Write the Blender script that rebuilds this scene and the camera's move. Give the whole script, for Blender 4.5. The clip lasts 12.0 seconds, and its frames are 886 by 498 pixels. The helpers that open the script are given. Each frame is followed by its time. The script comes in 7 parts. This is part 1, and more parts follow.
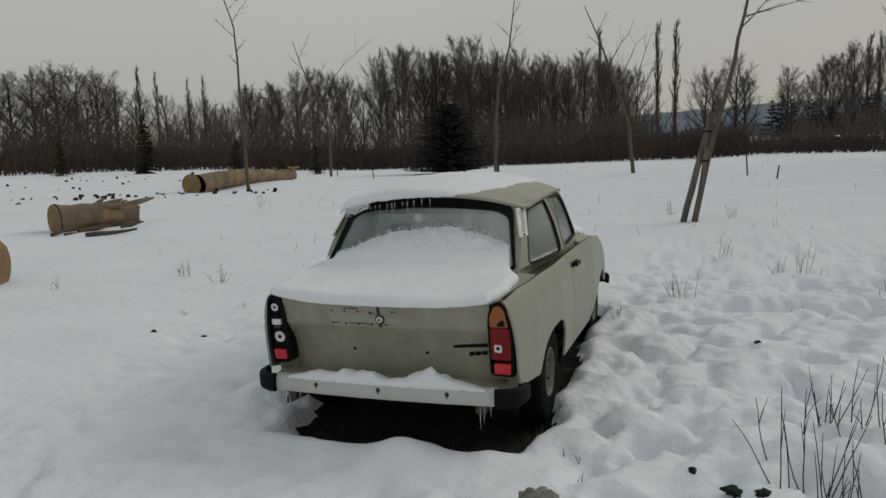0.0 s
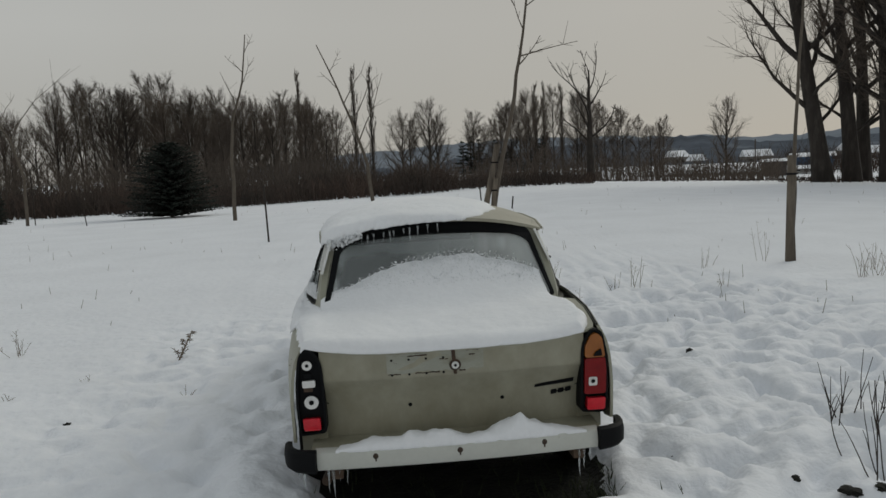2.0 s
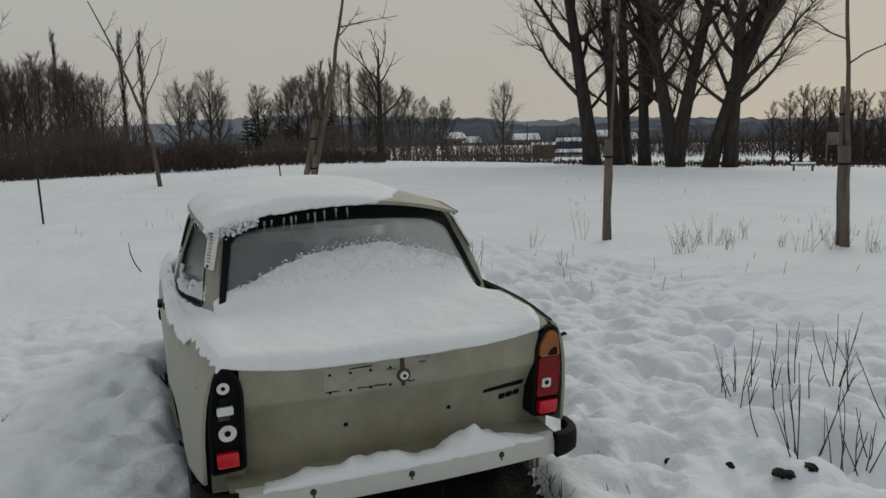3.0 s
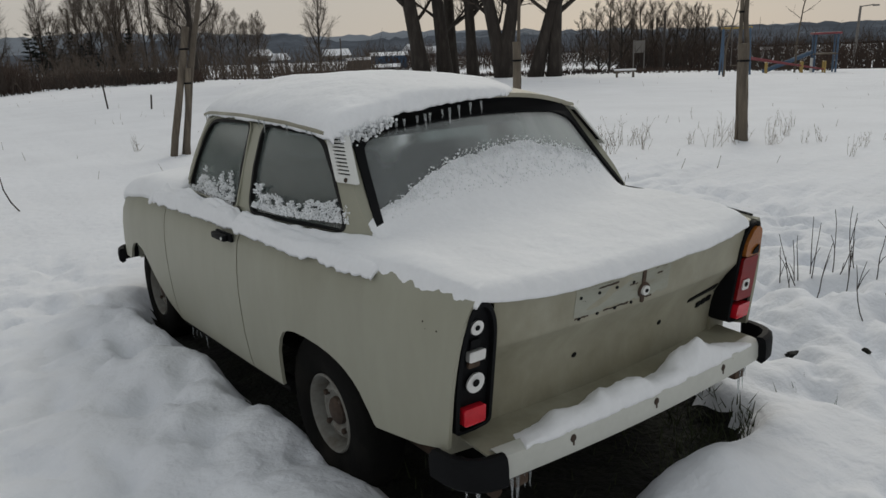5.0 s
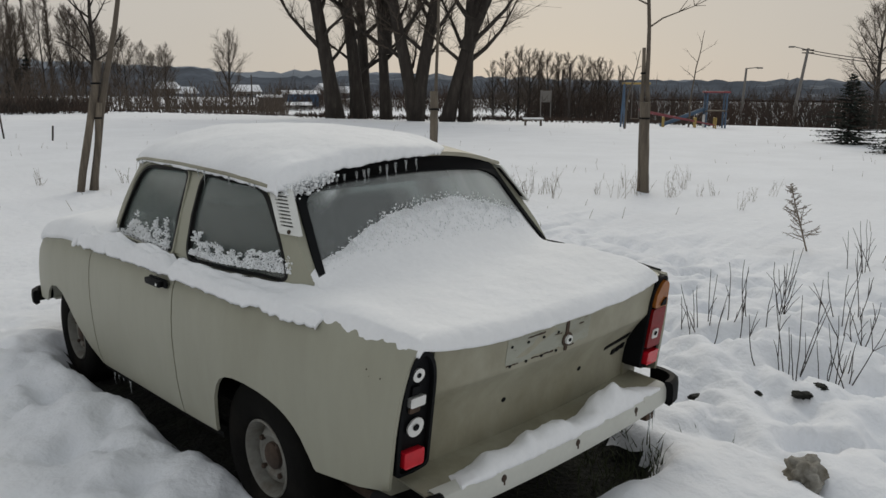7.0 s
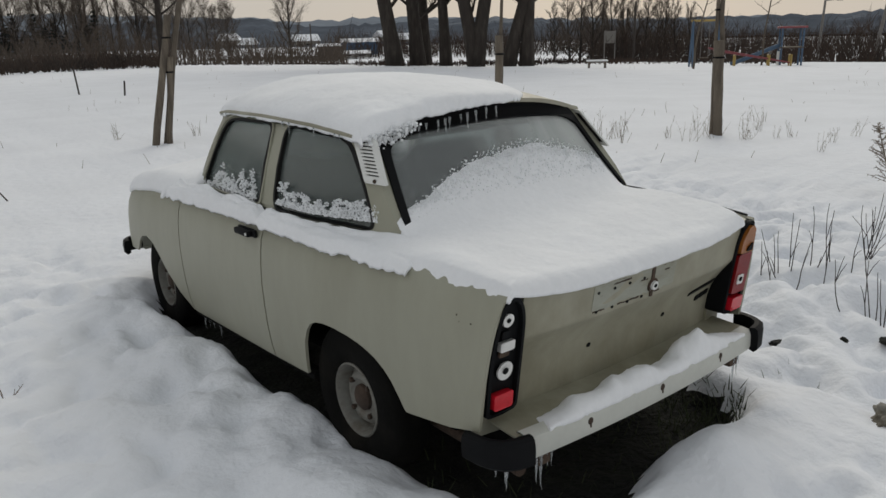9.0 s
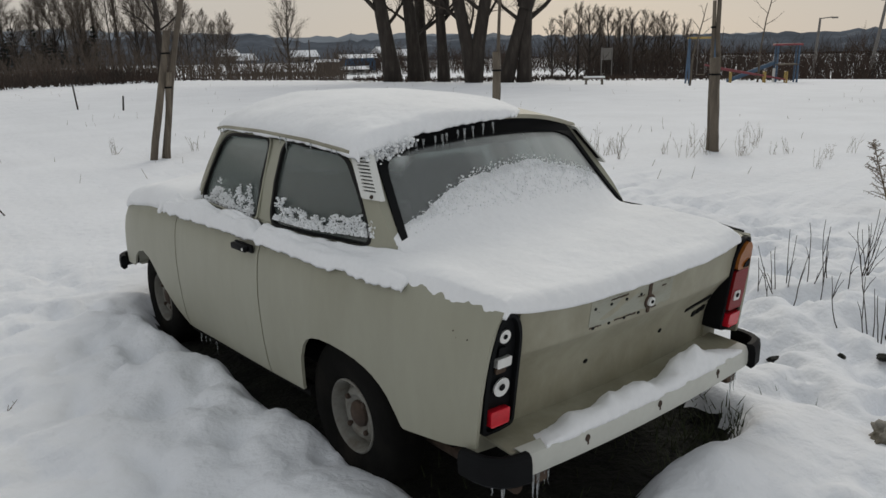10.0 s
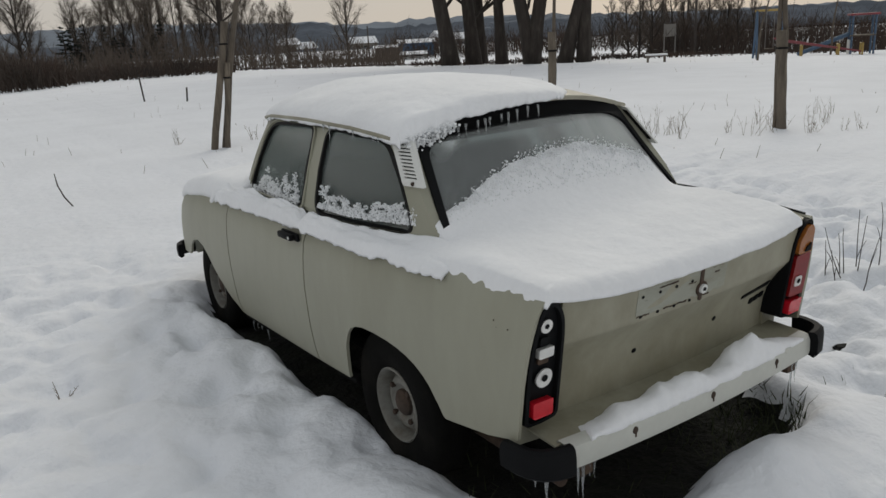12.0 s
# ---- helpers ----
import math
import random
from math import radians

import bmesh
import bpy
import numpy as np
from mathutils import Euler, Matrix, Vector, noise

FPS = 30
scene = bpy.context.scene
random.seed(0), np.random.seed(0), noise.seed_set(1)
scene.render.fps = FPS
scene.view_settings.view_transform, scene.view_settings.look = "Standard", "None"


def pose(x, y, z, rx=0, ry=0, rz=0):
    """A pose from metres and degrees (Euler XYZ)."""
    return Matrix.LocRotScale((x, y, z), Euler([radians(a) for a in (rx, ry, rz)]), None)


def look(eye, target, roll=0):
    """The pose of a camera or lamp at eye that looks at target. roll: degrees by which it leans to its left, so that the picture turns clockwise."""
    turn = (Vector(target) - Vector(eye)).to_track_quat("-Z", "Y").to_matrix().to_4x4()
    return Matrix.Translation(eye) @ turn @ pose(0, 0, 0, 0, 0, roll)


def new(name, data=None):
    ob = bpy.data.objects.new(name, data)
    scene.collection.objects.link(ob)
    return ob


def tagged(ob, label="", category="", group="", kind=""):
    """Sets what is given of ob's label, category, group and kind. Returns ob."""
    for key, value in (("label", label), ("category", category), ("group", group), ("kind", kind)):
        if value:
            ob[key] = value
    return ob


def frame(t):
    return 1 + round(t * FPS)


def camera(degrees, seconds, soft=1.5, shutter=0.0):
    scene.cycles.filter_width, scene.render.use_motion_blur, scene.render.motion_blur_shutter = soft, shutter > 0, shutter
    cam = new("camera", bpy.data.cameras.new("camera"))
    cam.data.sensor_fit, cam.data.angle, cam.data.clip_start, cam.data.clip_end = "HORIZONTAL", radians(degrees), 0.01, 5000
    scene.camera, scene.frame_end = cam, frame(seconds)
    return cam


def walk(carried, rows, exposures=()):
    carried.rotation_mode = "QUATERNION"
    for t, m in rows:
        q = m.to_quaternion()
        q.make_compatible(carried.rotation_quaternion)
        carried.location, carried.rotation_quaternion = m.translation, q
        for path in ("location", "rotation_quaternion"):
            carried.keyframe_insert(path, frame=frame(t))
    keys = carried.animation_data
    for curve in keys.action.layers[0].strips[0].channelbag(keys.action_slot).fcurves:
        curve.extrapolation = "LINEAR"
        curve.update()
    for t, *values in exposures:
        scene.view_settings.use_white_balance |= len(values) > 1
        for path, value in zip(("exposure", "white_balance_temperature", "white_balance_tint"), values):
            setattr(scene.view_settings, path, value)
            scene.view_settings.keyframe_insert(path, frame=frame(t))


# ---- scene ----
cam = camera(61.5, 12.0)
PATH = [
    (0, (1.386, -3.123, 1.594), (0.779, -1.242, 1.295), -1.8),
    (0.5, (0.955, -3.177, 1.585), (0.572, -1.233, 1.322), -0.6),
    (1, (0.497, -3.134, 1.523), (0.028, -1.198, 1.333), -2.7),
    (1.5, (0.061, -2.962, 1.515), (-0.155, -0.989, 1.265), -3.8),
    (2, (-0.303, -2.806, 1.529), (-0.117, -0.827, 1.307), -2.7),
    (2.5, (-0.575, -2.536, 1.542), (-0.042, -0.625, 1.287), -2.0),
    (4.5, (-1.432, -1.347, 1.462), (-0.412, 0.310, 1.003), -1.1),
    (5, (-1.69, -1.198, 1.437), (-0.556, 0.364, 0.912), -2.4),
    (5.5, (-1.821, -1.222, 1.501), (-0.639, 0.306, 0.983), -1.9),
    (6, (-1.809, -1.221, 1.502), (-0.492, 0.216, 1.053), -0.0),
    (6.5, (-1.807, -1.234, 1.489), (-0.429, 0.144, 1.04), -0.8),
    (7, (-1.843, -1.243, 1.51), (-0.504, 0.181, 1.085), 0.2),
    (7.5, (-1.913, -1.224, 1.512), (-0.695, 0.257, 0.943), -1.6),
    (9.5, (-1.919, -1.212, 1.518), (-0.73, 0.3, 0.971), -1.6),
    (10, (-1.915, -1.212, 1.518), (-0.71, 0.297, 0.998), -1.4),
    (10.5, (-1.879, -1.207, 1.515), (-0.63, 0.261, 0.982), -1.4),
    (11, (-1.891, -1.194, 1.512), (-0.707, 0.311, 0.934), -1.5),
    (11.5, (-1.888, -1.229, 1.503), (-0.859, 0.392, 0.944), -1.7),
    (12, (-1.839, -1.21, 1.514), (-0.772, 0.388, 0.959), -3.3),
]
walk(cam, [(t, look(eye, target, roll)) for t, eye, target, roll in PATH], exposures=[(0, -0.40, 6500, 2), (2.5, -0.42, 6500, 2), (4.5, -0.42, 6550, 3.5), (5.0, -0.26, 6550, 4.5), (5.6, -0.12, 6600, 5), (6.5, -0.15, 6600, 4.5), (7.5, -0.10, 6600, 5), (12, -0.11, 6600, 5)])

# ---- light ----
world = bpy.data.worlds.new("winter_sky")
scene.world = world
world.use_nodes = True
wn, wl = world.node_tree.nodes, world.node_tree.links
wn.clear()
w_out = wn.new("ShaderNodeOutputWorld")
w_bg = wn.new("ShaderNodeBackground")
w_sky = wn.new("ShaderNodeTexSky")
w_sky.sky_type, w_sky.sun_disc = "NISHITA", False
SUN_AZ, SUN_EL = 50.0, 14.0          # degrees from +y towards +x, and above the horizon
w_sky.sun_elevation, w_sky.sun_rotation = radians(SUN_EL), radians(SUN_AZ)
w_geo = wn.new("ShaderNodeTexCoord")
w_sep = wn.new("ShaderNodeSeparateXYZ")
w_ramp = wn.new("ShaderNodeValToRGB")
w_ramp.color_ramp.elements[0].position, w_ramp.color_ramp.elements[0].color = 0.0, (0.65, 0.605, 0.58, 1)
w_ramp.color_ramp.elements[1].position, w_ramp.color_ramp.elements[1].color = 1.0, (0.58, 0.61, 0.67, 1)
e = w_ramp.color_ramp.elements.new(0.18)
e.color = (0.75, 0.718, 0.715, 1)
e = w_ramp.color_ramp.elements.new(0.45)
e.color = (0.67, 0.66, 0.68, 1)
w_dot = wn.new("ShaderNodeVectorMath")
w_dot.operation = "DOT_PRODUCT"
w_dot.inputs[1].default_value = (math.sin(radians(SUN_AZ)), math.cos(radians(SUN_AZ)), 0.12)
w_glow = wn.new("ShaderNodeMapRange")
w_glow.inputs[1].default_value, w_glow.inputs[2].default_value = 0.35, 1.0
w_glow.inputs[3].default_value, w_glow.inputs[4].default_value = 0.0, 0.7
w_warm = wn.new("ShaderNodeMixRGB")
w_warm.blend_type = "MIX"
w_warm.inputs[2].default_value = (0.73, 0.655, 0.605, 1)
w_cloud = wn.new("ShaderNodeTexNoise")
w_cloud.inputs["Scale"].default_value, w_cloud.inputs["Detail"].default_value = 2.2, 4
w_cmap = wn.new("ShaderNodeMapRange")
w_cmap.inputs[3].default_value, w_cmap.inputs[4].default_value = 0.93, 1.07
w_mul = wn.new("ShaderNodeVectorMath")
w_mul.operation = "SCALE"
w_mix = wn.new("ShaderNodeMixRGB")
w_mix.blend_type = "ADD"
w_mix.inputs[0].default_value = 0.003
wl.new(w_geo.outputs["Generated"], w_sep.inputs[0])
wl.new(w_sep.outputs["Z"], w_ramp.inputs[0])
wl.new(w_geo.outputs["Generated"], w_dot.inputs[0])
wl.new(w_dot.outputs["Value"], w_glow.inputs[0])
wl.new(w_glow.outputs[0], w_warm.inputs[0])
wl.new(w_ramp.outputs[0], w_warm.inputs[1])
wl.new(w_geo.outputs["Generated"], w_cloud.inputs["Vector"])
wl.new(w_cloud.outputs["Fac"], w_cmap.inputs[0])
wl.new(w_warm.outputs[0], w_mul.inputs[0])
wl.new(w_cmap.outputs[0], w_mul.inputs["Scale"])
wl.new(w_mul.outputs[0], w_mix.inputs[1])
wl.new(w_sky.outputs[0], w_mix.inputs[2])
wl.new(w_mix.outputs[0], w_bg.inputs[0])
w_bg.inputs[1].default_value = 0.80
wl.new(w_bg.outputs[0], w_out.inputs[0])

sun = new("sun", bpy.data.lights.new("sun", "SUN"))
sun.data.energy, sun.data.angle, sun.data.color = 1.1, radians(30), (1.0, 0.93, 0.86)
sun_dir = Vector((math.sin(radians(SUN_AZ)) * math.cos(radians(35)), math.cos(radians(SUN_AZ)) * math.cos(radians(35)), math.sin(radians(35))))
sun.matrix_world = look(sun_dir * 50, (0, 0, 0))


# ---- materials ----
def material(name, base, rough=0.6, metal=0.0, vary=0.12, scale=4.0, fine=60.0, bump=0.2, bump_scale=40.0, dist=0.004,
             second=None, second_amount=0.5, second_scale=1.5, stretch=(1, 1, 1), spec=0.5, coat=0.0, transmission=0.0, rnd=0.0, second_edge=0.12):
    """A procedural surface: base colour with two scales of variation, an optional second tone in patches, and fine relief."""
    m = bpy.data.materials.new(name)
    m.use_nodes = True
    n, l = m.node_tree.nodes, m.node_tree.links
    b = n["Principled BSDF"]
    b.inputs["Roughness"].default_value, b.inputs["Metallic"].default_value = rough, metal
    b.inputs["Specular IOR Level"].default_value = spec
    b.inputs["Coat Weight"].default_value = coat
    b.inputs["Transmission Weight"].default_value = transmission
    tc = n.new("ShaderNodeTexCoord")
    mp = n.new("ShaderNodeMapping")
    mp.inputs["Scale"].default_value = stretch
    l.new(tc.outputs["Object"], mp.inputs[0])
    big, small = n.new("ShaderNodeTexNoise"), n.new("ShaderNodeTexNoise")
    big.inputs["Scale"].default_value, big.inputs["Detail"].default_value = scale, 5
    small.inputs["Scale"].default_value, small.inputs["Detail"].default_value = fine, 3
    for t in (big, small):
        l.new(mp.outputs[0], t.inputs["Vector"])
    add = n.new("ShaderNodeMath")
    add.operation = "MULTIPLY_ADD"
    add.inputs[1].default_value = 0.45
    l.new(small.outputs["Fac"], add.inputs[0])
    l.new(big.outputs["Fac"], add.inputs[2])
    rng = n.new("ShaderNodeMapRange")
    rng.inputs[1].default_value, rng.inputs[2].default_value = 0.45, 1.0
    rng.inputs[3].default_value, rng.inputs[4].default_value = 1 - vary, 1 + vary
    l.new(add.outputs[0], rng.inputs[0])
    col = n.new("ShaderNodeVectorMath")
    col.operation = "SCALE"
    col.inputs[0].default_value = base[:3]
    if second:
        patch, mr, mix = n.new("ShaderNodeTexNoise"), n.new("ShaderNodeMapRange"), n.new("ShaderNodeMixRGB")
        patch.inputs["Scale"].default_value, patch.inputs["Detail"].default_value = second_scale, 7
        patch.inputs["Roughness"].default_value = 0.65
        l.new(mp.outputs[0], patch.inputs["Vector"])
        mr.inputs[1].default_value, mr.inputs[2].default_value = 1 - second_amount - second_edge, 1 - second_amount + second_edge
        l.new(patch.outputs["Fac"], mr.inputs[0])
        l.new(mr.outputs[0], mix.inputs[0])
        mix.inputs[1].default_value, mix.inputs[2].default_value = (*base[:3], 1), (*second[:3], 1)
        l.new(mix.outputs[0], col.inputs[0])
    if rnd:
        info, rr, mm = n.new("ShaderNodeObjectInfo"), n.new("ShaderNodeMapRange"), n.new("ShaderNodeMath")
        rr.inputs[3].default_value, rr.inputs[4].default_value = 1 - rnd, 1 + rnd
        mm.operation = "MULTIPLY"
        l.new(info.outputs["Random"], rr.inputs[0])
        l.new(rr.outputs[0], mm.inputs[0])
        l.new(rng.outputs[0], mm.inputs[1])
        l.new(mm.outputs[0], col.inputs["Scale"])
    else:
        l.new(rng.outputs[0], col.inputs["Scale"])
    l.new(col.outputs[0], b.inputs["Base Color"])
    if bump:
        bt, bp = n.new("ShaderNodeTexNoise"), n.new("ShaderNodeBump")
        bt.inputs["Scale"].default_value, bt.inputs["Detail"].default_value = bump_scale, 6
        l.new(mp.outputs[0], bt.inputs["Vector"])
        bp.inputs["Strength"].default_value, bp.inputs["Distance"].default_value = bump, dist
        l.new(bt.outputs["Fac"], bp.inputs["Height"])
        l.new(bp.outputs[0], b.inputs["Normal"])
    return m


SNOW = material("field_snow", (0.80, 0.82, 0.86), 0.75, vary=0.05, scale=0.8, fine=14, bump=0.9, bump_scale=11, dist=0.026, spec=0.2)
SNOW_CAR = material("car_snow", (0.83, 0.845, 0.87), 0.75, vary=0.05, scale=3, fine=60, bump=0.55, bump_scale=26, dist=0.010, spec=0.2)
FROST = material("frost", (0.80, 0.82, 0.84), 0.5, vary=0.08, scale=20, fine=90, bump=0.6, bump_scale=160, dist=0.003)
ICE = material("ice", (0.86, 0.90, 0.92), 0.12, vary=0.03, scale=20, bump=0.3, bump_scale=60, transmission=0.8)
# soil and grass near black: the car's shade is in the colour
SOIL = material("shade_darkened_soil_and_grass", (0.0055, 0.0055, 0.0045), 0.95, vary=0.5, scale=9, fine=50, bump=1.0, bump_scale=35, dist=0.03, second=(0.010, 0.0115, 0.006), second_scale=7)
PAINT = material("grey_beige_paint", (0.325, 0.326, 0.262), 0.42, vary=0.06, scale=2.5, fine=25, bump=0.06, bump_scale=220, dist=0.001,
                 second=(0.255, 0.25, 0.19), second_amount=0.42, second_scale=3.0, second_edge=0.3, stretch=(1, 1, 0.35), spec=0.45)
# real dirt on the tail and shelf; on the rain gutters it paints shade
PAINT_DIRT_SHADE = material("dirty_and_shaded_beige_paint", (0.325, 0.315, 0.245), 0.5, vary=0.12, scale=4, fine=30, bump=0.08, bump_scale=200, dist=0.001,
                       second=(0.185, 0.172, 0.115), second_amount=0.46, second_scale=3.2, second_edge=0.2, stretch=(1, 1, 0.6), spec=0.4)
ROOF_PAINT = material("roof_paint", (0.35, 0.335, 0.265), 0.4, vary=0.06, scale=3, fine=30, bump=0.05, bump_scale=200, dist=0.001, second=(0.28, 0.265, 0.205), second_amount=0.4, second_scale=4)
BARE = material("weathered_bare_metal", (0.30, 0.308, 0.26), 0.55, vary=0.12, scale=9, fine=60, bump=0.1, bump_scale=120, dist=0.001, second=(0.24, 0.235, 0.175), second_amount=0.45, second_scale=11, second_edge=0.1, stretch=(0.6, 1, 1.6))
BUMPER_PAINT = material("bumper_paint", (0.52, 0.53, 0.49), 0.45, vary=0.08, scale=6, fine=40, bump=0.08, bump_scale=120, dist=0.001,
                        second=(0.22, 0.19, 0.13), second_amount=0.26, second_scale=9, second_edge=0.06)
BLACK = material("black_plastic", (0.0045, 0.005, 0.006), 0.65, spec=0.14, vary=0.3, scale=12, fine=70, bump=0.15, bump_scale=150, dist=0.001)
RUBBER = material("black_rubber", (0.006, 0.006, 0.006), 0.65, spec=0.25, vary=0.3, scale=15, fine=90, bump=0.2, bump_scale=120, dist=0.001)
TYRE = material("tyre_rubber", (0.0055, 0.0055, 0.005), 0.95, spec=0.1, vary=0.35, scale=9, fine=60, bump=0.4, bump_scale=80, dist=0.003, second=(0.013, 0.0115, 0.0095), second_amount=0.4, second_scale=6)
RIM = material("dusty_rim_paint", (0.185, 0.185, 0.168), 0.6, vary=0.2, scale=12, fine=60, bump=0.2, bump_scale=90, dist=0.001, second=(0.10, 0.088, 0.07), second_amount=0.42, second_scale=13)
RUST = material("rust", (0.07, 0.045, 0.03), 0.9, vary=0.4, scale=20, fine=90, bump=0.5, bump_scale=120, dist=0.002, second=(0.03, 0.022, 0.018))
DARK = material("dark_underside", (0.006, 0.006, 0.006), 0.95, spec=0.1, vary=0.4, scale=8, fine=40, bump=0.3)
INTERIOR = material("dark_upholstery", (0.035, 0.037, 0.04), 0.9, vary=0.3, scale=10, fine=80, bump=0.3, bump_scale=150)
PLATE = material("white_metal_plate", (0.66, 0.67, 0.65), 0.4, vary=0.06, scale=10, fine=60, bump=0.08, second=(0.45, 0.43, 0.38), second_amount=0.3, second_scale=12)
LAMP_METAL = material("bare_lamp_metal", (0.72, 0.72, 0.70), 0.35, 0.4, vary=0.12, scale=25, fine=90, bump=0.1)
RED = material("red_lens", (0.33, 0.012, 0.018), 0.22, vary=0.15, scale=20, fine=140, bump=0.35, bump_scale=180, dist=0.002, coat=0.3)
RED_DARK = material("dark_red_lens", (0.19, 0.006, 0.008), 0.3, spec=0.25, vary=0.2, scale=20, fine=140, bump=0.35, bump_scale=160, dist=0.002)
RED_REFLECTOR = material("red_reflector", (0.62, 0.012, 0.028), 0.2, vary=0.12, scale=30, fine=200, bump=0.5, bump_scale=260, dist=0.002, coat=0.3)
AMBER = material("amber_lens", (0.28, 0.095, 0.017), 0.3, spec=0.3, vary=0.15, scale=20, fine=140, bump=0.35, bump_scale=160, dist=0.002, coat=0.3)
WOOD = material("weathered_post_wood", (0.155, 0.13, 0.10), 0.85, vary=0.3, scale=5, fine=40, bump=0.6, bump_scale=25, dist=0.01, stretch=(4, 4, 0.5), second=(0.085, 0.07, 0.055), second_scale=3)
BARK = material("dark_bark", (0.032, 0.026, 0.022), 0.95, vary=0.3, scale=3, fine=30, bump=0.7, bump_scale=12, dist=0.04, stretch=(2, 2, 0.5), second=(0.060, 0.052, 0.045), second_amount=0.4, second_scale=2)
TWIG = material("bare_twigs", (0.095, 0.075, 0.060), 0.95, vary=0.25, scale=1.5, fine=20, bump=0, rnd=0.25)
TWIG_PALE = material("pale_bare_twigs", (0.15, 0.12, 0.095), 0.95, vary=0.25, scale=1.5, fine=20, bump=0, rnd=0.25)
YOUNG_BARK = material("young_bark", (0.10, 0.083, 0.065), 0.9, vary=0.25, scale=8, fine=40, bump=0.3, bump_scale=40)
SHRUB = material("shrub_shoots", (0.035, 0.026, 0.022), 0.9, vary=0.3, scale=15, fine=60, bump=0)
DRY_GRASS = material("dry_weeds", (0.17, 0.135, 0.10), 0.95, vary=0.3, scale=10, fine=60, bump=0)
BRUSH = material("brushwood", (0.062, 0.040, 0.030), 0.95, vary=0.5, scale=0.25, fine=3, bump=0, second=(0.035, 0.028, 0.023), second_scale=0.2)
NEEDLES = material("dark_fir_needles", (0.012, 0.020, 0.014), 0.9, vary=0.35, scale=3, fine=20, bump=0, rnd=0.2)
LOG_BARK = material("peeled_log", (0.25, 0.17, 0.095), 0.85, vary=0.25, scale=2.5, fine=18, bump=0.6, bump_scale=14, dist=0.02, second=(0.11, 0.08, 0.055), second_amount=0.48, second_scale=2.2)
LOG_DARK = material("brown_log_bark", (0.10, 0.07, 0.05), 0.95, vary=0.35, scale=5, fine=25, bump=0.9, bump_scale=14, dist=0.03, second=(0.05, 0.04, 0.03))
LOG_CUT = material("sawn_wood", (0.25, 0.165, 0.085), 0.85, vary=0.2, scale=4, fine=30, bump=0.3, bump_scale=30, second=(0.14, 0.09, 0.05), second_amount=0.45, second_scale=3)
ROCK = material("dirty_ice_clod", (0.30, 0.29, 0.26), 0.85, vary=0.3, scale=12, fine=50, bump=0.7, bump_scale=45, dist=0.012, second=(0.10, 0.088, 0.065), second_scale=9)
GRASS = material("dark_grass", (0.045, 0.055, 0.025), 0.9, vary=0.3, scale=15, fine=60, bump=0)
# distance haze is mixed into the hill colours: bluish near, paler farther off
HILL_HAZED = material("hazy_wooded_hill", (0.095, 0.108, 0.13), 1.0, vary=0.3, scale=0.03, fine=0.3, bump=0, second=(0.25, 0.27, 0.30), second_amount=0.36, second_scale=0.018, second_edge=0.06, spec=0.0)
HILL_FAR_HAZED = material("far_hazy_wooded_hill", (0.20, 0.225, 0.26), 1.0, vary=0.15, scale=0.01, fine=0.1, bump=0, spec=0.0)
BLUE = material("blue_sheet_metal", (0.045, 0.125, 0.24), 0.6, vary=0.12, scale=1, fine=8, bump=0)
BLUE_PAINT = material("faded_blue_paint", (0.05, 0.095, 0.16), 0.5, vary=0.2, scale=4, fine=20, bump=0)
YELLOW_PAINT = material("yellow_paint", (0.33, 0.23, 0.06), 0.5, vary=0.15, scale=4, fine=20, bump=0)
RED_PAINT = material("dull_red_paint", (0.20, 0.04, 0.05), 0.5, vary=0.15, scale=4, fine=20, bump=0)
WALL_PALE = material("pale_render_wall", (0.20, 0.19, 0.175), 0.9, vary=0.15, scale=0.6, fine=5, bump=0)
WALL_DARK = material("dark_shed_wall", (0.06, 0.05, 0.045), 0.9, vary=0.2, scale=0.6, fine=5, bump=0)
CONCRETE = material("concrete_pole", (0.21, 0.20, 0.19), 0.9, vary=0.15, scale=3, fine=20, bump=0.2)
WHITE_PAINT = material("white_paint", (0.6, 0.6, 0.58), 0.6, vary=0.1, scale=3, fine=20, bump=0)


def glass_material(name, tint, rough, clear):
    m = bpy.data.materials.new(name)
    m.use_nodes = True
    n, l = m.node_tree.nodes, m.node_tree.links
    b = n["Principled BSDF"]
    b.inputs["Base Color"].default_value = (*tint, 1)
    b.inputs["Transmission Weight"].default_value = clear
    b.inputs["IOR"].default_value = 1.45
    tc, tx, mr = n.new("ShaderNodeTexCoord"), n.new("ShaderNodeTexNoise"), n.new("ShaderNodeMapRange")
    tx.inputs["Scale"].default_value, tx.inputs["Detail"].default_value = 7, 5
    mr.inputs[3].default_value, mr.inputs[4].default_value = rough * 0.6, rough * 1.5
    l.new(tc.outputs["Object"], tx.inputs["Vector"])
    l.new(tx.outputs["Fac"], mr.inputs[0])
    l.new(mr.outputs[0], b.inputs["Roughness"])
    return m


GLASS = glass_material("fogged_window_glass", (0.36, 0.42, 0.41), 0.22, 0.86)
GLASS_REAR = glass_material("rear_window_glass", (0.62, 0.66, 0.66), 0.12, 0.90)
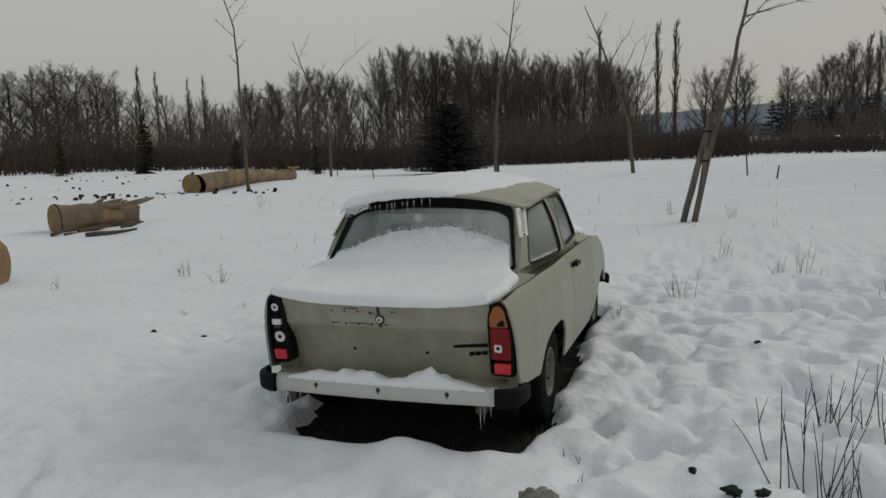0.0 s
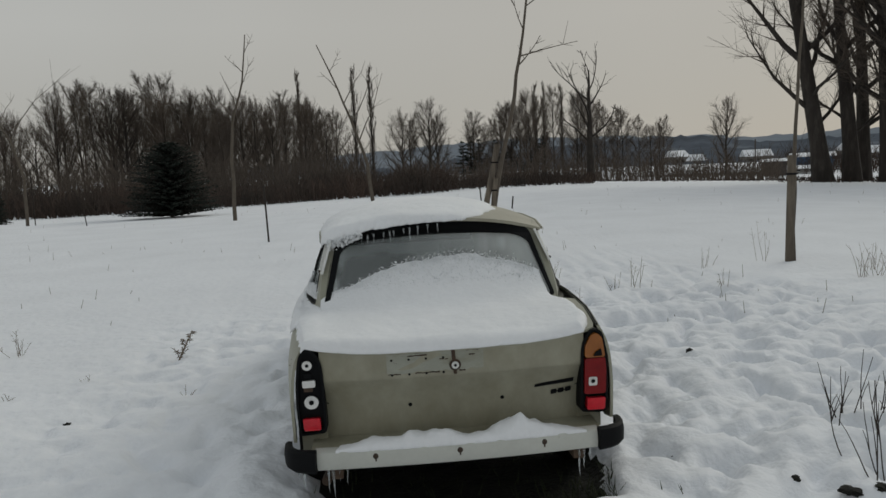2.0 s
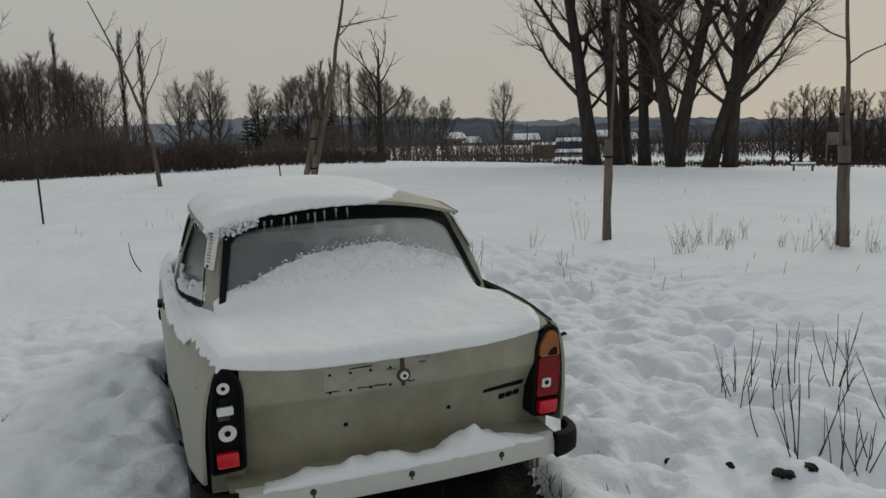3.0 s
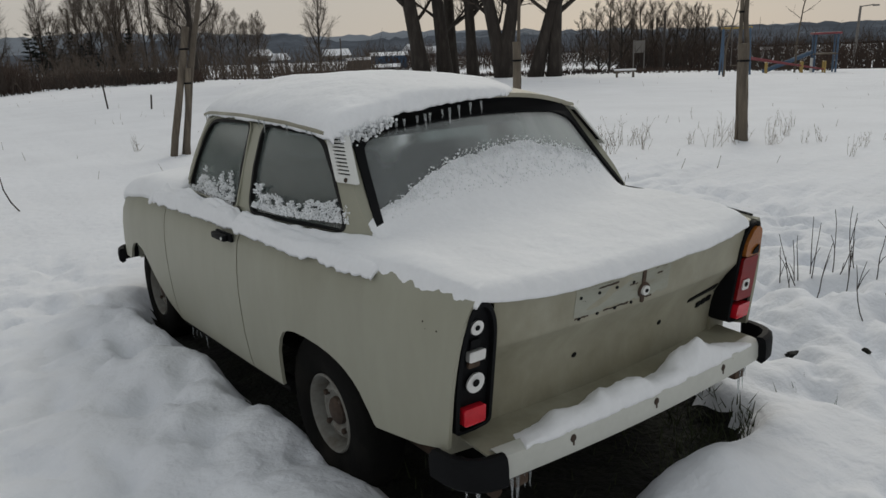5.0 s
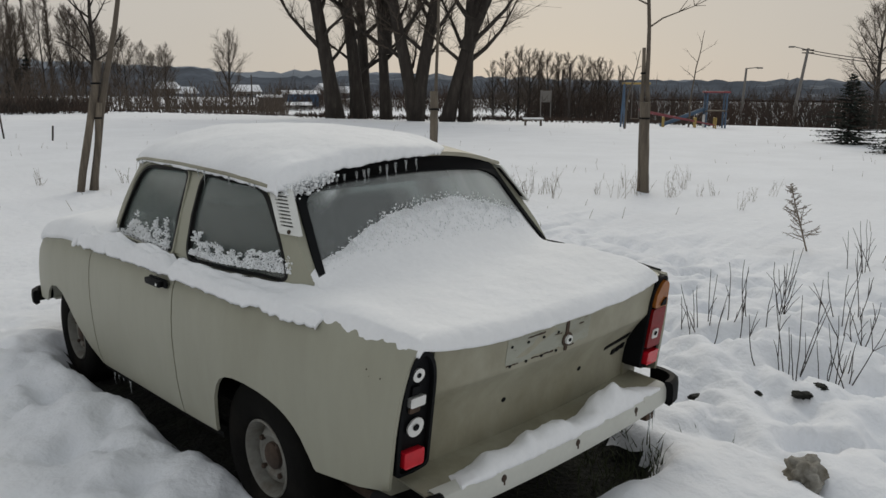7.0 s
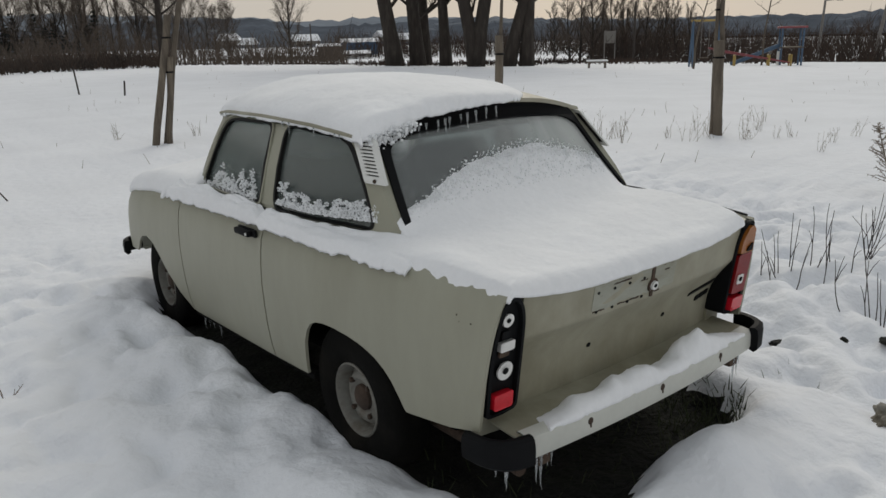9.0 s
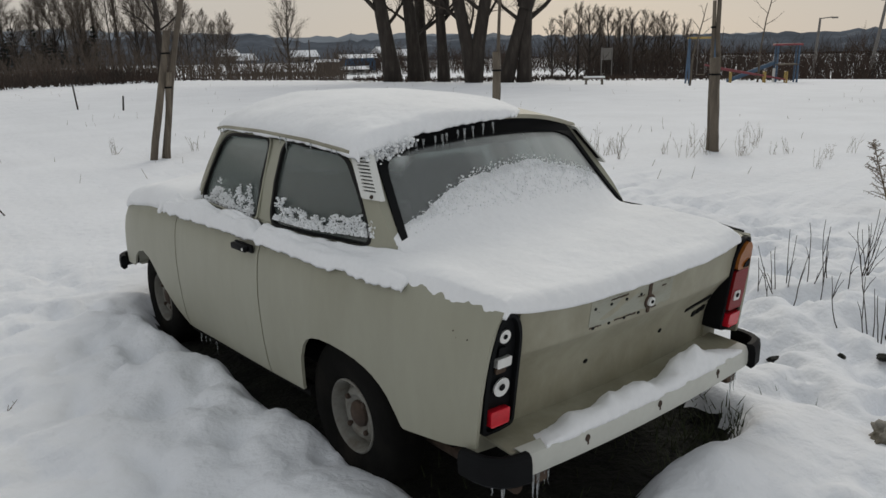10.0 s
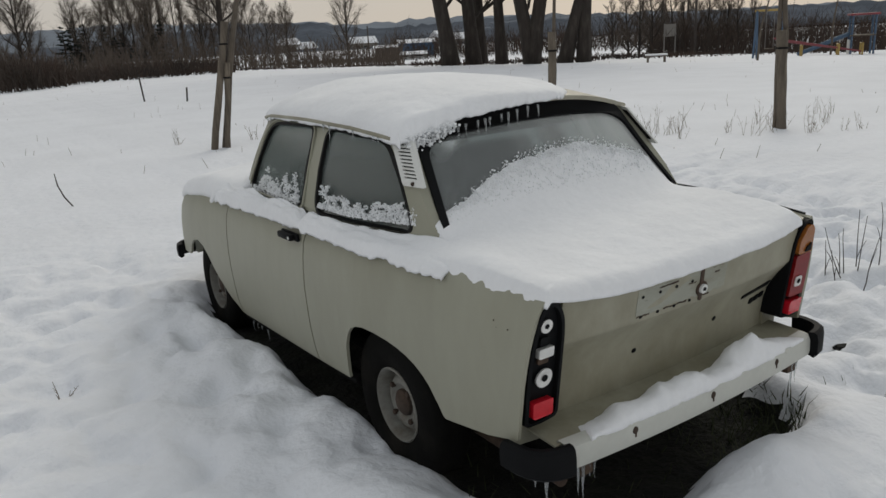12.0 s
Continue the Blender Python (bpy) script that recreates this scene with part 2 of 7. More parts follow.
# mist and painted see-through brightness on the rear pane: clear on one side, a milky film towards the other, streaked
# downwards
gn, gl = GLASS_REAR.node_tree.nodes, GLASS_REAR.node_tree.links
g_tc, g_sep, g_map, g_noise = gn.new("ShaderNodeTexCoord"), gn.new("ShaderNodeSeparateXYZ"), gn.new("ShaderNodeMapping"), gn.new("ShaderNodeTexNoise")
g_map.inputs["Scale"].default_value = (14, 2, 2)
g_noise.inputs["Scale"].default_value, g_noise.inputs["Detail"].default_value = 1.0, 5
g_add, g_rng, g_bright, g_mix = gn.new("ShaderNodeMath"), gn.new("ShaderNodeMapRange"), gn.new("ShaderNodeBsdfPrincipled"), gn.new("ShaderNodeMixShader")
g_add.operation = "MULTIPLY_ADD"
g_add.inputs[1].default_value = 0.55
g_rng.inputs[1].default_value, g_rng.inputs[2].default_value = 0.1, 0.75
g_rng.inputs[3].default_value, g_rng.inputs[4].default_value = 0.0, 0.38
g_bright.inputs["Base Color"].default_value = (0.72, 0.74, 0.73, 1)
g_bright.inputs["Roughness"].default_value = 0.35
gl.new(g_tc.outputs["Object"], g_sep.inputs[0])
gl.new(g_tc.outputs["Object"], g_map.inputs[0])
gl.new(g_map.outputs[0], g_noise.inputs["Vector"])
gl.new(g_noise.outputs["Fac"], g_add.inputs[0])
gl.new(g_sep.outputs["X"], g_add.inputs[2])
gl.new(g_add.outputs[0], g_rng.inputs[0])
gl.new(g_rng.outputs[0], g_mix.inputs[0])
gl.new(gn["Principled BSDF"].outputs[0], g_mix.inputs[1])
gl.new(g_bright.outputs[0], g_mix.inputs[2])
gl.new(g_mix.outputs[0], gn["Material Output"].inputs[0])


# ---- helpers for building ----
def thing(name, label, category, m=None, group="", kind=""):
    ob = new(name)
    ob.empty_display_size = 0.2
    if m is not None:
        ob.matrix_world = m
    return tagged(ob, label, category, group, kind)


def to_mesh(name, bm, mat, smooth=True):
    me = bpy.data.meshes.new(name)
    bm.normal_update()
    bm.to_mesh(me)
    bm.free()
    for k in (mat if isinstance(mat, (list, tuple)) else [mat]):
        me.materials.append(k)
    if smooth:
        for p in me.polygons:
            p.use_smooth = True
    return me


def part(name, bm, mat, parent, label="", smooth=True, sharp=40):
    me = bm if isinstance(bm, bpy.types.Mesh) else to_mesh(name, bm, mat, smooth)
    if smooth:
        me.set_sharp_from_angle(angle=radians(sharp))
    ob = new(name, me)
    ob.parent = parent
    return tagged(ob, label)


def solo(name, bm, mat, label, category, m=None, group="", kind="", smooth=True, sharp=60):
    """A thing that is one mesh."""
    ob = part(name, bm, mat, None, label, smooth, sharp)
    if m is not None:
        ob.matrix_world = m
    return tagged(ob, label, category, group, kind)


def raw(V, F, mat, name="mesh"):
    me = bpy.data.meshes.new(name)
    me.from_pydata(V, [], F)
    for k in (mat if isinstance(mat, (list, tuple)) else [mat]):
        me.materials.append(k)
    me.polygons.foreach_set("use_smooth", [True] * len(me.polygons))
    me.update()
    return me


def box(sx, sy, sz, at=(0, 0, 0), bevel=0.0, turn=(0, 0, 0), bm=None):
    b = bm or bmesh.new()
    made = bmesh.ops.create_cube(b, size=1.0, matrix=pose(*at, *turn) @ Matrix.Diagonal((sx, sy, sz, 1)))
    if bevel:
        es = {e for v in made["verts"] for e in v.link_edges}
        bmesh.ops.bevel(b, geom=list(es), offset=bevel, segments=2, affect="EDGES", profile=0.6)
    return b


def tube(V, F, pts, rad, n=6, cap=True):
    """Adds a tapering tube along pts to the lists V and F."""
    start = len(V)
    for i, p in enumerate(pts):
        p = Vector(p)
        d = Vector(pts[min(i + 1, len(pts) - 1)]) - Vector(pts[max(i - 1, 0)])
        if d.length < 1e-9:
            d = Vector((0, 0, 1))
        d.normalize()
        u = d.cross(Vector((0.31, 0.95, 0.11)))
        if u.length < 0.05:
            u = d.cross(Vector((1, 0, 0)))
        u.normalize()
        v = d.cross(u)
        r = rad[i] if isinstance(rad, (list, tuple)) else rad
        for k in range(n):
            a = 2 * math.pi * k / n
            V.append(tuple(p + u * (r * math.cos(a)) + v * (r * math.sin(a))))
    for i in range(len(pts) - 1):
        for k in range(n):
            a, b = start + i * n + k, start + i * n + (k + 1) % n
            F.append((a, b, b + n, a + n))
    if cap:
        F.append(tuple(start + k for k in range(n))[::-1])
        F.append(tuple(start + (len(pts) - 1) * n + k for k in range(n)))


def struts(P, Q, r0, r1, V=(), F=()):
    """Straight three-sided twigs from P to Q, all at once, after the vertices V and faces F."""
    P, Q = np.asarray(P, float), np.asarray(Q, float)
    r0, r1 = np.broadcast_to(np.asarray(r0, float), len(P))[:, None], np.broadcast_to(np.asarray(r1, float), len(P))[:, None]
    d = Q - P
    d /= np.linalg.norm(d, axis=1, keepdims=True) + 1e-9
    u = np.cross(d, np.array([0.31, 0.95, 0.11]))
    u /= np.linalg.norm(u, axis=1, keepdims=True) + 1e-9
    v = np.cross(d, u)
    ring = [math.cos(a) * u + math.sin(a) * v for a in (0, 2.0944, 4.18879)]
    pts = np.stack([P + g * r0 for g in ring] + [Q + g * r1 for g in ring], 1).reshape(-1, 3)
    o = len(V) + 6 * np.arange(len(P))[:, None]
    faces = np.concatenate([o + np.array(q) for q in ((0, 1, 4, 3), (1, 2, 5, 4), (2, 0, 3, 5))], 0)
    return list(V) + pts.tolist(), list(F) + faces.tolist()


def tube_mesh(paths, mat, n=6, name="tube"):
    V, F = [], []
    for pts, rad in paths:
        tube(V, F, pts, rad, n)
    return raw(V, F, mat, name)


def lathe(profile, n=32, axis="x", caps=True):
    """Turns (radius, along) pairs round the axis."""
    b = bmesh.new()
    rings = []
    for r, s in profile:
        ring = []
        for k in range(n):
            a = 2 * math.pi * k / n
            c, d = r * math.cos(a), r * math.sin(a)
            ring.append(b.verts.new((s, c, d) if axis == "x" else (c, s, d) if axis == "y" else (c, d, s)))
        rings.append(ring)
    for i in range(len(rings) - 1):
        for k in range(n):
            b.faces.new((rings[i][k], rings[i][(k + 1) % n], rings[i + 1][(k + 1) % n], rings[i + 1][k]))
    for ring in (rings[0], rings[-1]) if caps else ():
        b.faces.new(ring)
    bmesh.ops.recalc_face_normals(b, faces=b.faces)
    return b


def sheet(f, us, vs, thick=0.0):
    """A surface f(u, v) over the values us and vs; thick gives it depth against its normal."""
    b = bmesh.new()
    g = [[b.verts.new(f(u, v)) for v in vs] for u in us]
    for i in range(len(us) - 1):
        for j in range(len(vs) - 1):
            b.faces.new((g[i][j], g[i + 1][j], g[i + 1][j + 1], g[i][j + 1]))
    b.normal_update()
    if thick:
        bmesh.ops.solidify(b, geom=list(b.faces), thickness=thick)
    return b


def lin(a, b, n):
    return [a + (b - a) * i / (n - 1) for i in range(n)]


def interp(x, table):
    return float(np.interp(x, [a for a, _ in table], [b for _, b in table]))


def rounded(points, radius, n=5):
    """A closed outline with its corners rounded."""
    out = []
    c = len(points)
    for i in range(c):
        p, a, b = Vector(points[i]), Vector(points[i - 1]), Vector(points[(i + 1) % c])
        r = radius[i] if isinstance(radius, (list, tuple)) else radius
        ra, rb = min(r, (a - p).length * 0.48), min(r, (b - p).length * 0.48)
        s, t = p + (a - p).normalized() * ra, p + (b - p).normalized() * rb
        for k in range(n + 1):
            q = k / n
            out.append(tuple(s * (1 - q) ** 2 + p * 2 * q * (1 - q) + t * q * q))
    return out


def dense(poly, step):
    out = []
    for i, p in enumerate(poly):
        q = poly[(i + 1) % len(poly)]
        m = max(1, int(math.dist(p, q) / step))
        out += [(p[0] + (q[0] - p[0]) * k / m, p[1] + (q[1] - p[1]) * k / m) for k in range(m)]
    return out


def panel(f, outer, holes=(), w0=0.0, w1=0.02):
    """A plate with holes: outlines in (u, v), from depth w0 to w1, laid in space by f(u, v, w)."""
    from mathutils.geometry import tessellate_polygon
    loops = [outer, *holes]
    flat = [p for lp in loops for p in lp]
    tris = tessellate_polygon([[Vector((x, y, 0)) for x, y in lp] for lp in loops])
    b = bmesh.new()
    lo, hi = [b.verts.new(f(u, v, w0)) for u, v in flat], [b.verts.new(f(u, v, w1)) for u, v in flat]
    for t in tris:
        if len(set(t)) == 3:
            for vs in ([hi[i] for i in t], [lo[i] for i in reversed(t)]):
                try:
                    b.faces.new(vs)
                except ValueError:
                    pass
    k = 0
    for lp in loops:
        m = len(lp)
        for i in range(m):
            j = (i + 1) % m
            try:
                b.faces.new((lo[k + i], lo[k + j], hi[k + j], hi[k + i]))
            except ValueError:
                pass
        k += m
    bmesh.ops.recalc_face_normals(b, faces=b.faces)
    return b


# gradient noise over arrays
def _hash(ix, iy, s):
    h = (ix.astype(np.int64) * 374761393 + iy.astype(np.int64) * 668265263 + s * 1442695041) & 0x7FFFFFFF
    h = ((h ^ (h >> 13)) * 1274126177) & 0x7FFFFFFF
    return ((h ^ (h >> 16)) & 0xFFFF) / 65535.0


def pnoise(x, y, s=0):
    x, y = np.asarray(x, float), np.asarray(y, float)
    ix, iy = np.floor(x), np.floor(y)
    fx, fy = x - ix, y - iy
    u, v = fx * fx * fx * (fx * (fx * 6 - 15) + 10), fy * fy * fy * (fy * (fy * 6 - 15) + 10)

    def g(dx, dy):
        a = _hash(ix + dx, iy + dy, s) * 2 * np.pi
        return np.cos(a) * (fx - dx) + np.sin(a) * (fy - dy)
    return 1.4 * ((g(0, 0) * (1 - u) + g(1, 0) * u) * (1 - v) + (g(0, 1) * (1 - u) + g(1, 1) * u) * v)


def fbm(x, y, s=0, octaves=4):
    return sum(pnoise(x * 2 ** k, y * 2 ** k, s + 7 * k) / 2 ** k for k in range(octaves))


def sstep(a, b, x):
    t = np.clip((x - a) / (b - a), 0, 1)
    return t * t * (3 - 2 * t)


# ---- the snow field ----
def ground_z(x, y):
    x, y = np.asarray(x, float), np.asarray(y, float)
    r = np.hypot(x, y + 1)
    near = 1 - sstep(25, 60, r)
    z = 0.11 + 0.10 * sstep(9, 26, r) - 0.12 * sstep(28, 44, r) - 2.2 * sstep(48, 110, r)
    z += near * (0.030 * fbm(x / 2.6, y / 2.6, 3, 3) + 0.018 * fbm(x / 0.6, y / 0.6, 5, 3) + 0.007 * fbm(x / 0.17, y / 0.17, 6, 2) * (1 - sstep(6, 12, r)))
    z += 0.10 * fbm(x / 9, y / 9, 21, 3) * sstep(9, 20, r) * near
    # the field falls away gently, more to the east
    fall = np.interp(np.degrees(np.arctan2(x, y + 2)), [-120, -60, -43, -34, -24, -10, -3, 5, 9, 15, 23, 31, 36, 46, 60, 70, 95, 140],
                     [0, -0.3, -0.22, 0.0, 0.6, 0.58, 0.42, 0.22, 0.12, 0.08, 0.36, 0.64, 0.80, 0.88, 1.08, 1.18, 1.25, 0])
    z -= np.tan(np.radians(fall)) * np.clip(r - 12, 0, 70) * 1.26
    # low heaps along the field's edge, where the ground was cleared
    z += sstep(23, 27, r) * (1 - sstep(33, 40, r)) * sstep(0.0, -10.0, x + 8) * (0.25 * np.clip(fbm(x / 2.2, y / 2.2, 31, 3), 0, 1))
    # trodden snow on the car's right side and behind it
    tr = sstep(0.75, 1.15, x) * (1 - sstep(3.2, 6.0, x)) * sstep(-2.6, -1.2, y) * (1 - sstep(5, 10, y))
    tr = np.maximum(tr, 0.55 * (1 - sstep(0.4, 1.3, np.abs(x + 1.5))) * sstep(-1.5, -0.2, y) * (1 - sstep(3.5, 5.5, y)))
    tr = np.maximum(tr, 0.7 * (1 - sstep(0.35, 0.8, np.hypot((x - 0.4) / 1.6, (y + 0.55) / 0.6))))
    pits = fbm(x / 0.27 + 0.35 * pnoise(x / 0.3, y / 0.3, 9), y / 0.31, 11, 2)
    z += tr * (-0.16 * np.clip(pits, 0, 1) + 0.04 * np.clip(-pits, 0, 1) + 0.03 * fbm(x / 0.6, y / 0.6, 13, 2) - 0.045 * np.clip(fbm(x / 0.15, y / 0.13, 12, 2), 0, 1))
    # the bank beside the left wheels, the ridge behind the bumper, the drift under the shoots
    z += 0.075 * np.exp(-((x + 0.93) / 0.22) ** 2) * sstep(-0.1, 0.4, y) * (1 - sstep(3.0, 4.0, y)) * (1 + 0.7 * pnoise(x * 1.7, y * 2.1, 15))
    z += 0.05 * np.exp(-((y + 0.06) / 0.14) ** 2) * (1 - sstep(0.6, 1.0, np.abs(x))) * (1 + 1.3 * pnoise(x * 3.1 + 4, y, 17))
    z += 0.11 * np.exp(-((x - 2.25) / 0.65) ** 2 - ((y - 0.42) / 0.30) ** 2) + 0.06 * np.exp(-((x - 2.9) / 0.7) ** 2 - ((y - 0.1) / 0.35) ** 2)
    # the thawed hollow under the car
    wob = 0.075 * fbm(x / 0.42, y / 0.42, 19, 3)
    wob = wob + 0.07 * pnoise(x * 2.6 + 9, y * 0.5, 29) * (1 - sstep(0.25, 0.6, y))
    wide = sstep(0.95, 1.5, y)
    dx, dy = np.abs(x - 0.062 + 0.055 * wide) - 0.680 - 0.055 * wide, np.abs(y - 1.66) - 1.56
    sd = np.minimum(np.maximum(dx, dy), 0) + np.hypot(np.maximum(dx, 0), np.maximum(dy, 0)) + wob
    k = 1 - sstep(-0.10, 0.075, sd)
    z = z * (1 - k) + k * (-0.02 + 0.012 * fbm(x / 0.12, y / 0.12, 23, 2))
    return z


def gz(x, y):
    return float(ground_z(np.array([x]), np.array([y]))[0])


def axis_lines(lo, hi, step, far, grow=1.22):
    a = list(np.arange(lo, hi + 1e-6, step))
    s, p, up = step, hi, []
    while p < far:
        s = min(s * grow, max(step * 3, (p - hi) * 0.16 + step * 2))
        p += s
        up.append(p)
    s, p, dn = step, lo, []
    while p > -far:
        s = min(s * grow, max(step * 3, (lo - p) * 0.16 + step * 2))
        p -= s
        dn.append(p)
    return np.array(dn[::-1] + a + up)


gx, gy = axis_lines(-2.6, 3.6, 0.03, 3000), axis_lines(-1.6, 4.6, 0.03, 3000)
GX, GY = np.meshgrid(gx, gy, indexing="ij")
GZ = ground_z(GX, GY)
n1, n2 = GX.shape
gv = np.stack([GX, GY, GZ], -1).reshape(-1, 3)
ii = (np.arange(n1 - 1)[:, None] * n2 + np.arange(n2 - 1)[None, :]).reshape(-1)
gf = np.stack([ii, ii + n2, ii + n2 + 1, ii + 1], -1)
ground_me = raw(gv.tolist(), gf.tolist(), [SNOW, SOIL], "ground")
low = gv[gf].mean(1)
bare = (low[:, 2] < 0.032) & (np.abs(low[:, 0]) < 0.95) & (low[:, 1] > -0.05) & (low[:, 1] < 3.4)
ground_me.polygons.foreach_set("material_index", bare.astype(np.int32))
ground = new("ground", ground_me)
tagged(ground, "snow-covered field, trodden beside the car, thawed under it and darkened for shade", "snow field", kind="structure")


# ---- the car ----
CAR = pose(0, 0.2, 0.5, 0, -0.35, -0.55) @ Matrix.Translation((0, 0.63, -0.22)) @ pose(0, 0, 0, -1.75) @ Matrix.Translation((0, -0.83, -0.28))
car = thing("car", "small old two-door saloon, grey-beige, snow-covered, standing in a snowy field", "car", CAR)

HALF_W = [(0.05, 0.640), (0.15, 0.658), (0.5, 0.708), (1.0, 0.742), (2.4, 0.745), (3.0, 0.750), (3.25, 0.735), (3.4, 0.70)]
SHOULDER = [(0.05, 0.806), (0.35, 0.832), (0.7, 0.846), (1.4, 0.855), (2.2, 0.850), (2.8, 0.830), (3.1, 0.800), (3.4, 0.74)]
SILL = [(0.05, 0.46), (0.16, 0.42), (0.24, 0.385), (0.515, 0.365), (0.525, 0.372), (0.545, 0.412), (0.575, 0.455), (0.61, 0.485), (0.65, 0.509), (0.69, 0.525), (0.74, 0.539), (0.80, 0.549), (0.88, 0.556),
        (0.95, 0.556), (1.00, 0.548), (1.04, 0.530), (1.07, 0.500), (1.092, 0.455), (1.108, 0.405), (1.122, 0.345), (1.13, 0.305), (1.435, 0.285), (2.30, 0.25), (2.37, 0.25),
        (2.43, 0.285), (2.52, 0.33), (2.617, 0.395), (2.72, 0.48), (2.80, 0.53), (2.889, 0.555), (2.97, 0.54), (3.04, 0.50), (3.08, 0.455), (3.12, 0.43), (3.4, 0.42)]
TAIL = [(0.34, 0.250), (0.42, 0.243), (0.50, 0.232), (0.56, 0.212), (0.61, 0.178), (0.645, 0.148), (0.66, 0.134), (0.68, 0.130), (0.72, 0.124), (0.78, 0.112), (0.83, 0.105)]
BODY_X = [(0.25, -0.035), (0.32, -0.016), (0.45, -0.002), (0.60, 0.0), (0.70, -0.006), (0.78, -0.020), (0.83, -0.042), (0.86, -0.060)]


def tail_y(x, z):
    return interp(z, TAIL) + 0.045 * (abs(x) / 0.62) ** 2.2


def lamp_y(z):
    return 0.150 + (0.82 - z) * 0.17


def body_side(y, q, s, out=0.0):
    """The skin of the body's side: q runs from its lower edge (0) to the shoulder (1); s is -1 for the left side."""
    zb, zt = interp(y, SILL), interp(y, SHOULDER)
    z = zb + (zt - zb) * q
    x = interp(y, HALF_W) + interp(z - (zt - 0.855), BODY_X) + out
    return (s * x, y, z)


def side_panel(y0, y1, s):
    ys = sorted(set([y0, y1] + [y for y, _ in SILL if y0 < y < y1] + lin(y0, y1, max(6, int((y1 - y0) / 0.03)))))
    b = sheet(lambda y, q: body_side(y, q, s), ys, [0, 0.03, 0.1, 0.25, 0.4, 0.55, 0.68, 0.78, 0.86, 0.92, 0.96, 1.0])
    if s > 0:
        bmesh.ops.reverse_faces(b, faces=b.faces)
    b.normal_update()
    bmesh.ops.solidify(b, geom=list(b.faces), thickness=0.012)
    return b


for s in (-1, 1):
    # the rear wing follows the tail's slope at its back edge
    ys = [0.0, 0.02, 0.05, 0.09, 0.14, 0.2, 0.26, 0.32] + [y for y, _ in SILL if 0.36 < y < 1.41] + lin(0.36, 1.414, 34)
    def wing(y, q):
        if y < 0.33:
            k = y / 0.33
            z0 = interp(tail_y(0.62, 0.44) + 0.1 * k, SILL)
            z0 = 0.405 * (1 - k) + interp(0.33, SILL) * k
            z = z0 + (interp(max(y, 0.06), SHOULDER) - z0) * q
            yy = (lamp_y(z) - 0.014) * (1 - k) + 0.33 * k
            x = interp(yy, HALF_W) + interp(z - (interp(yy, SHOULDER) - 0.855), BODY_X)
            return (s * x, yy, z)
        return body_side(y, q, s)
    b = sheet(wing, sorted(set(ys)), [0, 0.03, 0.1, 0.25, 0.4, 0.55, 0.68, 0.78, 0.86, 0.92, 0.96, 1.0])
    if s > 0:
        bmesh.ops.reverse_faces(b, faces=b.faces)
    b.normal_update()
    bmesh.ops.solidify(b, geom=list(b.faces), thickness=0.012)
    part("rear_wing", b, PAINT, car)
    door = part("door", side_panel(1.424, 2.352, s), PAINT, car)
    part("front_wing", side_panel(2.362, 3.40, s), PAINT, car)
    # handle: a dark pull bar on a plate, with the lock button
    hb = box(0.022, 0.135, 0.026, (s * 0.760, 1.535, 0.795), 0.008, (0, 0, 0))
    box(0.012, 0.16, 0.032, (s * 0.742, 1.530, 0.795), 0.004, bm=hb)
    handle = part("door_handle", hb, BLACK, door, "black door handle")
    part("lock_button", lathe([(0.006, s * 0.768), (0.006, s * 0.774)], 12), LAMP_METAL, door).location = (0, 1.482, 0.795)
    # black strip along the shoulder
    pts = [(s * (interp(y, HALF_W) - 0.052), y, interp(y, SHOULDER) + 0.004) for y in lin(0.16, 2.7, 40)]
    part("shoulder_moulding", tube_mesh([(pts, 0.0045)], RUBBER, 6, "shoulder_moulding"), None, car, "thin black moulding")
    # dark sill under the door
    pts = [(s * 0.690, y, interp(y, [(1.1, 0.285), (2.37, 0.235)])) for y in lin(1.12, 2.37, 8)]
    part("sill", tube_mesh([(pts, 0.028)], DARK, 8, "sill"), None, car, "near-black sill")

# tail: the panel between the lamps, with its crease
zs = [0.345, 0.38, 0.42, 0.46, 0.50, 0.54, 0.575, 0.605, 0.63, 0.646, 0.654, 0.660, 0.668, 0.68, 0.70, 0.73, 0.76, 0.785]
def tail_skin(x, z):
    top = interp(abs(x), [(0, 0.775), (0.3, 0.777), (0.46, 0.788), (0.56, 0.815), (0.64, 0.81)])
    zz = 0.345 + (z - 0.345) * (top - 0.345) / (0.785 - 0.345)
    return (x, tail_y(x, zz), zz)
part("rear_panel", sheet(tail_skin, lin(-0.545, 0.545, 37), zs, 0.015), PAINT_DIRT_SHADE, car, "dirty beige rear panel with chipped paint")
for s in (-1, 1):
    part("tail_apron", sheet(lambda x, z: (s * x, tail_y(x, z) - 0.01, z), lin(0.535, 0.645, 6), lin(0.345, 0.445, 5), 0.015), PAINT_DIRT_SHADE, car)


def deck_z(x, y):
    e = interp(y, SHOULDER)
    w = interp(y, HALF_W) - 0.06
    mid = interp(y, [(0.1, 0.772), (0.3, 0.805), (0.66, 0.868), (0.95, 0.9)])
    k = min(1.0, abs(x) / w) ** 4
    return mid * (1 - k) + e * k


def deck(u, y):
    w = interp(y, HALF_W) - 0.062
    x = u * w
    yy = y if y > 0.2 else tail_y(x, 0.79) + (y - 0.1) * (0.2 - tail_y(x, 0.79)) / 0.1
    return (x, yy, deck_z(x, y))
part("boot_lid", sheet(deck, lin(-1, 1, 31), [0.1, 0.12, 0.15, 0.2, 0.3, 0.4, 0.5, 0.6, 0.7], 0.01), PAINT, car)


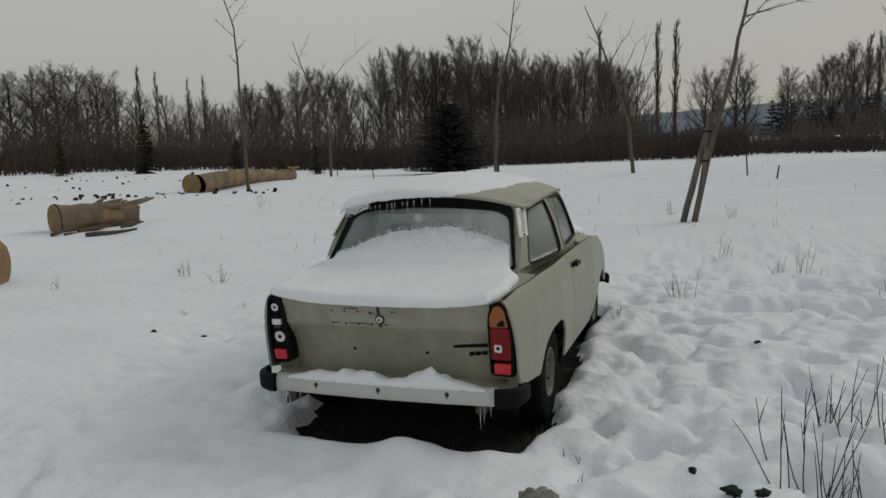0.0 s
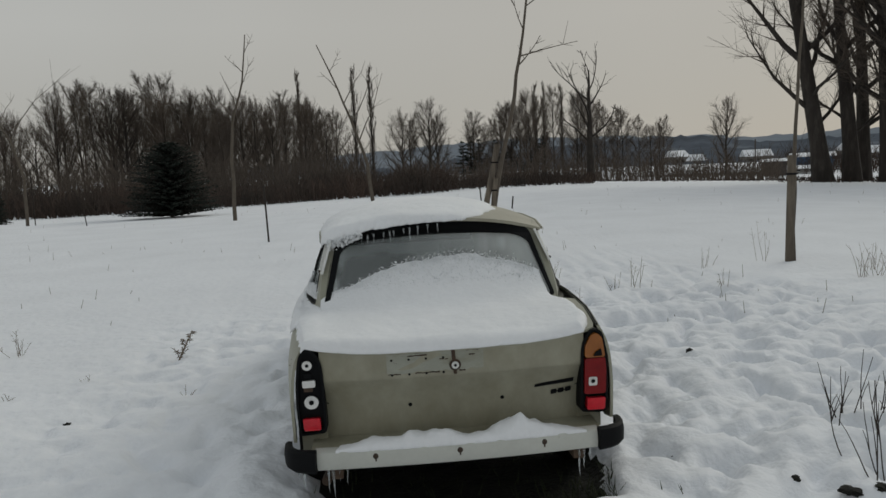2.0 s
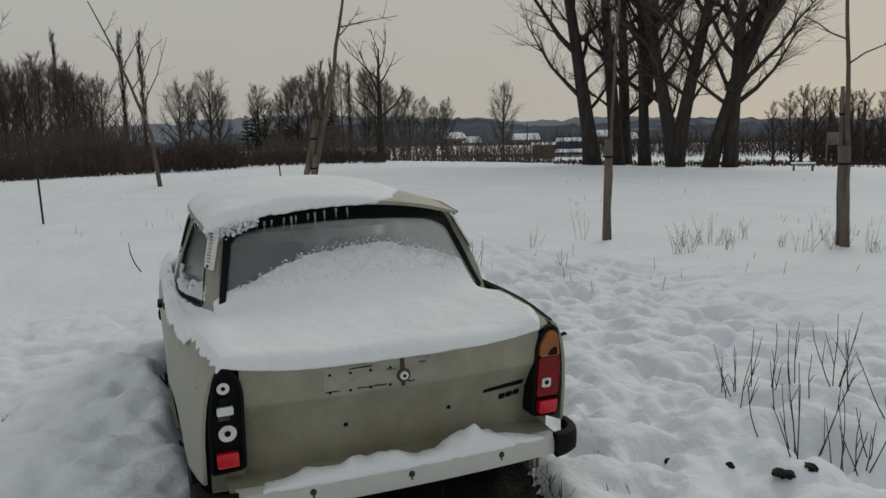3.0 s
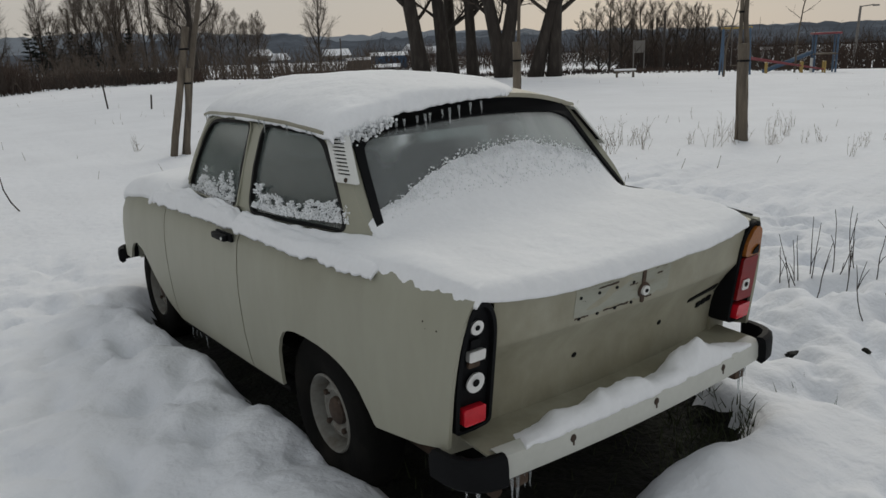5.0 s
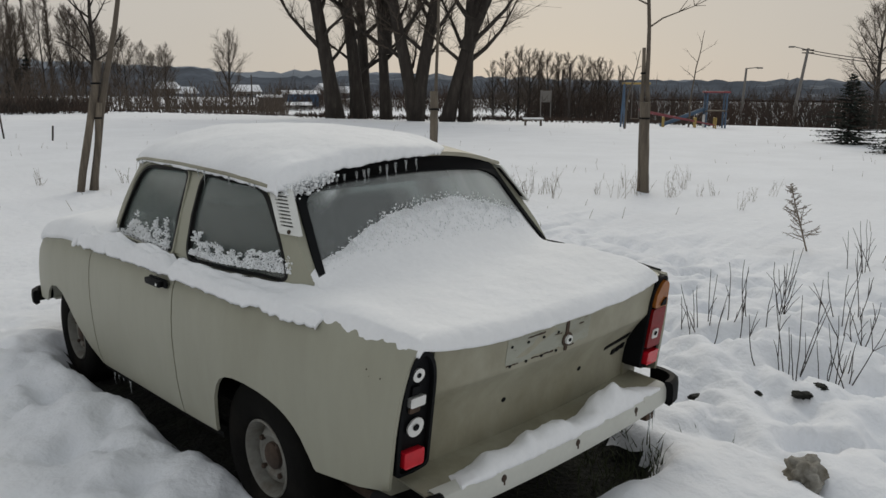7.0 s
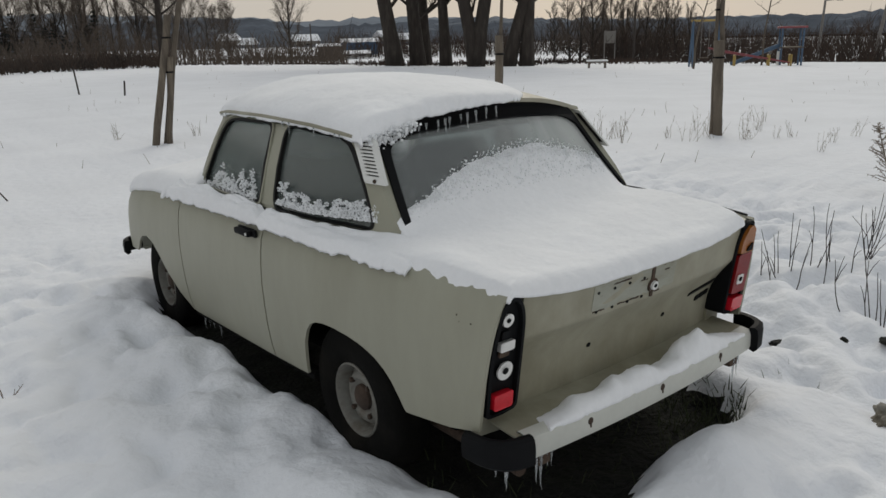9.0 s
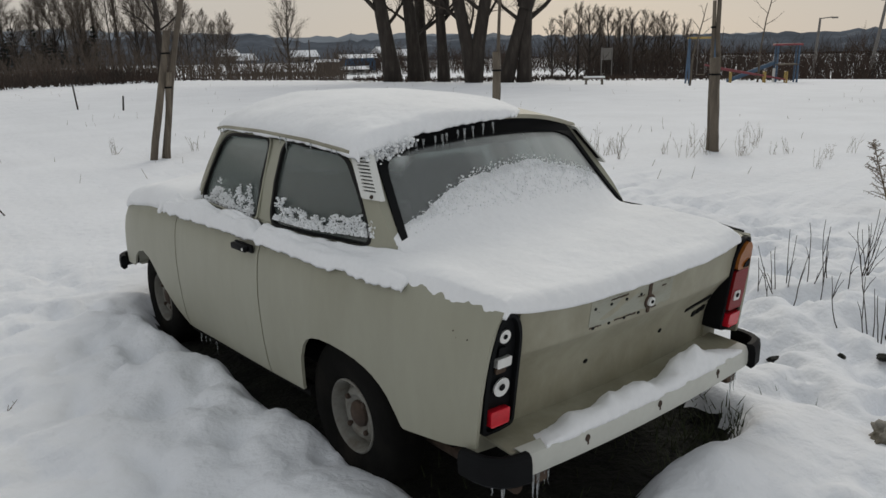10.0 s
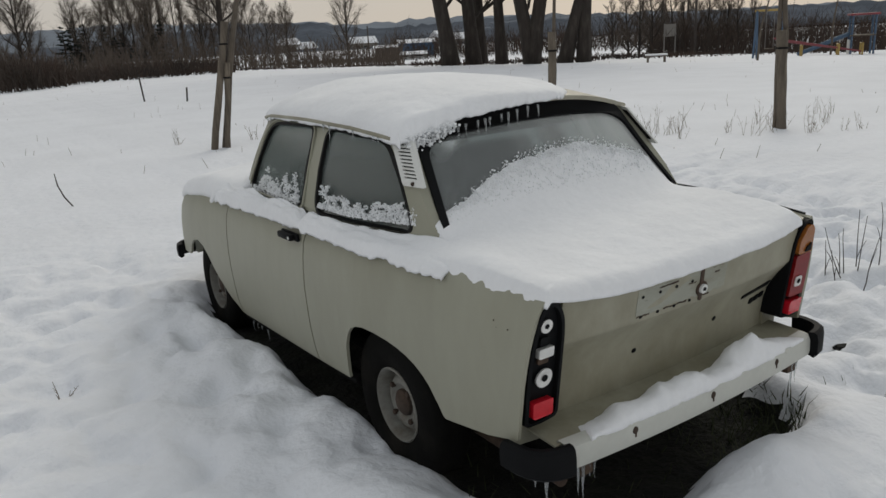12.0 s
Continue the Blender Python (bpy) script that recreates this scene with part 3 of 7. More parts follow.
def hood(u, y):
    w = interp(y, HALF_W) - 0.062
    e = interp(y, SHOULDER)
    return (u * w, y, e + interp(y, [(2.2, 0.035), (2.9, 0.05), (3.4, 0.02)]) * (1 - abs(u) ** 3))
part("bonnet", sheet(hood, lin(-1, 1, 21), lin(2.2, 3.4, 16), 0.01), PAINT, car)
part("front_panel", box(1.18, 0.06, 0.36, (0, 3.37, 0.52), 0.025), PAINT, car)

# roof: a shallow crown with a gutter edge
ROOF_EDGE = [(0.93, 1.190), (1.2, 1.222), (1.6, 1.242), (2.0, 1.245), (2.14, 1.232)]
ROOF_W = [(0.93, 0.555), (1.2, 0.578), (1.6, 0.580), (2.0, 0.562), (2.14, 0.54)]
ROOF_C = [(0.93, 0.078), (1.1, 0.093), (1.5, 0.103), (2.0, 0.098), (2.14, 0.076)]


def roof_pt(u, y, up=0.0):
    x = u * interp(y, ROOF_W)
    yy = y - 0.055 * (1 - u * u) * max(0.0, 1 - (y - 0.93) / 0.3)
    return (x, yy, interp(y, ROOF_EDGE) + interp(y, ROOF_C) * (1 - abs(u) ** 2.4) + up)
rb = sheet(roof_pt, lin(-1, 1, 33), lin(0.93, 2.14, 26), 0.016)
part("roof", rb, ROOF_PAINT, car, "beige roof skin")
for s in (-1, 1):
    # gutter shade painted on with the darker, stained beige
    pts = [(s * (interp(y, ROOF_W) + 0.008), y, interp(y, ROOF_EDGE) - 0.004) for y in lin(0.95, 2.14, 20)]
    part("rain_gutter", tube_mesh([(pts, 0.0075)], PAINT_DIRT_SHADE, 6, "rain_gutter"), None, car)

# cabin sides: a pillar frame with two window openings, leaning inwards
def cab(s):
    def f(y, z, w):
        k = (z - 0.86) / 0.36
        edge = interp(y, [(0.65, 0.562), (0.7, 0.585), (0.8, 0.612), (0.9, 0.642), (1.0, 0.666), (1.15, 0.686), (1.7, 0.688), (2.3, 0.64)])
        top = interp(y, [(0.65, 0.452), (0.8, 0.474), (0.9, 0.490), (0.97, 0.512), (1.05, 0.54), (1.15, 0.56), (1.9, 0.56), (2.3, 0.53)])
        x = edge * (1 - k) + top * k + 0.014 * math.sin(math.pi * min(1, max(0, k)))
        return (s * (x + w), y, z)
    return f


CAB = [(0.655, 0.83), (0.672, 0.872), (0.735, 0.955), (0.83, 1.070), (0.915, 1.170), (0.955, 1.208), (1.2, 1.228), (1.6, 1.246), (2.0, 1.248), (2.10, 1.232), (2.24, 0.99), (2.31, 0.86), (2.32, 0.83)]
W_REAR = rounded([(0.785, 0.888), (0.862, 1.02), (0.995, 1.172), (1.08, 1.192), (1.435, 1.205), (1.402, 0.892)], [0.05, 0.2, 0.05, 0.1, 0.05, 0.06])
W_FRONT = rounded([(1.520, 0.905), (1.545, 1.207), (1.95, 1.215), (2.05, 1.19), (2.215, 0.905)], [0.04, 0.05, 0.1, 0.06, 0.05])
def grow_outline(poly, d):
    cx, cy = sum(p[0] for p in poly) / len(poly), sum(p[1] for p in poly) / len(poly)
    out = []
    for x, y in poly:
        q = Vector((x - cx, y - cy))
        q += q.normalized() * d
        out.append((cx + q.x, cy + q.y))
    return out
for s in (-1, 1):
    f = cab(s)
    part("pillar_frame", panel(f, dense(CAB, 0.06), [dense(W_REAR, 0.08), dense(W_FRONT, 0.08)], -0.03, 0.0), PAINT, car)
    for nm, poly in (("rear_side_window", W_REAR), ("door_window", W_FRONT)):
        seal = part(nm, panel(f, dense(grow_outline(poly, 0.004), 0.08), [dense(grow_outline(poly, -0.010), 0.08)], -0.028, 0.003), RUBBER, car, "fogged side window in a black rubber seal")
        pane = part("pane", panel(f, dense(grow_outline(poly, -0.006), 0.08), (), -0.016, -0.012), GLASS, seal, "fogged glass")
        pane.visible_shadow = False
    # bright rail round the door window
    pts = [f(u, v, 0.006) for u, v in grow_outline(W_FRONT, 0.018)]
    part("window_trim", tube_mesh([(pts + pts[:1], 0.0045)], PAINT, 5, "window_trim"), None, car)
    # vent plate on the rear pillar
    def vent_f(u, v, w):
        y = 0.765 + u * 0.100 + v * 0.122
        z = 1.036 + v * 0.150 + u * 0.004
        return f(y, z, w)
    slats = [[(0.22, 0.16 + k * 0.075), (0.80, 0.16 + k * 0.075), (0.80, 0.195 + k * 0.075), (0.22, 0.195 + k * 0.075)] for k in range(10)]
    plate = part("vent_plate", panel(vent_f, rounded([(0, 0), (1, 0), (1, 1), (0, 1)], 0.06), slats, 0.002, 0.012), PLATE, car, "white pillar vent plate with slots")
    part("vent_slot", panel(vent_f, [(0.15, 0.1), (0.85, 0.1), (0.85, 0.9), (0.15, 0.9)], (), 0.0012, 0.0035), BLACK, plate, "dark vent opening")
    for v in (0.06, 0.95):
        sb = bmesh.new()
        bmesh.ops.create_uvsphere(sb, u_segments=8, v_segments=6, radius=0.0075, matrix=Matrix.Translation(vent_f(0.48, v, 0.013)))
        part("screw", sb, RUST, plate)

# rear window: glass, black seal and the hood above it
def rear_f(u, v, w):
    """u across in metres, v from the deck (0) to the roof (1)."""
    c = 1 - (u / 0.60) ** 2
    y = 0.640 + 0.300 * v - 0.05 * c + 0.03
    z = 0.862 + 0.335 * v + 0.075 * c * v * v - w * 0.25
    n = Vector((0, -0.75, 0.66))
    return (u, y + n.y * w, z + n.z * w)
R_OUT = rounded([(-0.564, 0.0), (-0.491, 0.972), (0.491, 0.972), (0.564, 0.0)], [0.03, 0.07, 0.07, 0.03], 6)
R_MID = rounded([(-0.558, 0.02), (-0.486, 0.965), (0.486, 0.965), (0.558, 0.02)], [0.06, 0.12, 0.12, 0.06], 6)
R_IN = rounded([(-0.532, 0.04), (-0.464, 0.84), (0.468, 0.84), (0.542, 0.04)], [0.07, 0.13, 0.13, 0.07], 6)
part("rear_window_frame", panel(rear_f, dense(R_OUT, 0.05), [dense(R_MID, 0.05)], -0.03, 0.004), PAINT, car)
seal = part("rear_window", panel(rear_f, dense(R_MID, 0.05), [dense(R_IN, 0.05)], -0.018, 0.014), BLACK, car, "raked rear window in a thick black rubber seal")
pane = part("pane", sheet(lambda u, v: rear_f(u * (0.545 - 0.08 * v), v, 0.0), lin(-1, 1, 21), lin(0.04, 0.848, 12), 0.004), GLASS_REAR, seal, "misted glass with light through it painted on one side")
pane.visible_shadow = False
# windscreen
def screen(u, v):
    return (u * (0.60 - 0.08 * v), 2.40 - 0.27 * v + 0.05 * (1 - u * u), 0.87 + 0.36 * v + 0.05 * (1 - u * u) * v)
pane = part("windscreen", sheet(screen, lin(-1, 1, 13), lin(0, 1, 8), 0.004), GLASS, car, "snowed-over windscreen")
pane.visible_shadow = False

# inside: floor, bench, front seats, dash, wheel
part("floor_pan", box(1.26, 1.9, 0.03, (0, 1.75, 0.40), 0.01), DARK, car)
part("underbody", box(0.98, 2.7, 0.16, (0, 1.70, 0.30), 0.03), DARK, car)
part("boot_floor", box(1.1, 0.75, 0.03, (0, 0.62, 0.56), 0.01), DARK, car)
part("parcel_shelf", box(1.1, 0.34, 0.02, (0, 0.84, 0.84), 0.006), INTERIOR, car)
part("rear_bench", box(1.08, 0.16, 0.42, (0, 1.04, 0.64), 0.06, (-14, 0, 0)), INTERIOR, car)
for s in (-1, 1):
    st = part("front_seat", box(0.46, 0.46, 0.16, (s * 0.27, 1.66, 0.55), 0.05), INTERIOR, car)
    part("seat_back", box(0.44, 0.13, 0.52, (s * 0.27, 1.44, 0.80), 0.06, (-14, 0, 0)), INTERIOR, st)
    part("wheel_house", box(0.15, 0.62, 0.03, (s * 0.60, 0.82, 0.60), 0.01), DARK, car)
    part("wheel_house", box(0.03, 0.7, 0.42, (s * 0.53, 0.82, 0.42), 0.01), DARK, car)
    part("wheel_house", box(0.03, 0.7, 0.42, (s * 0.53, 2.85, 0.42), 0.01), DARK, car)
part("dashboard", box(1.15, 0.26, 0.18, (0, 2.25, 0.80), 0.05), INTERIOR, car)
sw = lathe([(0.165, 0.0), (0.180, 0.012), (0.195, 0.0), (0.180, -0.012), (0.165, 0.0)], 28, "y")
wheel_ob = part("steering_wheel", sw, BLACK, car)
wheel_ob.matrix_basis = pose(-0.27, 2.06, 0.86, 28)
part("mirror", box(0.20, 0.03, 0.055, (0, 2.10, 1.20), 0.012), BLACK, car, "inside mirror")

# wheels
for s in (-1, 1):
    for y, st in ((0.852, 0), (2.85, 0)):
        wh = new("wheel")
        wh.parent = car
        wh.matrix_basis = pose(s * 0.632, y, 0.28, 0, 0, 0)
        o = s
        ty = lathe([(0.126, -0.050 * o), (0.145, -0.062 * o), (0.215, -0.074 * o), (0.250, -0.070 * o), (0.270, -0.058 * o), (0.279, -0.045 * o), (0.281, 0.0), (0.279, 0.045 * o),
                    (0.270, 0.058 * o), (0.262, 0.066 * o), (0.250, 0.070 * o), (0.215, 0.075 * o), (0.150, 0.072 * o), (0.134, 0.060 * o)], 48, caps=False)
        part("tyre", ty, TYRE, wh, "worn black tyre", sharp=60)
        rim = part("rim", lathe([(0.140, -0.06 * o), (0.148, 0.050 * o), (0.152, 0.066 * o), (0.146, 0.071 * o), (0.140, 0.062 * o), (0.134, 0.036 * o), (0.130, 0.010 * o), (0.120, 0.004 * o),
                                 (0.112, 0.024 * o), (0.098, 0.040 * o), (0.080, 0.042 * o), (0.072, 0.034 * o), (0.060, 0.030 * o), (0.02, 0.030 * o)], 40), RIM, wh, "dusty grey steel rim", sharp=50)
        rim.scale = (1, 0.90, 0.90)
        part("hub", lathe([(0.055, 0.028 * o), (0.052, 0.042 * o), (0.040, 0.050 * o), (0.015, 0.052 * o)], 20), RUST, rim, "rusty hub")
        for k in range(4):
            a = math.pi / 4 + k * math.pi / 2
            nb = lathe([(0.011, 0.036 * o), (0.011, 0.052 * o), (0.005, 0.055 * o)], 6)
            part("wheel_nut", nb, RUST, rim).location = (0, 0.083 * math.cos(a), 0.083 * math.sin(a))

# bumpers
def bumper(y0, sgn, z0, wide=0.0):
    bp = new("bumper")
    bp.parent = car
    tagged(bp, "pale painted steel bumper with black rubber corners")
    prof = [(0.0, 0.000), (-0.012, 0.006), (-0.016, 0.02), (-0.016, 0.06), (-0.012, 0.074), (0.0, 0.082), (0.030, 0.084), (0.034, 0.078), (0.005, 0.07), (0.003, 0.012), (0.030, 0.004), (0.03, 0.0)]
    def bar(x, k):
        dy, dz = prof[k]
        return (x, y0 + sgn * (dy + 0.028 * (abs(x) / 0.58) ** 2), z0 + dz)
    part("bar", sheet(bar, lin(-0.582 - wide, 0.582 + wide, 25), list(range(len(prof)))), BUMPER_PAINT, bp, "chipped pale grey bumper bar", sharp=30)
    for s in (-1, 1):
        path = [(0.575 + wide, y0 + sgn * 0.018), (0.620 + wide, y0 + sgn * 0.026), (0.652 + wide, y0 + sgn * 0.042), (0.672 + wide, y0 + sgn * 0.070), (0.682 + wide, y0 + sgn * 0.105), (0.686 + wide, y0 + sgn * 0.150)]
        b = bmesh.new()
        rings = []
        for i, (x, y) in enumerate(path):
            d = Vector(path[min(i + 1, 5)]) - Vector(path[max(i - 1, 0)])
            nrm = Vector((d.y, -d.x)).normalized() * (1 if sgn > 0 else -1)
            drop = 0.012 * (i / 5)
            rings.append([b.verts.new((s * (x + nrm.x * o), y + nrm.y * o, z0 + zz)) for o, zz in
                          ((0.0, 0.004 + drop), (0.020, -0.004 + drop), (0.032, 0.008 + drop), (0.034, 0.06), (0.030, 0.084), (0.018, 0.092), (0.0, 0.09))])
        for i in range(5):
            for k in range(7):
                b.faces.new((rings[i][k], rings[i][(k + 1) % 7], rings[i + 1][(k + 1) % 7], rings[i + 1][k]))
        b.faces.new(rings[0]), b.faces.new(rings[-1])
        bmesh.ops.recalc_face_normals(b, faces=b.faces)
        part("rubber_corner", b, BLACK, bp, "black rubber bumper corner", sharp=35)
        part("bracket", box(0.05, 0.12, 0.05, (s * 0.50, y0 + sgn * 0.09, z0 - 0.02), 0.008), RUST, bp, "rusty bracket")
    for x in (-0.34, 0.0, 0.348):
        sb = lathe([(0.013, 0.0), (0.012, -0.004 * sgn), (0.005, -0.008 * sgn)], 10, "y")
        part("bolt", sb, RUST, bp, "rusty bolt").location = (x, y0 - sgn * 0.012 + sgn * 0.028 * (x / 0.58) ** 2, z0 + 0.052)
        sb = box(0.006, 0.003, 0.018, (x, y0 - sgn * 0.0165 + sgn * 0.028 * (x / 0.58) ** 2, z0 + 0.040), 0.001)
        part("rust_run", sb, RUST, bp)
    return bp
bumper(0.088, 1, 0.312)
part("bumper_valance", sheet(lambda x, q: (x, 0.105 + 0.028 * (abs(x) / 0.58) ** 2 + q * (tail_y(x, 0.39) - 0.095 - 0.028 * (abs(x) / 0.58) ** 2), 0.388 + 0.012 * q), lin(-0.60, 0.60, 25), lin(0, 1, 4), 0.006), PAINT_DIRT_SHADE, car, "dirty shelf behind the bumper")
bumper(3.48, -1, 0.355, 0.055)

# tail lamps
def lamp_f(s):
    def f(u, v, w):
        x = 0.594 + u
        return (s * x, lamp_y(v) - w + 0.25 * max(0.0, u - 0.02) - 0.10 * min(0.0, u + 0.02), v)
    return f
L_OUT = rounded([(-0.060, 0.440), (0.056, 0.432), (0.060, 0.62), (0.036, 0.78), (0.008, 0.808), (-0.028, 0.802), (-0.060, 0.74)], [0.02, 0.015, 0.1, 0.06, 0.03, 0.04, 0.06])
L_IN = rounded([(-0.049, 0.450), (0.046, 0.442), (0.049, 0.62), (0.027, 0.77), (0.004, 0.795), (-0.022, 0.790), (-0.049, 0.735)], [0.02, 0.015, 0.1, 0.06, 0.03, 0.04, 0.06])
def lamp_disc(parent, s, u, v, r, w, mat=LAMP_METAL):
    f = lamp_f(s)
    ring = [(u + r * math.cos(a), v + r * math.sin(a)) for a in lin(0, 2 * math.pi, 21)[:-1]]
    d = part("bulb_socket", panel(f, ring, (), w - 0.006, w), mat, parent, "bare white bulb socket")
    hole = [(u + r * 0.36 * math.cos(a), v + r * 0.36 * math.sin(a)) for a in lin(0, 2 * math.pi, 13)[:-1]]
    part("bulb_hole", panel(f, hole, (), w, w + 0.002), BLACK, d)
for s in (-1, 1):
    f = lamp_f(s)
    lamp = part("tail_lamp", panel(f, dense(L_OUT, 0.03), [dense(L_IN, 0.03)], -0.09, 0.022), BLACK, car,
                "broken tail lamp without its lens, bare sockets showing" if s < 0 else "amber and red tail lamp with a cracked lens")
    part("backing", panel(f, dense(L_IN, 0.03), (), -0.06, 0.004), BLACK, lamp)
    if s < 0:
        lamp_disc(lamp, s, 0.002, 0.735, 0.020, 0.012)
        lamp_disc(lamp, s, -0.004, 0.575, 0.029, 0.012)
        part("bulb_socket", panel(f, rounded([(-0.026, 0.642), (0.026, 0.642), (0.026, 0.672), (-0.026, 0.672)], 0.006), (), 0.002, 0.018), LAMP_METAL, lamp, "bare white bulb socket")
        part("bulb_socket", panel(f, rounded([(-0.014, 0.622), (0.022, 0.622), (0.022, 0.640), (-0.014, 0.640)], 0.005), (), 0.002, 0.010), RUST, lamp)
        part("bulb_socket", panel(f, rounded([(-0.012, 0.676), (0.018, 0.676), (0.018, 0.702), (-0.012, 0.702)], 0.005), (), 0.002, 0.009), BLACK, lamp)
        part("red_reflector", panel(f, rounded([(-0.036, 0.455), (0.034, 0.455), (0.036, 0.508), (-0.034, 0.508)], 0.008), (), 0.0, 0.024), RED_REFLECTOR, lamp, "bright red reflector")
    else:
        part("amber_lens", panel(f, rounded([(-0.046, 0.684), (0.040, 0.684), (0.024, 0.768), (0.003, 0.790), (-0.021, 0.786), (-0.046, 0.735)], 0.012), (), 0.0, 0.034), AMBER, lamp, "amber lens")
        red = part("red_lens", panel(f, rounded([(-0.047, 0.523), (0.046, 0.52), (0.047, 0.62), (0.041, 0.680), (-0.046, 0.680)], 0.01), (), 0.0, 0.032), RED_DARK, lamp, "dark red lens")
        part("lens_hole", panel(f, rounded([(-0.014, 0.690), (0.026, 0.690), (0.020, 0.722), (-0.004, 0.708)], 0.006), (), 0.032, 0.0355), BLACK, lamp, "broken hole")
        part("bulb_socket", panel(f, rounded([(-0.030, 0.560), (0.006, 0.560), (0.006, 0.598), (-0.030, 0.598)], 0.008), (), 0.030, 0.034), LAMP_METAL, red)
        part("bulb_hole", panel(f, [(-0.012 + 0.009 * math.cos(a), 0.580 + 0.009 * math.sin(a)) for a in lin(0, 2 * math.pi, 11)[:-1]], (), 0.034, 0.036), BLACK, red)
        part("red_reflector", panel(f, rounded([(-0.036, 0.452), (0.042, 0.450), (0.044, 0.503), (-0.034, 0.505)], 0.008), (), 0.0, 0.036), RED_REFLECTOR, lamp, "bright red reflector")

# marks on the tail: lock, screw holes, torn paint, the badge
def on_tail(poly, name, mat, w=0.003, parent=car, label=""):
    return part(name, panel(lambda u, v, q: (u, tail_y(u, v) - q, v), poly, (), -0.001, w), mat, parent, label)
def disc2(x, z, r, n=12):
    return [(x + r * math.cos(a), z + r * math.sin(a)) for a in lin(0, 2 * math.pi, n + 1)[:-1]]
boot_lock = on_tail(disc2(0.003, 0.702, 0.015, 20), "boot_lock", PLATE, 0.014, label="round metal boot lock with rusty edge")
on_tail(disc2(0.003, 0.702, 0.006), "keyhole", BLACK, 0.017, boot_lock)
on_tail(disc2(0.003, 0.702, 0.024, 20), "lock_ring", RUST, 0.006, boot_lock)
on_tail(rounded([(-0.004, 0.662), (0.010, 0.662), (0.004, 0.765), (-0.012, 0.772)], 0.006), "torn_lock_slot", RUST, 0.004, boot_lock)
rng_t = random.Random(5)
ragged = [(x, 0.772 + rng_t.uniform(-0.006, 0.003)) for x in lin(-0.275, 0.12, 24)] + [(x, 0.678 + rng_t.uniform(-0.004, 0.008) + 0.02 * max(0.0, x)) for x in lin(0.12, -0.275, 24)]
on_tail(ragged, "bare_patch", BARE, 0.0008, label="patch of bare pale grey metal")
for x in (-0.186, 0.205):
    on_tail(disc2(x, 0.522, 0.0085), "screw_hole", BLACK)
for x in lin(-0.255, -0.045, 4):
    on_tail(disc2(x, 0.674, 0.005, 8), "screw_hole", BLACK)
    on_tail(disc2(x, 0.737, 0.005, 8), "screw_hole", BLACK)
for x0, x1, z in ((-0.27, -0.22, 0.676), (-0.16, -0.06, 0.677), (-0.26, -0.13, 0.763), (-0.22, -0.02, 0.768), (-0.27, -0.235, 0.722), (0.05, 0.10, 0.762), (0.06, 0.085, 0.742), (-0.19, -0.11, 0.752), (0.02, 0.045, 0.676), (-0.06, -0.025, 0.73)):
    m = 7
    up = [(x0 + (x1 - x0) * k / m, z + rng_t.uniform(0.0005, 0.0045)) for k in range(m + 1)]
    dn = [(x0 + (x1 - x0) * k / m, z - rng_t.uniform(0.0005, 0.0035)) for k in range(m, -1, -1)]
    on_tail(up + dn, "torn_paint", RUST, 0.0015)
on_tail([(0.345, 0.556), (0.515, 0.566), (0.515, 0.585), (0.385, 0.574), (0.345, 0.568)], "badge", BLACK, 0.006, label="small black badge bar")
for x0 in (0.418, 0.450, 0.482):
    on_tail(rounded([(x0, 0.514 + (x0 - 0.418) * 0.1), (x0 + 0.025, 0.517 + (x0 - 0.418) * 0.1), (x0 + 0.025, 0.537 + (x0 - 0.418) * 0.1), (x0, 0.534 + (x0 - 0.418) * 0.1)], 0.004), "badge", BLACK, 0.006, label="small black badge bar")
on_tail([(0.44, 0.523), (0.50, 0.529), (0.50, 0.533), (0.44, 0.527)], "badge", BLACK, 0.004, label="small black badge bar")
part("exhaust_pipe", tube_mesh([([(-0.52, 0.9, 0.22), (-0.54, 0.3, 0.24), (-0.55, 0.17, 0.245)], 0.02)], RUST, 10, "exhaust_pipe"), None, car, "rusty exhaust pipe")
# speckles of chipped paint on the left wing
for k in range(16):
    y, z = rng_t.uniform(0.22, 0.42), rng_t.uniform(0.68, 0.78)
    p = body_side(max(y, 0.34), (z - 0.38) / 0.45, -1, 0.0015)
    sb = bmesh.new()
    bmesh.ops.create_icosphere(sb, subdivisions=1, radius=rng_t.uniform(0.0015, 0.004), matrix=Matrix.Translation((p[0], y if y > 0.34 else p[1] - (0.34 - y), z)))
    part("paint_chip", sb, RUST, car)


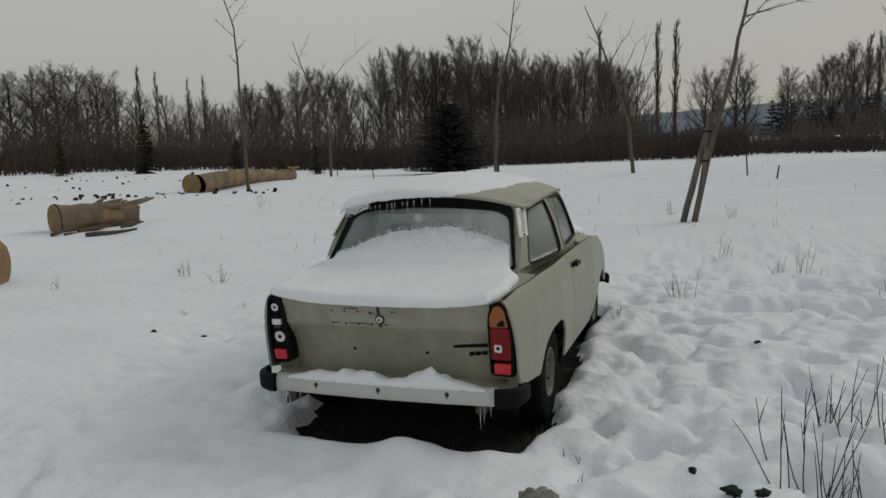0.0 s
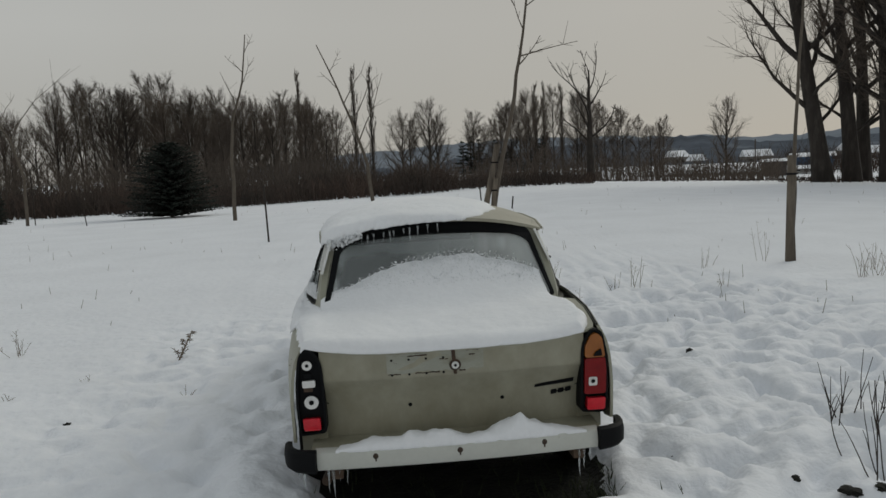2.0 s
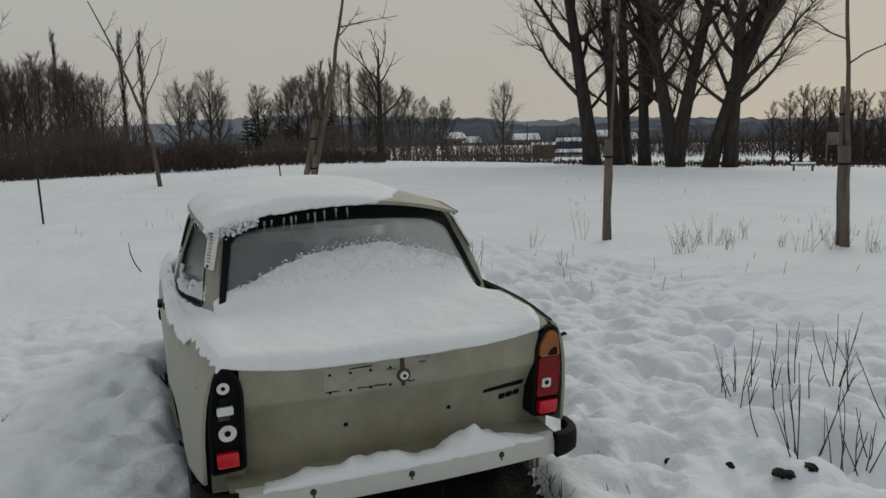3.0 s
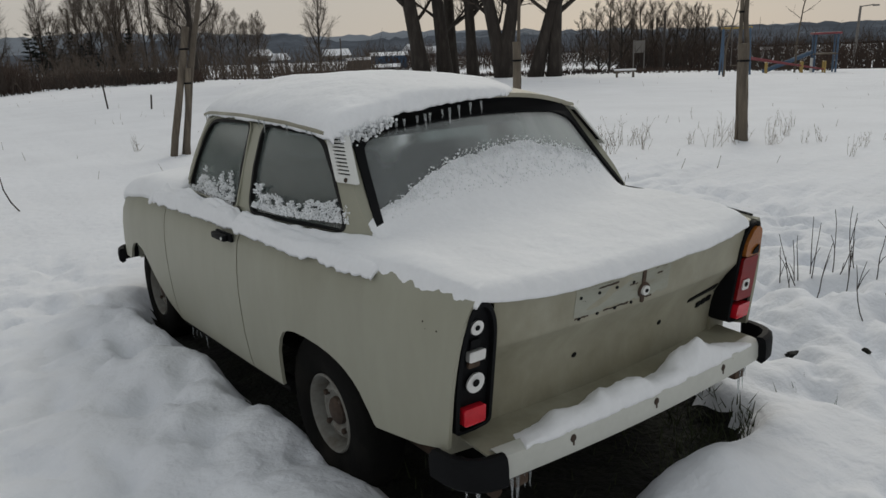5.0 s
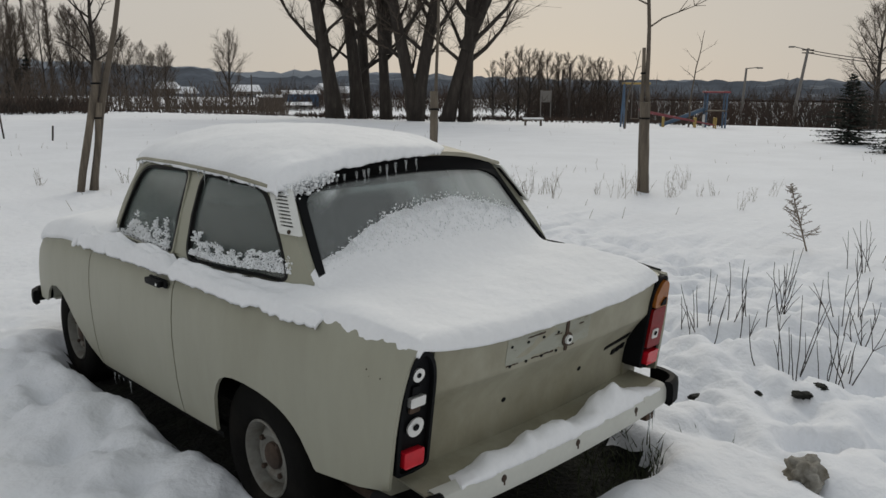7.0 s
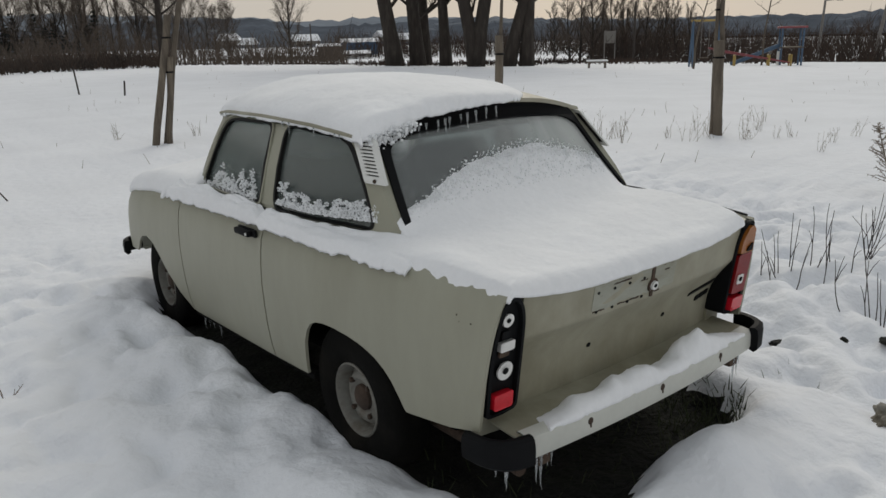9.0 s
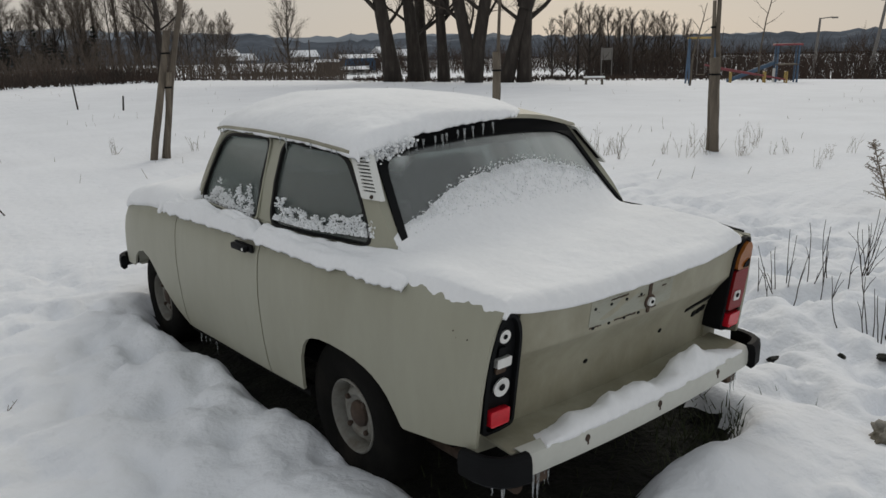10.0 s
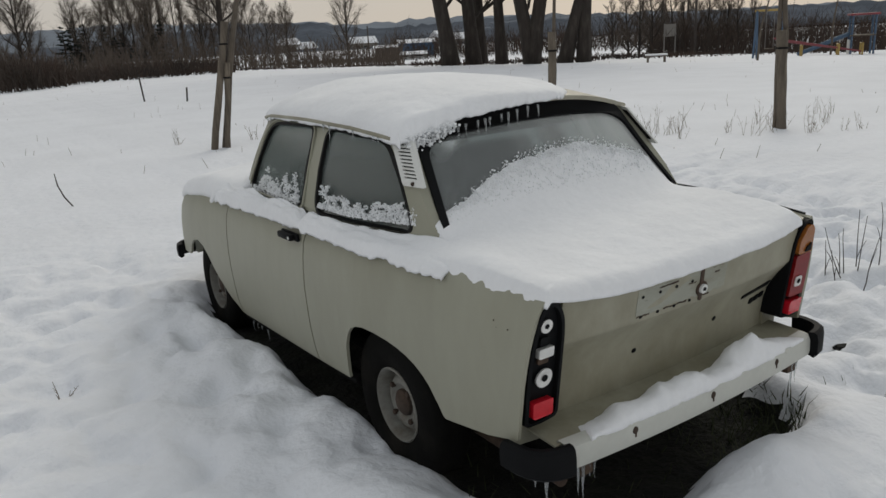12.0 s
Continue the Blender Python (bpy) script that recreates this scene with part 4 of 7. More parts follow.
# ---- snow and ice on the car ----
def blanket(name, us, vs, base, thick, mat, label):
    """Snow lying on base(u, v), as deep as thick(u, v); where it thins out below nothing it ends."""
    U, Vv = np.meshgrid(us, vs, indexing="ij")
    T = thick(U, Vv)
    b = bmesh.new()
    top, bot = {}, {}
    keep = T > 0.0
    n_u, n_v = U.shape
    cells = [(i, j) for i in range(n_u - 1) for j in range(n_v - 1) if keep[i:i + 2, j:j + 2].sum() >= 3]
    def vert(d, i, j, up):
        if (i, j) not in d:
            x, y, z, nx, ny, nz = base(U[i, j], Vv[i, j])
            t = max(T[i, j], 0.0) if up else -0.006
            d[(i, j)] = b.verts.new((x + nx * t, y + ny * t, z + nz * t))
        return d[(i, j)]
    for i, j in cells:
        q = [(i, j), (i + 1, j), (i + 1, j + 1), (i, j + 1)]
        b.faces.new([vert(top, *c, True) for c in q])
        b.faces.new([vert(bot, *c, False) for c in reversed(q)])
    cs = set(cells)
    for i, j in cells:
        for (di, dj), (a, c) in (((-1, 0), ((i, j), (i, j + 1))), ((1, 0), ((i + 1, j + 1), (i + 1, j))), ((0, -1), ((i + 1, j), (i, j))), ((0, 1), ((i, j + 1), (i + 1, j + 1)))):
            if (i + di, j + dj) not in cs:
                b.faces.new((bot[a], bot[c], top[c], top[a]))
    bmesh.ops.recalc_face_normals(b, faces=b.faces)
    for _ in range(2):
        bmesh.ops.smooth_vert(b, verts=list(b.verts), factor=0.4, use_axis_x=True, use_axis_y=True, use_axis_z=True)
    return solo(name, b, mat, label, "snow", CAR, sharp=180)


def drape(name, nu, nv, lo_u, hi_u, lo_v, hi_v, base, depth, rim, mat, label):
    """Snow on base(u, v) whose outline runs smoothly: u from lo_u(v) to hi_u(v), v from lo_v(a) to hi_v(a), a from 0 to 1 across; it thins out over the width rim."""
    A, B = np.meshgrid(np.linspace(0, 1, nu), np.linspace(0, 1, nv), indexing="ij")
    A, B = 0.5 - 0.5 * np.cos(np.pi * A), 0.5 - 0.5 * np.cos(np.pi * B)
    lv, hv = lo_v(A), hi_v(A)
    Vv = lv + (hv - lv) * B
    lu, hu = lo_u(Vv), hi_u(Vv)
    U = lu + (hu - lu) * A
    ru, rv = rim
    d = np.minimum(np.minimum((U - lu) / ru[0], (hu - U) / ru[1]), np.minimum((Vv - lv) / rv[0], (hv - Vv) / rv[1]))
    T = depth(U, Vv) * np.sqrt(np.clip(1 - (1 - np.clip(d, 0, 1)) ** 2, 0, 1)) + 0.002
    b = bmesh.new()
    top, bot = {}, {}
    for i in range(nu):
        for j in range(nv):
            x, y, z, nx, ny, nz = base(float(U[i, j]), float(Vv[i, j]))
            t = float(T[i, j])
            top[i, j] = b.verts.new((x + nx * t, y + ny * t, z + nz * t))
            bot[i, j] = b.verts.new((x - nx * 0.006, y - ny * 0.006, z - nz * 0.006))
    for i in range(nu - 1):
        for j in range(nv - 1):
            q = [(i, j), (i + 1, j), (i + 1, j + 1), (i, j + 1)]
            b.faces.new([top[c] for c in q])
            b.faces.new([bot[c] for c in reversed(q)])
    ring = [(i, 0) for i in range(nu)] + [(nu - 1, j) for j in range(1, nv)] + [(i, nv - 1) for i in range(nu - 2, -1, -1)] + [(0, j) for j in range(nv - 2, 0, -1)]
    for k, a in enumerate(ring):
        c = ring[(k + 1) % len(ring)]
        b.faces.new((bot[a], bot[c], top[c], top[a]))
    bmesh.ops.recalc_face_normals(b, faces=b.faces)
    return solo(name, b, mat, label, "snow", CAR, sharp=180)


def deck_base(x, y):
    w = interp(y, HALF_W) - 0.055
    over = max(0.0, abs(x) - w)
    z = deck_z(x, min(y, 0.72)) if over == 0 else interp(y, SHOULDER)
    return z - over * 0.9 - over * over * 6


def snow_deck_base(x, y):
    zd = deck_base(x, y)
    # the window's slope
    c = 1 - (x / 0.60) ** 2
    v = (y - (0.640 - 0.05 * c + 0.03)) / 0.30
    zw = 0.862 + 0.335 * v + 0.075 * c * max(v, 0) ** 2 - 0.004
    if abs(x) > 0.57:
        zw = -1
    k = 0.10
    h = max(0.0, k - abs(zd - zw)) / k
    z = max(zd, zw) + h * h * k * 0.25 * min(1.0, max(0.0, (0.58 - abs(x)) / 0.14))
    q = min(1.0, max(0.0, (zw - zd + 0.10) / 0.20))
    lean = -0.5 * q * q * (3 - 2 * q)
    return (x, y, z, 0.0, lean, 0.86)


def glass_v(x, y):
    return (y - (0.640 - 0.05 * (1 - (x / 0.60) ** 2) + 0.03)) / 0.30


def deck_depth(x, y):
    depth = np.interp(glass_v(x, y), [-1.8, -0.8, -0.2, 0.1, 0.3, 0.7], [0.046, 0.050, 0.032, 0.018, 0.010, 0.007])
    return depth * (1 + 0.22 * fbm(x * 3.1, y * 3.1, 47, 3) + 0.05 * fbm(x * 14, y * 14, 48, 2))


def deck_left(y):
    return -(np.interp(y, [a for a, _ in HALF_W], [c for _, c in HALF_W]) * np.interp(y, [0.62, 0.78, 0.9], [1.0, 0.80, 0.74]) - 0.038) + 0.012 * fbm(y * 5 + 3, y * 0, 41, 2) + 0.006 * fbm(y * 24, y * 0 + 2, 42, 3)


def deck_right(y):
    return np.interp(y, [0.1, 0.2, 0.3, 0.55, 0.62, 0.68, 0.95], [0.525, 0.58, 0.600, 0.600, 0.565, 0.525, 0.46]) + 0.008 * fbm(y * 9, y * 0 + 5, 44, 3)


def deck_back(a):
    x = (a - 0.5) * 1.2
    return 0.108 + 0.022 * (np.abs(x) / 0.62) ** 2.2 + 0.005 * fbm(a * 12, a * 0, 43, 3)


def deck_top(a):
    x = (a - 0.5) * 1.0
    v = 0.60 - 0.36 * (np.abs(x - 0.08) / 0.55) ** 2.0 + 0.05 * fbm(a * 5, a * 0 + 1, 45, 3) + 0.014 * fbm(a * 40, a * 0 + 4, 46, 2)
    return 0.640 - 0.05 * (1 - (x / 0.60) ** 2) + 0.03 + 0.30 * v


drape("boot_snow", 150, 110, deck_left, deck_right, deck_back, deck_top, snow_deck_base, deck_depth, ((0.09, 0.05), (0.05, 0.10)), SNOW_CAR, "thick snow lying on the boot lid and rear window")


def roof_base(u, y):
    y2 = max(y, 0.93)
    x, yy, z = roof_pt(max(-1, min(1, u)), y2)
    over = max(0.0, abs(u) - 1) * 0.57
    return (x + math.copysign(over * 0.6, u), yy - max(0.0, 0.93 - y), z - over * 0.8 - max(0, 0.93 - y) * 0.5, 0.0, 0.0, 1.0)


def roof_depth(u, y):
    return 0.036 * (1 + 0.24 * fbm(u * 1.8, y * 3.2, 57, 3) + 0.05 * fbm(u * 9, y * 14, 58, 2)) * np.interp(u, [-1, -0.3, 0.2, 0.5, 0.8], [1.15, 1.0, 0.7, 0.5, 0.4])


drape("roof_snow", 100, 100, lambda y: -1.03 + 0.022 * fbm(y * 6, y * 0, 53, 3) + 0.008 * fbm(y * 30, y * 0 + 1, 54, 2),
      lambda y: np.interp(y, [0.86, 0.92, 0.98, 1.1, 1.3, 1.7, 2.0, 2.15], [0.05, 0.28, 0.44, 0.56, 0.64, 0.70, 0.74, 0.7]) + 0.05 * fbm(y * 7, y * 0 + 3, 51, 3),
      lambda a: 0.895 + 0.02 * a + 0.012 * fbm(a * 7, a * 0, 55, 3) + 0.006 * fbm(a * 25, a * 0 + 2, 56, 2), lambda a: 2.15 + 0 * a,
      roof_base, roof_depth, ((0.20, 0.18), (0.06, 0.12)), SNOW_CAR, "snow blanket sliding off one side of the car roof")


def left_ledge(q, y):
    """The left shoulder, from the window's foot outwards."""
    w = interp(y, HALF_W)
    inner = -interp(y, [(0.5, 0.56), (0.7, 0.59), (0.9, 0.645), (1.1, 0.68), (1.3, 0.690)])
    x = inner - q * (w + inner + 0.004)
    z = interp(y, SHOULDER) + 0.004 - 0.010 * q - 0.03 * max(0.0, q - 0.75) / 0.25
    return (x, y, z, 0.0, 0.0, 1.0)


def ledge_depth(q, y):
    gap = 1 - 0.75 * np.exp(-((y - 1.46) / 0.03) ** 2)
    return (0.036 - 0.018 * np.clip(q, 0, 1)) * (1 + 0.40 * fbm(q * 2, y * 5, 65, 3)) * gap * np.interp(y, [0.75, 1.1, 1.5, 2.2], [0.8, 0.9, 1.1, 1.5])


drape("shoulder_snow", 28, 200, lambda y: -0.15 + 0 * y, lambda y: 0.90 + 0.09 * fbm(y * 7, y * 0 + 3, 61, 3) + 0.04 * fbm(y * 26, y * 0 + 6, 63, 2),
      lambda a: 0.5 + 0 * a, lambda a: 2.5 + 0 * a, left_ledge, ledge_depth, ((0.05, 0.45), (0.1, 0.1)), SNOW_CAR, "ragged ledge of snow under the side windows")


def hood_base(u, y):
    x, yy, z = hood(max(-1.0, min(1.0, u)), y)
    w = interp(y, HALF_W)
    over = max(0.0, abs(u) - 1)
    return (x + math.copysign(over * (w - 0.062), u), yy, z - over * 0.35, 0, 0, 1)


def hood_depth(u, y):
    right = 0.86 + 0.06 * fbm(u * 4, y * 4, 71, 2)
    left = -1.085 + 0.02 * fbm(u * 5, y * 8, 73, 3)
    d = np.minimum(np.minimum(u - left, right - u) * 0.66, np.minimum(3.38 - y, y - 2.1))
    return np.where(d > 0, 0.075 * (1 + 0.2 * fbm(u * 2, y * 2, 75, 3)) * np.sqrt(np.clip(d / 0.08, 0, 1)) + 0.002, -0.01)


blanket("bonnet_snow", np.linspace(-1.1, 0.95, 60), np.linspace(2.2, 3.38, 50), hood_base, hood_depth, SNOW_CAR, "thick snow covering the bonnet")


def screen_base(u, v):
    x, y, z = screen(u, v)
    return (x, y, z, 0, 0.6, 0.8)
blanket("windscreen_snow", np.linspace(-1, 0.98, 40), np.linspace(0, 0.98, 16), screen_base,
        lambda u, v: np.where(v < 0.62 + 0.25 * fbm(u * 3, v * 2, 81, 2), 0.035, -0.01), SNOW_CAR, "snow lying on the windscreen")


def bump_base(x, q):
    y0 = 0.088 + 0.028 * (abs(x) / 0.58) ** 2
    return (x, y0 - 0.02 + q * (tail_y(x, 0.40) - y0 + 0.02), 0.392 - 0.045 * max(0.0, q), 0, 0, 1)


def bump_depth(x, q):
    prof = np.interp(x, [-0.51, -0.47, -0.36, -0.2, -0.1, 0.02, 0.10, 0.18, 0.27, 0.33, 0.41, 0.50, 0.55], [0.012, 0.022, 0.036, 0.058, 0.056, 0.044, 0.040, 0.066, 0.086, 0.072, 0.034, 0.014, 0.006])
    return prof * (1 + 0.35 * fbm(x * 9, q * 1.5, 93, 4))


drape("bumper_snow", 130, 22, lambda q: -0.50 + 0 * q, lambda q: 0.53 + 0 * q, lambda a: 0.03 + 0.05 * fbm(a * 16, a * 0, 91, 3), lambda a: 0.62 + 0.08 * fbm(a * 10, a * 0 + 4, 92, 3),
      bump_base, bump_depth, ((0.03, 0.04), (0.28, 0.28)), SNOW_CAR, "uneven strip of snow on the rear bumper")


def clumps(points, mat, seed, name):
    """Many small crusty lumps in one mesh; points holds (place, size)."""
    r = random.Random(seed)
    V, F = [], []
    t = (1 + 5 ** 0.5) / 2
    ico = [Vector(p).normalized() for p in ((-1, t, 0), (1, t, 0), (-1, -t, 0), (1, -t, 0), (0, -1, t), (0, 1, t), (0, -1, -t), (0, 1, -t), (t, 0, -1), (t, 0, 1), (-t, 0, -1), (-t, 0, 1))]
    tri = ((0, 11, 5), (0, 5, 1), (0, 1, 7), (0, 7, 10), (0, 10, 11), (1, 5, 9), (5, 11, 4), (11, 10, 2), (10, 7, 6), (7, 1, 8), (3, 9, 4), (3, 4, 2), (3, 2, 6), (3, 6, 8), (3, 8, 9), (4, 9, 5), (2, 4, 11), (6, 2, 10), (8, 6, 7), (9, 8, 1))
    for p, sz in points:
        k = len(V)
        p = Vector(p)
        sx = Vector((r.uniform(0.6, 1.3), r.uniform(0.6, 1.3), r.uniform(0.6, 1.4)))
        for q in ico:
            g = sz * r.uniform(0.7, 1.25)
            V.append((p.x + q.x * g * sx.x, p.y + q.y * g * sx.y, p.z + q.z * g * sx.z))
        F += [(a + k, b + k, c + k) for a, b, c in tri]
    return raw(V, F, mat, name)


rc = random.Random(11)
f = cab(-1)
for nm, y0, y1, zb, seed, peak in (("window_frost", 0.74, 1.40, 0.915, 101, 0.075), ("window_frost", 1.52, 2.20, 0.900, 131, 0.125)):
    pts = []
    for k in range(3000):
        y = rc.uniform(y0 + 0.05, y1 - 0.015)
        top = peak * (0.55 + 0.6 * float(fbm(np.array([y * 9.0]), np.array([0.5]), seed, 3)[0])) + 0.012
        if nm and seed == 131:
            top *= interp(y, [(1.52, 0.55), (1.62, 1.0), (1.95, 0.95), (2.12, 0.5), (2.2, 0.2)])
        z = zb + rc.random() ** 1.3 * max(0.012, top)
        if float(fbm(np.array([y * 26.0]), np.array([z * 26.0]), seed + 3, 2)[0]) > -0.12 or z < zb + 0.018:
            pts.append((f(y, z, -0.010 + rc.uniform(0.0, 0.012)), rc.uniform(0.0016, 0.0046)))
    ob = part(nm, clumps(pts, FROST, seed, nm), None, None)
    ob.matrix_world = CAR
    tagged(ob, "ragged crust of frost along a side window", "frost", "frost on the side windows", "stuff")
pts = []
for k in range(620):
    a = rc.random() ** 1.6
    u = -0.525 + 0.16 * a + rc.gauss(0, 0.008)
    y = 0.885 + 0.02 * (1 - a) - 0.03 * a + rc.gauss(0, 0.012)
    z = 1.192 + 0.035 * a - rc.random() ** 1.7 * 0.062 * (1 - 0.5 * a)
    pts.append(((u, y, z), rc.uniform(0.0025, 0.007)))
ob = part("frost_crust", clumps(pts, FROST, 7, "frost_crust"), None, None)
ob.matrix_world = CAR
tagged(ob, "knobbly frozen crust hanging at the roof's rear corner", "ice", kind="stuff")
pts = []
for k in range(3600):
    x = rc.uniform(-0.52, 0.48)
    v = 0.57 - 0.34 * (abs(x - 0.08) / 0.55) ** 2.0 + (rc.gauss(0, 0.035) if k % 2 else -rc.random() * 0.4)
    if v > 0.06:
        p = rear_f(x, v, 0.006 if k % 2 else 0.012)
        pts.append((p, rc.uniform(0.0012, 0.004)))
ob = part("frost_crust", clumps(pts, FROST, 9, "frost_crust"), None, None)
ob.matrix_world = CAR
tagged(ob, "grainy frost along the upper edge of the rear window's snow", "frost", kind="stuff")


def icicle(p, length, r, seed):
    q = random.Random(seed)
    pts = [(p[0] + q.gauss(0, 0.0004) * k, p[1] + q.gauss(0, 0.0004) * k, p[2] - length * k / 5) for k in range(6)]
    me = tube_mesh([(pts, [r * (1 - k / 5.3) * q.uniform(0.85, 1.1) for k in range(6)])], ICE, 7, "icicle")
    ob = new("icicle", me)
    ob.matrix_world = CAR
    tagged(ob, "small clear icicle hanging from the car", "icicle", "icicles on the car")


spots = [((-0.535, 0.12, 0.315), 0.10, 0.006), ((-0.515, 0.12, 0.315), 0.13, 0.007), ((-0.49, 0.12, 0.315), 0.06, 0.005), ((-0.46, 0.13, 0.315), 0.08, 0.005), ((0.50, 0.12, 0.315), 0.13, 0.007), ((0.52, 0.12, 0.315), 0.09, 0.006),
         ((0.55, 0.13, 0.315), 0.06, 0.005), ((-0.635, 0.14, 0.315), 0.09, 0.008), ((-0.66, 0.16, 0.32), 0.05, 0.006)]
for y in (1.02, 1.05, 1.37, 1.42, 2.02, 2.08, 1.18):
    spots.append(((-(interp(y, ROOF_W) + 0.014), y, interp(y, ROOF_EDGE) - 0.008), rc.uniform(0.025, 0.06), 0.0035))
for u in (-0.40, -0.36, -0.33, -0.30, -0.25, -0.22, -0.2, -0.15, -0.12, -0.08, -0.03, 0.02):
    spots.append(((u, 0.862 + 0.05 * (u / 0.5) ** 2, 1.248 - 0.12 * abs(u)), rc.uniform(0.03, 0.095), 0.0055))
for y in (2.1, 2.18, 2.24, 2.30):
    spots.append(((-0.70, y, 0.235), rc.uniform(0.04, 0.09), 0.005))
for k, (p, ln, r) in enumerate(spots):
    icicle(p, ln, r, 300 + k)


# ---- trees ----
def put_on_ground(x, y, sink=0.05):
    return gz(x, y) - sink


def far(x, y, z, k, eye=(1.3, -3.2, 1.59)):
    """A place k times as far from the eye in the same direction."""
    px, py, pz = (e + (p - e) * k for e, p in zip(eye, (x, y, z)))
    return (px, py, pz) if eye is E6 else (*north(px, py), pz)


def north(x, y):
    """The plan north and west of the car, turned about the car's tail to its true bearing."""
    a = radians(1.7)
    return x * math.cos(a) - (y - 0.15) * math.sin(a), 0.15 + x * math.sin(a) + (y - 0.15) * math.cos(a)


E0, E2, E6 = (1.29, -3.16, 1.59), (-0.65, -2.52, 1.54), (-1.81, -1.23, 1.49)


def tree_data(seed, H, r0, bare, spread, n1, n2, n3, angle=55.0, lift=0.35, crook=0.05, stems=None, twig=0.012, shape="oval", keep_up=0.0):
    """Trunk with limbs, and a crown of fine twigs, as two pairs of vertex and face lists."""
    r = random.Random(seed)
    TV, TF, CV, CF = [], [], [], []
    A, B, RA, RB = [], [], [], []
    for stem in stems or [(0, 0, 0.0, H)]:
        sx, sy, s0, hh = stem
        m = 9
        pts, rad = [], []
        ox = oy = 0.0
        for k in range(m + 1):
            f = k / m
            ox += r.gauss(0, crook * H / m)
            oy += r.gauss(0, crook * H / m)
            pts.append(Vector((sx * f ** 1.15 + ox * f, sy * f ** 1.15 + oy * f, s0 + (hh - s0) * f)))
            rad.append(max(0.008, r0 * (1.18 - f) ** 1.0 * (1.25 if k == 0 else 1.0) * (0.82 if len(stems or [1]) > 1 else 1)))
        tube(TV, TF, pts, rad, 8 if r0 > 0.12 else 6)
        for i in range(n1):
            f = bare + (0.99 - bare) * ((i + r.random()) / n1)
            q = f * m
            a, t = min(int(q), m - 1), q - min(int(q), m - 1)
            base = pts[a].lerp(pts[a + 1], t)
            br = rad[a] * (1 - t) + rad[a + 1] * t
            g = (f - bare) / (1 - bare)
            if shape == "oval":
                L = spread * H * (0.35 + 0.85 * math.sin(math.pi * min(1, 0.18 + 0.8 * g)))
            elif shape == "poplar":
                L = spread * H * (0.55 + 0.6 * math.sin(math.pi * (0.15 + 0.7 * g)))
            else:
                L = spread * H * (1.15 - 0.75 * g)
            L *= r.uniform(0.75, 1.2)
            az = i * 2.4 + r.uniform(-0.5, 0.5)
            th = radians(angle * (1 - 0.5 * g) * r.uniform(0.8, 1.2))
            d = Vector((math.cos(az) * math.sin(th), math.sin(az) * math.sin(th), math.cos(th)))
            lp, p = [base], base.copy()
            for k in range(4):
                d = (d + Vector((r.gauss(0, 0.14), r.gauss(0, 0.14), lift * 0.4 + r.gauss(0, 0.08)))).normalized()
                p = p + d * L / 4
                lp.append(p.copy())
            lr = min(br * 0.55, L * 0.026 + 0.008)
            tube(TV, TF, lp, [max(twig, lr * (1 - k / 4.6)) for k in range(5)], 5, False)
            for j in range(n2):
                h = 0.22 + 0.76 * (j + r.random()) / n2
                a2 = min(int(h * 4), 3)
                b2 = lp[a2].lerp(lp[a2 + 1], h * 4 - a2)
                d2 = ((lp[a2 + 1] - lp[a2]).normalized() + Vector((r.gauss(0, 0.55), r.gauss(0, 0.55), 0.25 * lift + keep_up + r.gauss(0, 0.4)))).normalized()
                L2 = L * r.uniform(0.28, 0.5) * (1.15 - 0.5 * h)
                mid = b2 + d2 * L2 * 0.5
                end = mid + (d2 + Vector((r.gauss(0, 0.2), r.gauss(0, 0.2), 0.2 * lift + keep_up))).normalized() * L2 * 0.5
                A += [tuple(b2), tuple(mid)]
                B += [tuple(mid), tuple(end)]
                RA += [max(twig, lr * 0.35), twig]
                RB += [twig, twig * 0.6]
                for e in range(n3):
                    s = r.random()
                    b3 = b2.lerp(mid, s * 2) if s < 0.5 else mid.lerp(end, s * 2 - 1)
                    d3 = (d2 + Vector((r.gauss(0, 0.6), r.gauss(0, 0.6), 0.2 * lift + keep_up + r.gauss(0, 0.45)))).normalized()
                    L3 = L2 * r.uniform(0.3, 0.7)
                    A.append(tuple(b3))
                    B.append(tuple(b3 + d3 * L3))
                    RA.append(twig * 0.75)
                    RB.append(twig * 0.4)
    CV, CF = struts(A, B, RA, RB)
    return (TV, TF), (CV, CF)


TREES = {}


def tree(name, x, y, H, variant, spec, label, category="tree", group="", z=None, turn=None, bark=None, twigs=None, width=1.0):
    """A tree of a variant (its shape is made once), scaled to the height H."""
    if variant not in TREES:
        (a, b), (c, d) = tree_data(**spec)
        TREES[variant] = (raw(a, b, bark or BARK, "trunk"), raw(c, d, twigs or TWIG, "crown"), spec["H"])
    trunk, crown, h0 = TREES[variant]
    k = H / h0
    t = thing(name, label, category, None, group)
    rz = turn if turn is not None else (x * 37 + y * 91) % 360
    t.matrix_world = pose(x, y, put_on_ground(x, y, 0.1) if z is None else z, 0, 0, rz) @ Matrix.Diagonal((k * width, k * width, k, 1))
    for nm, me in (("trunk", trunk), ("crown", crown)):
        o = new(nm, me)
        o.parent = t
    return t


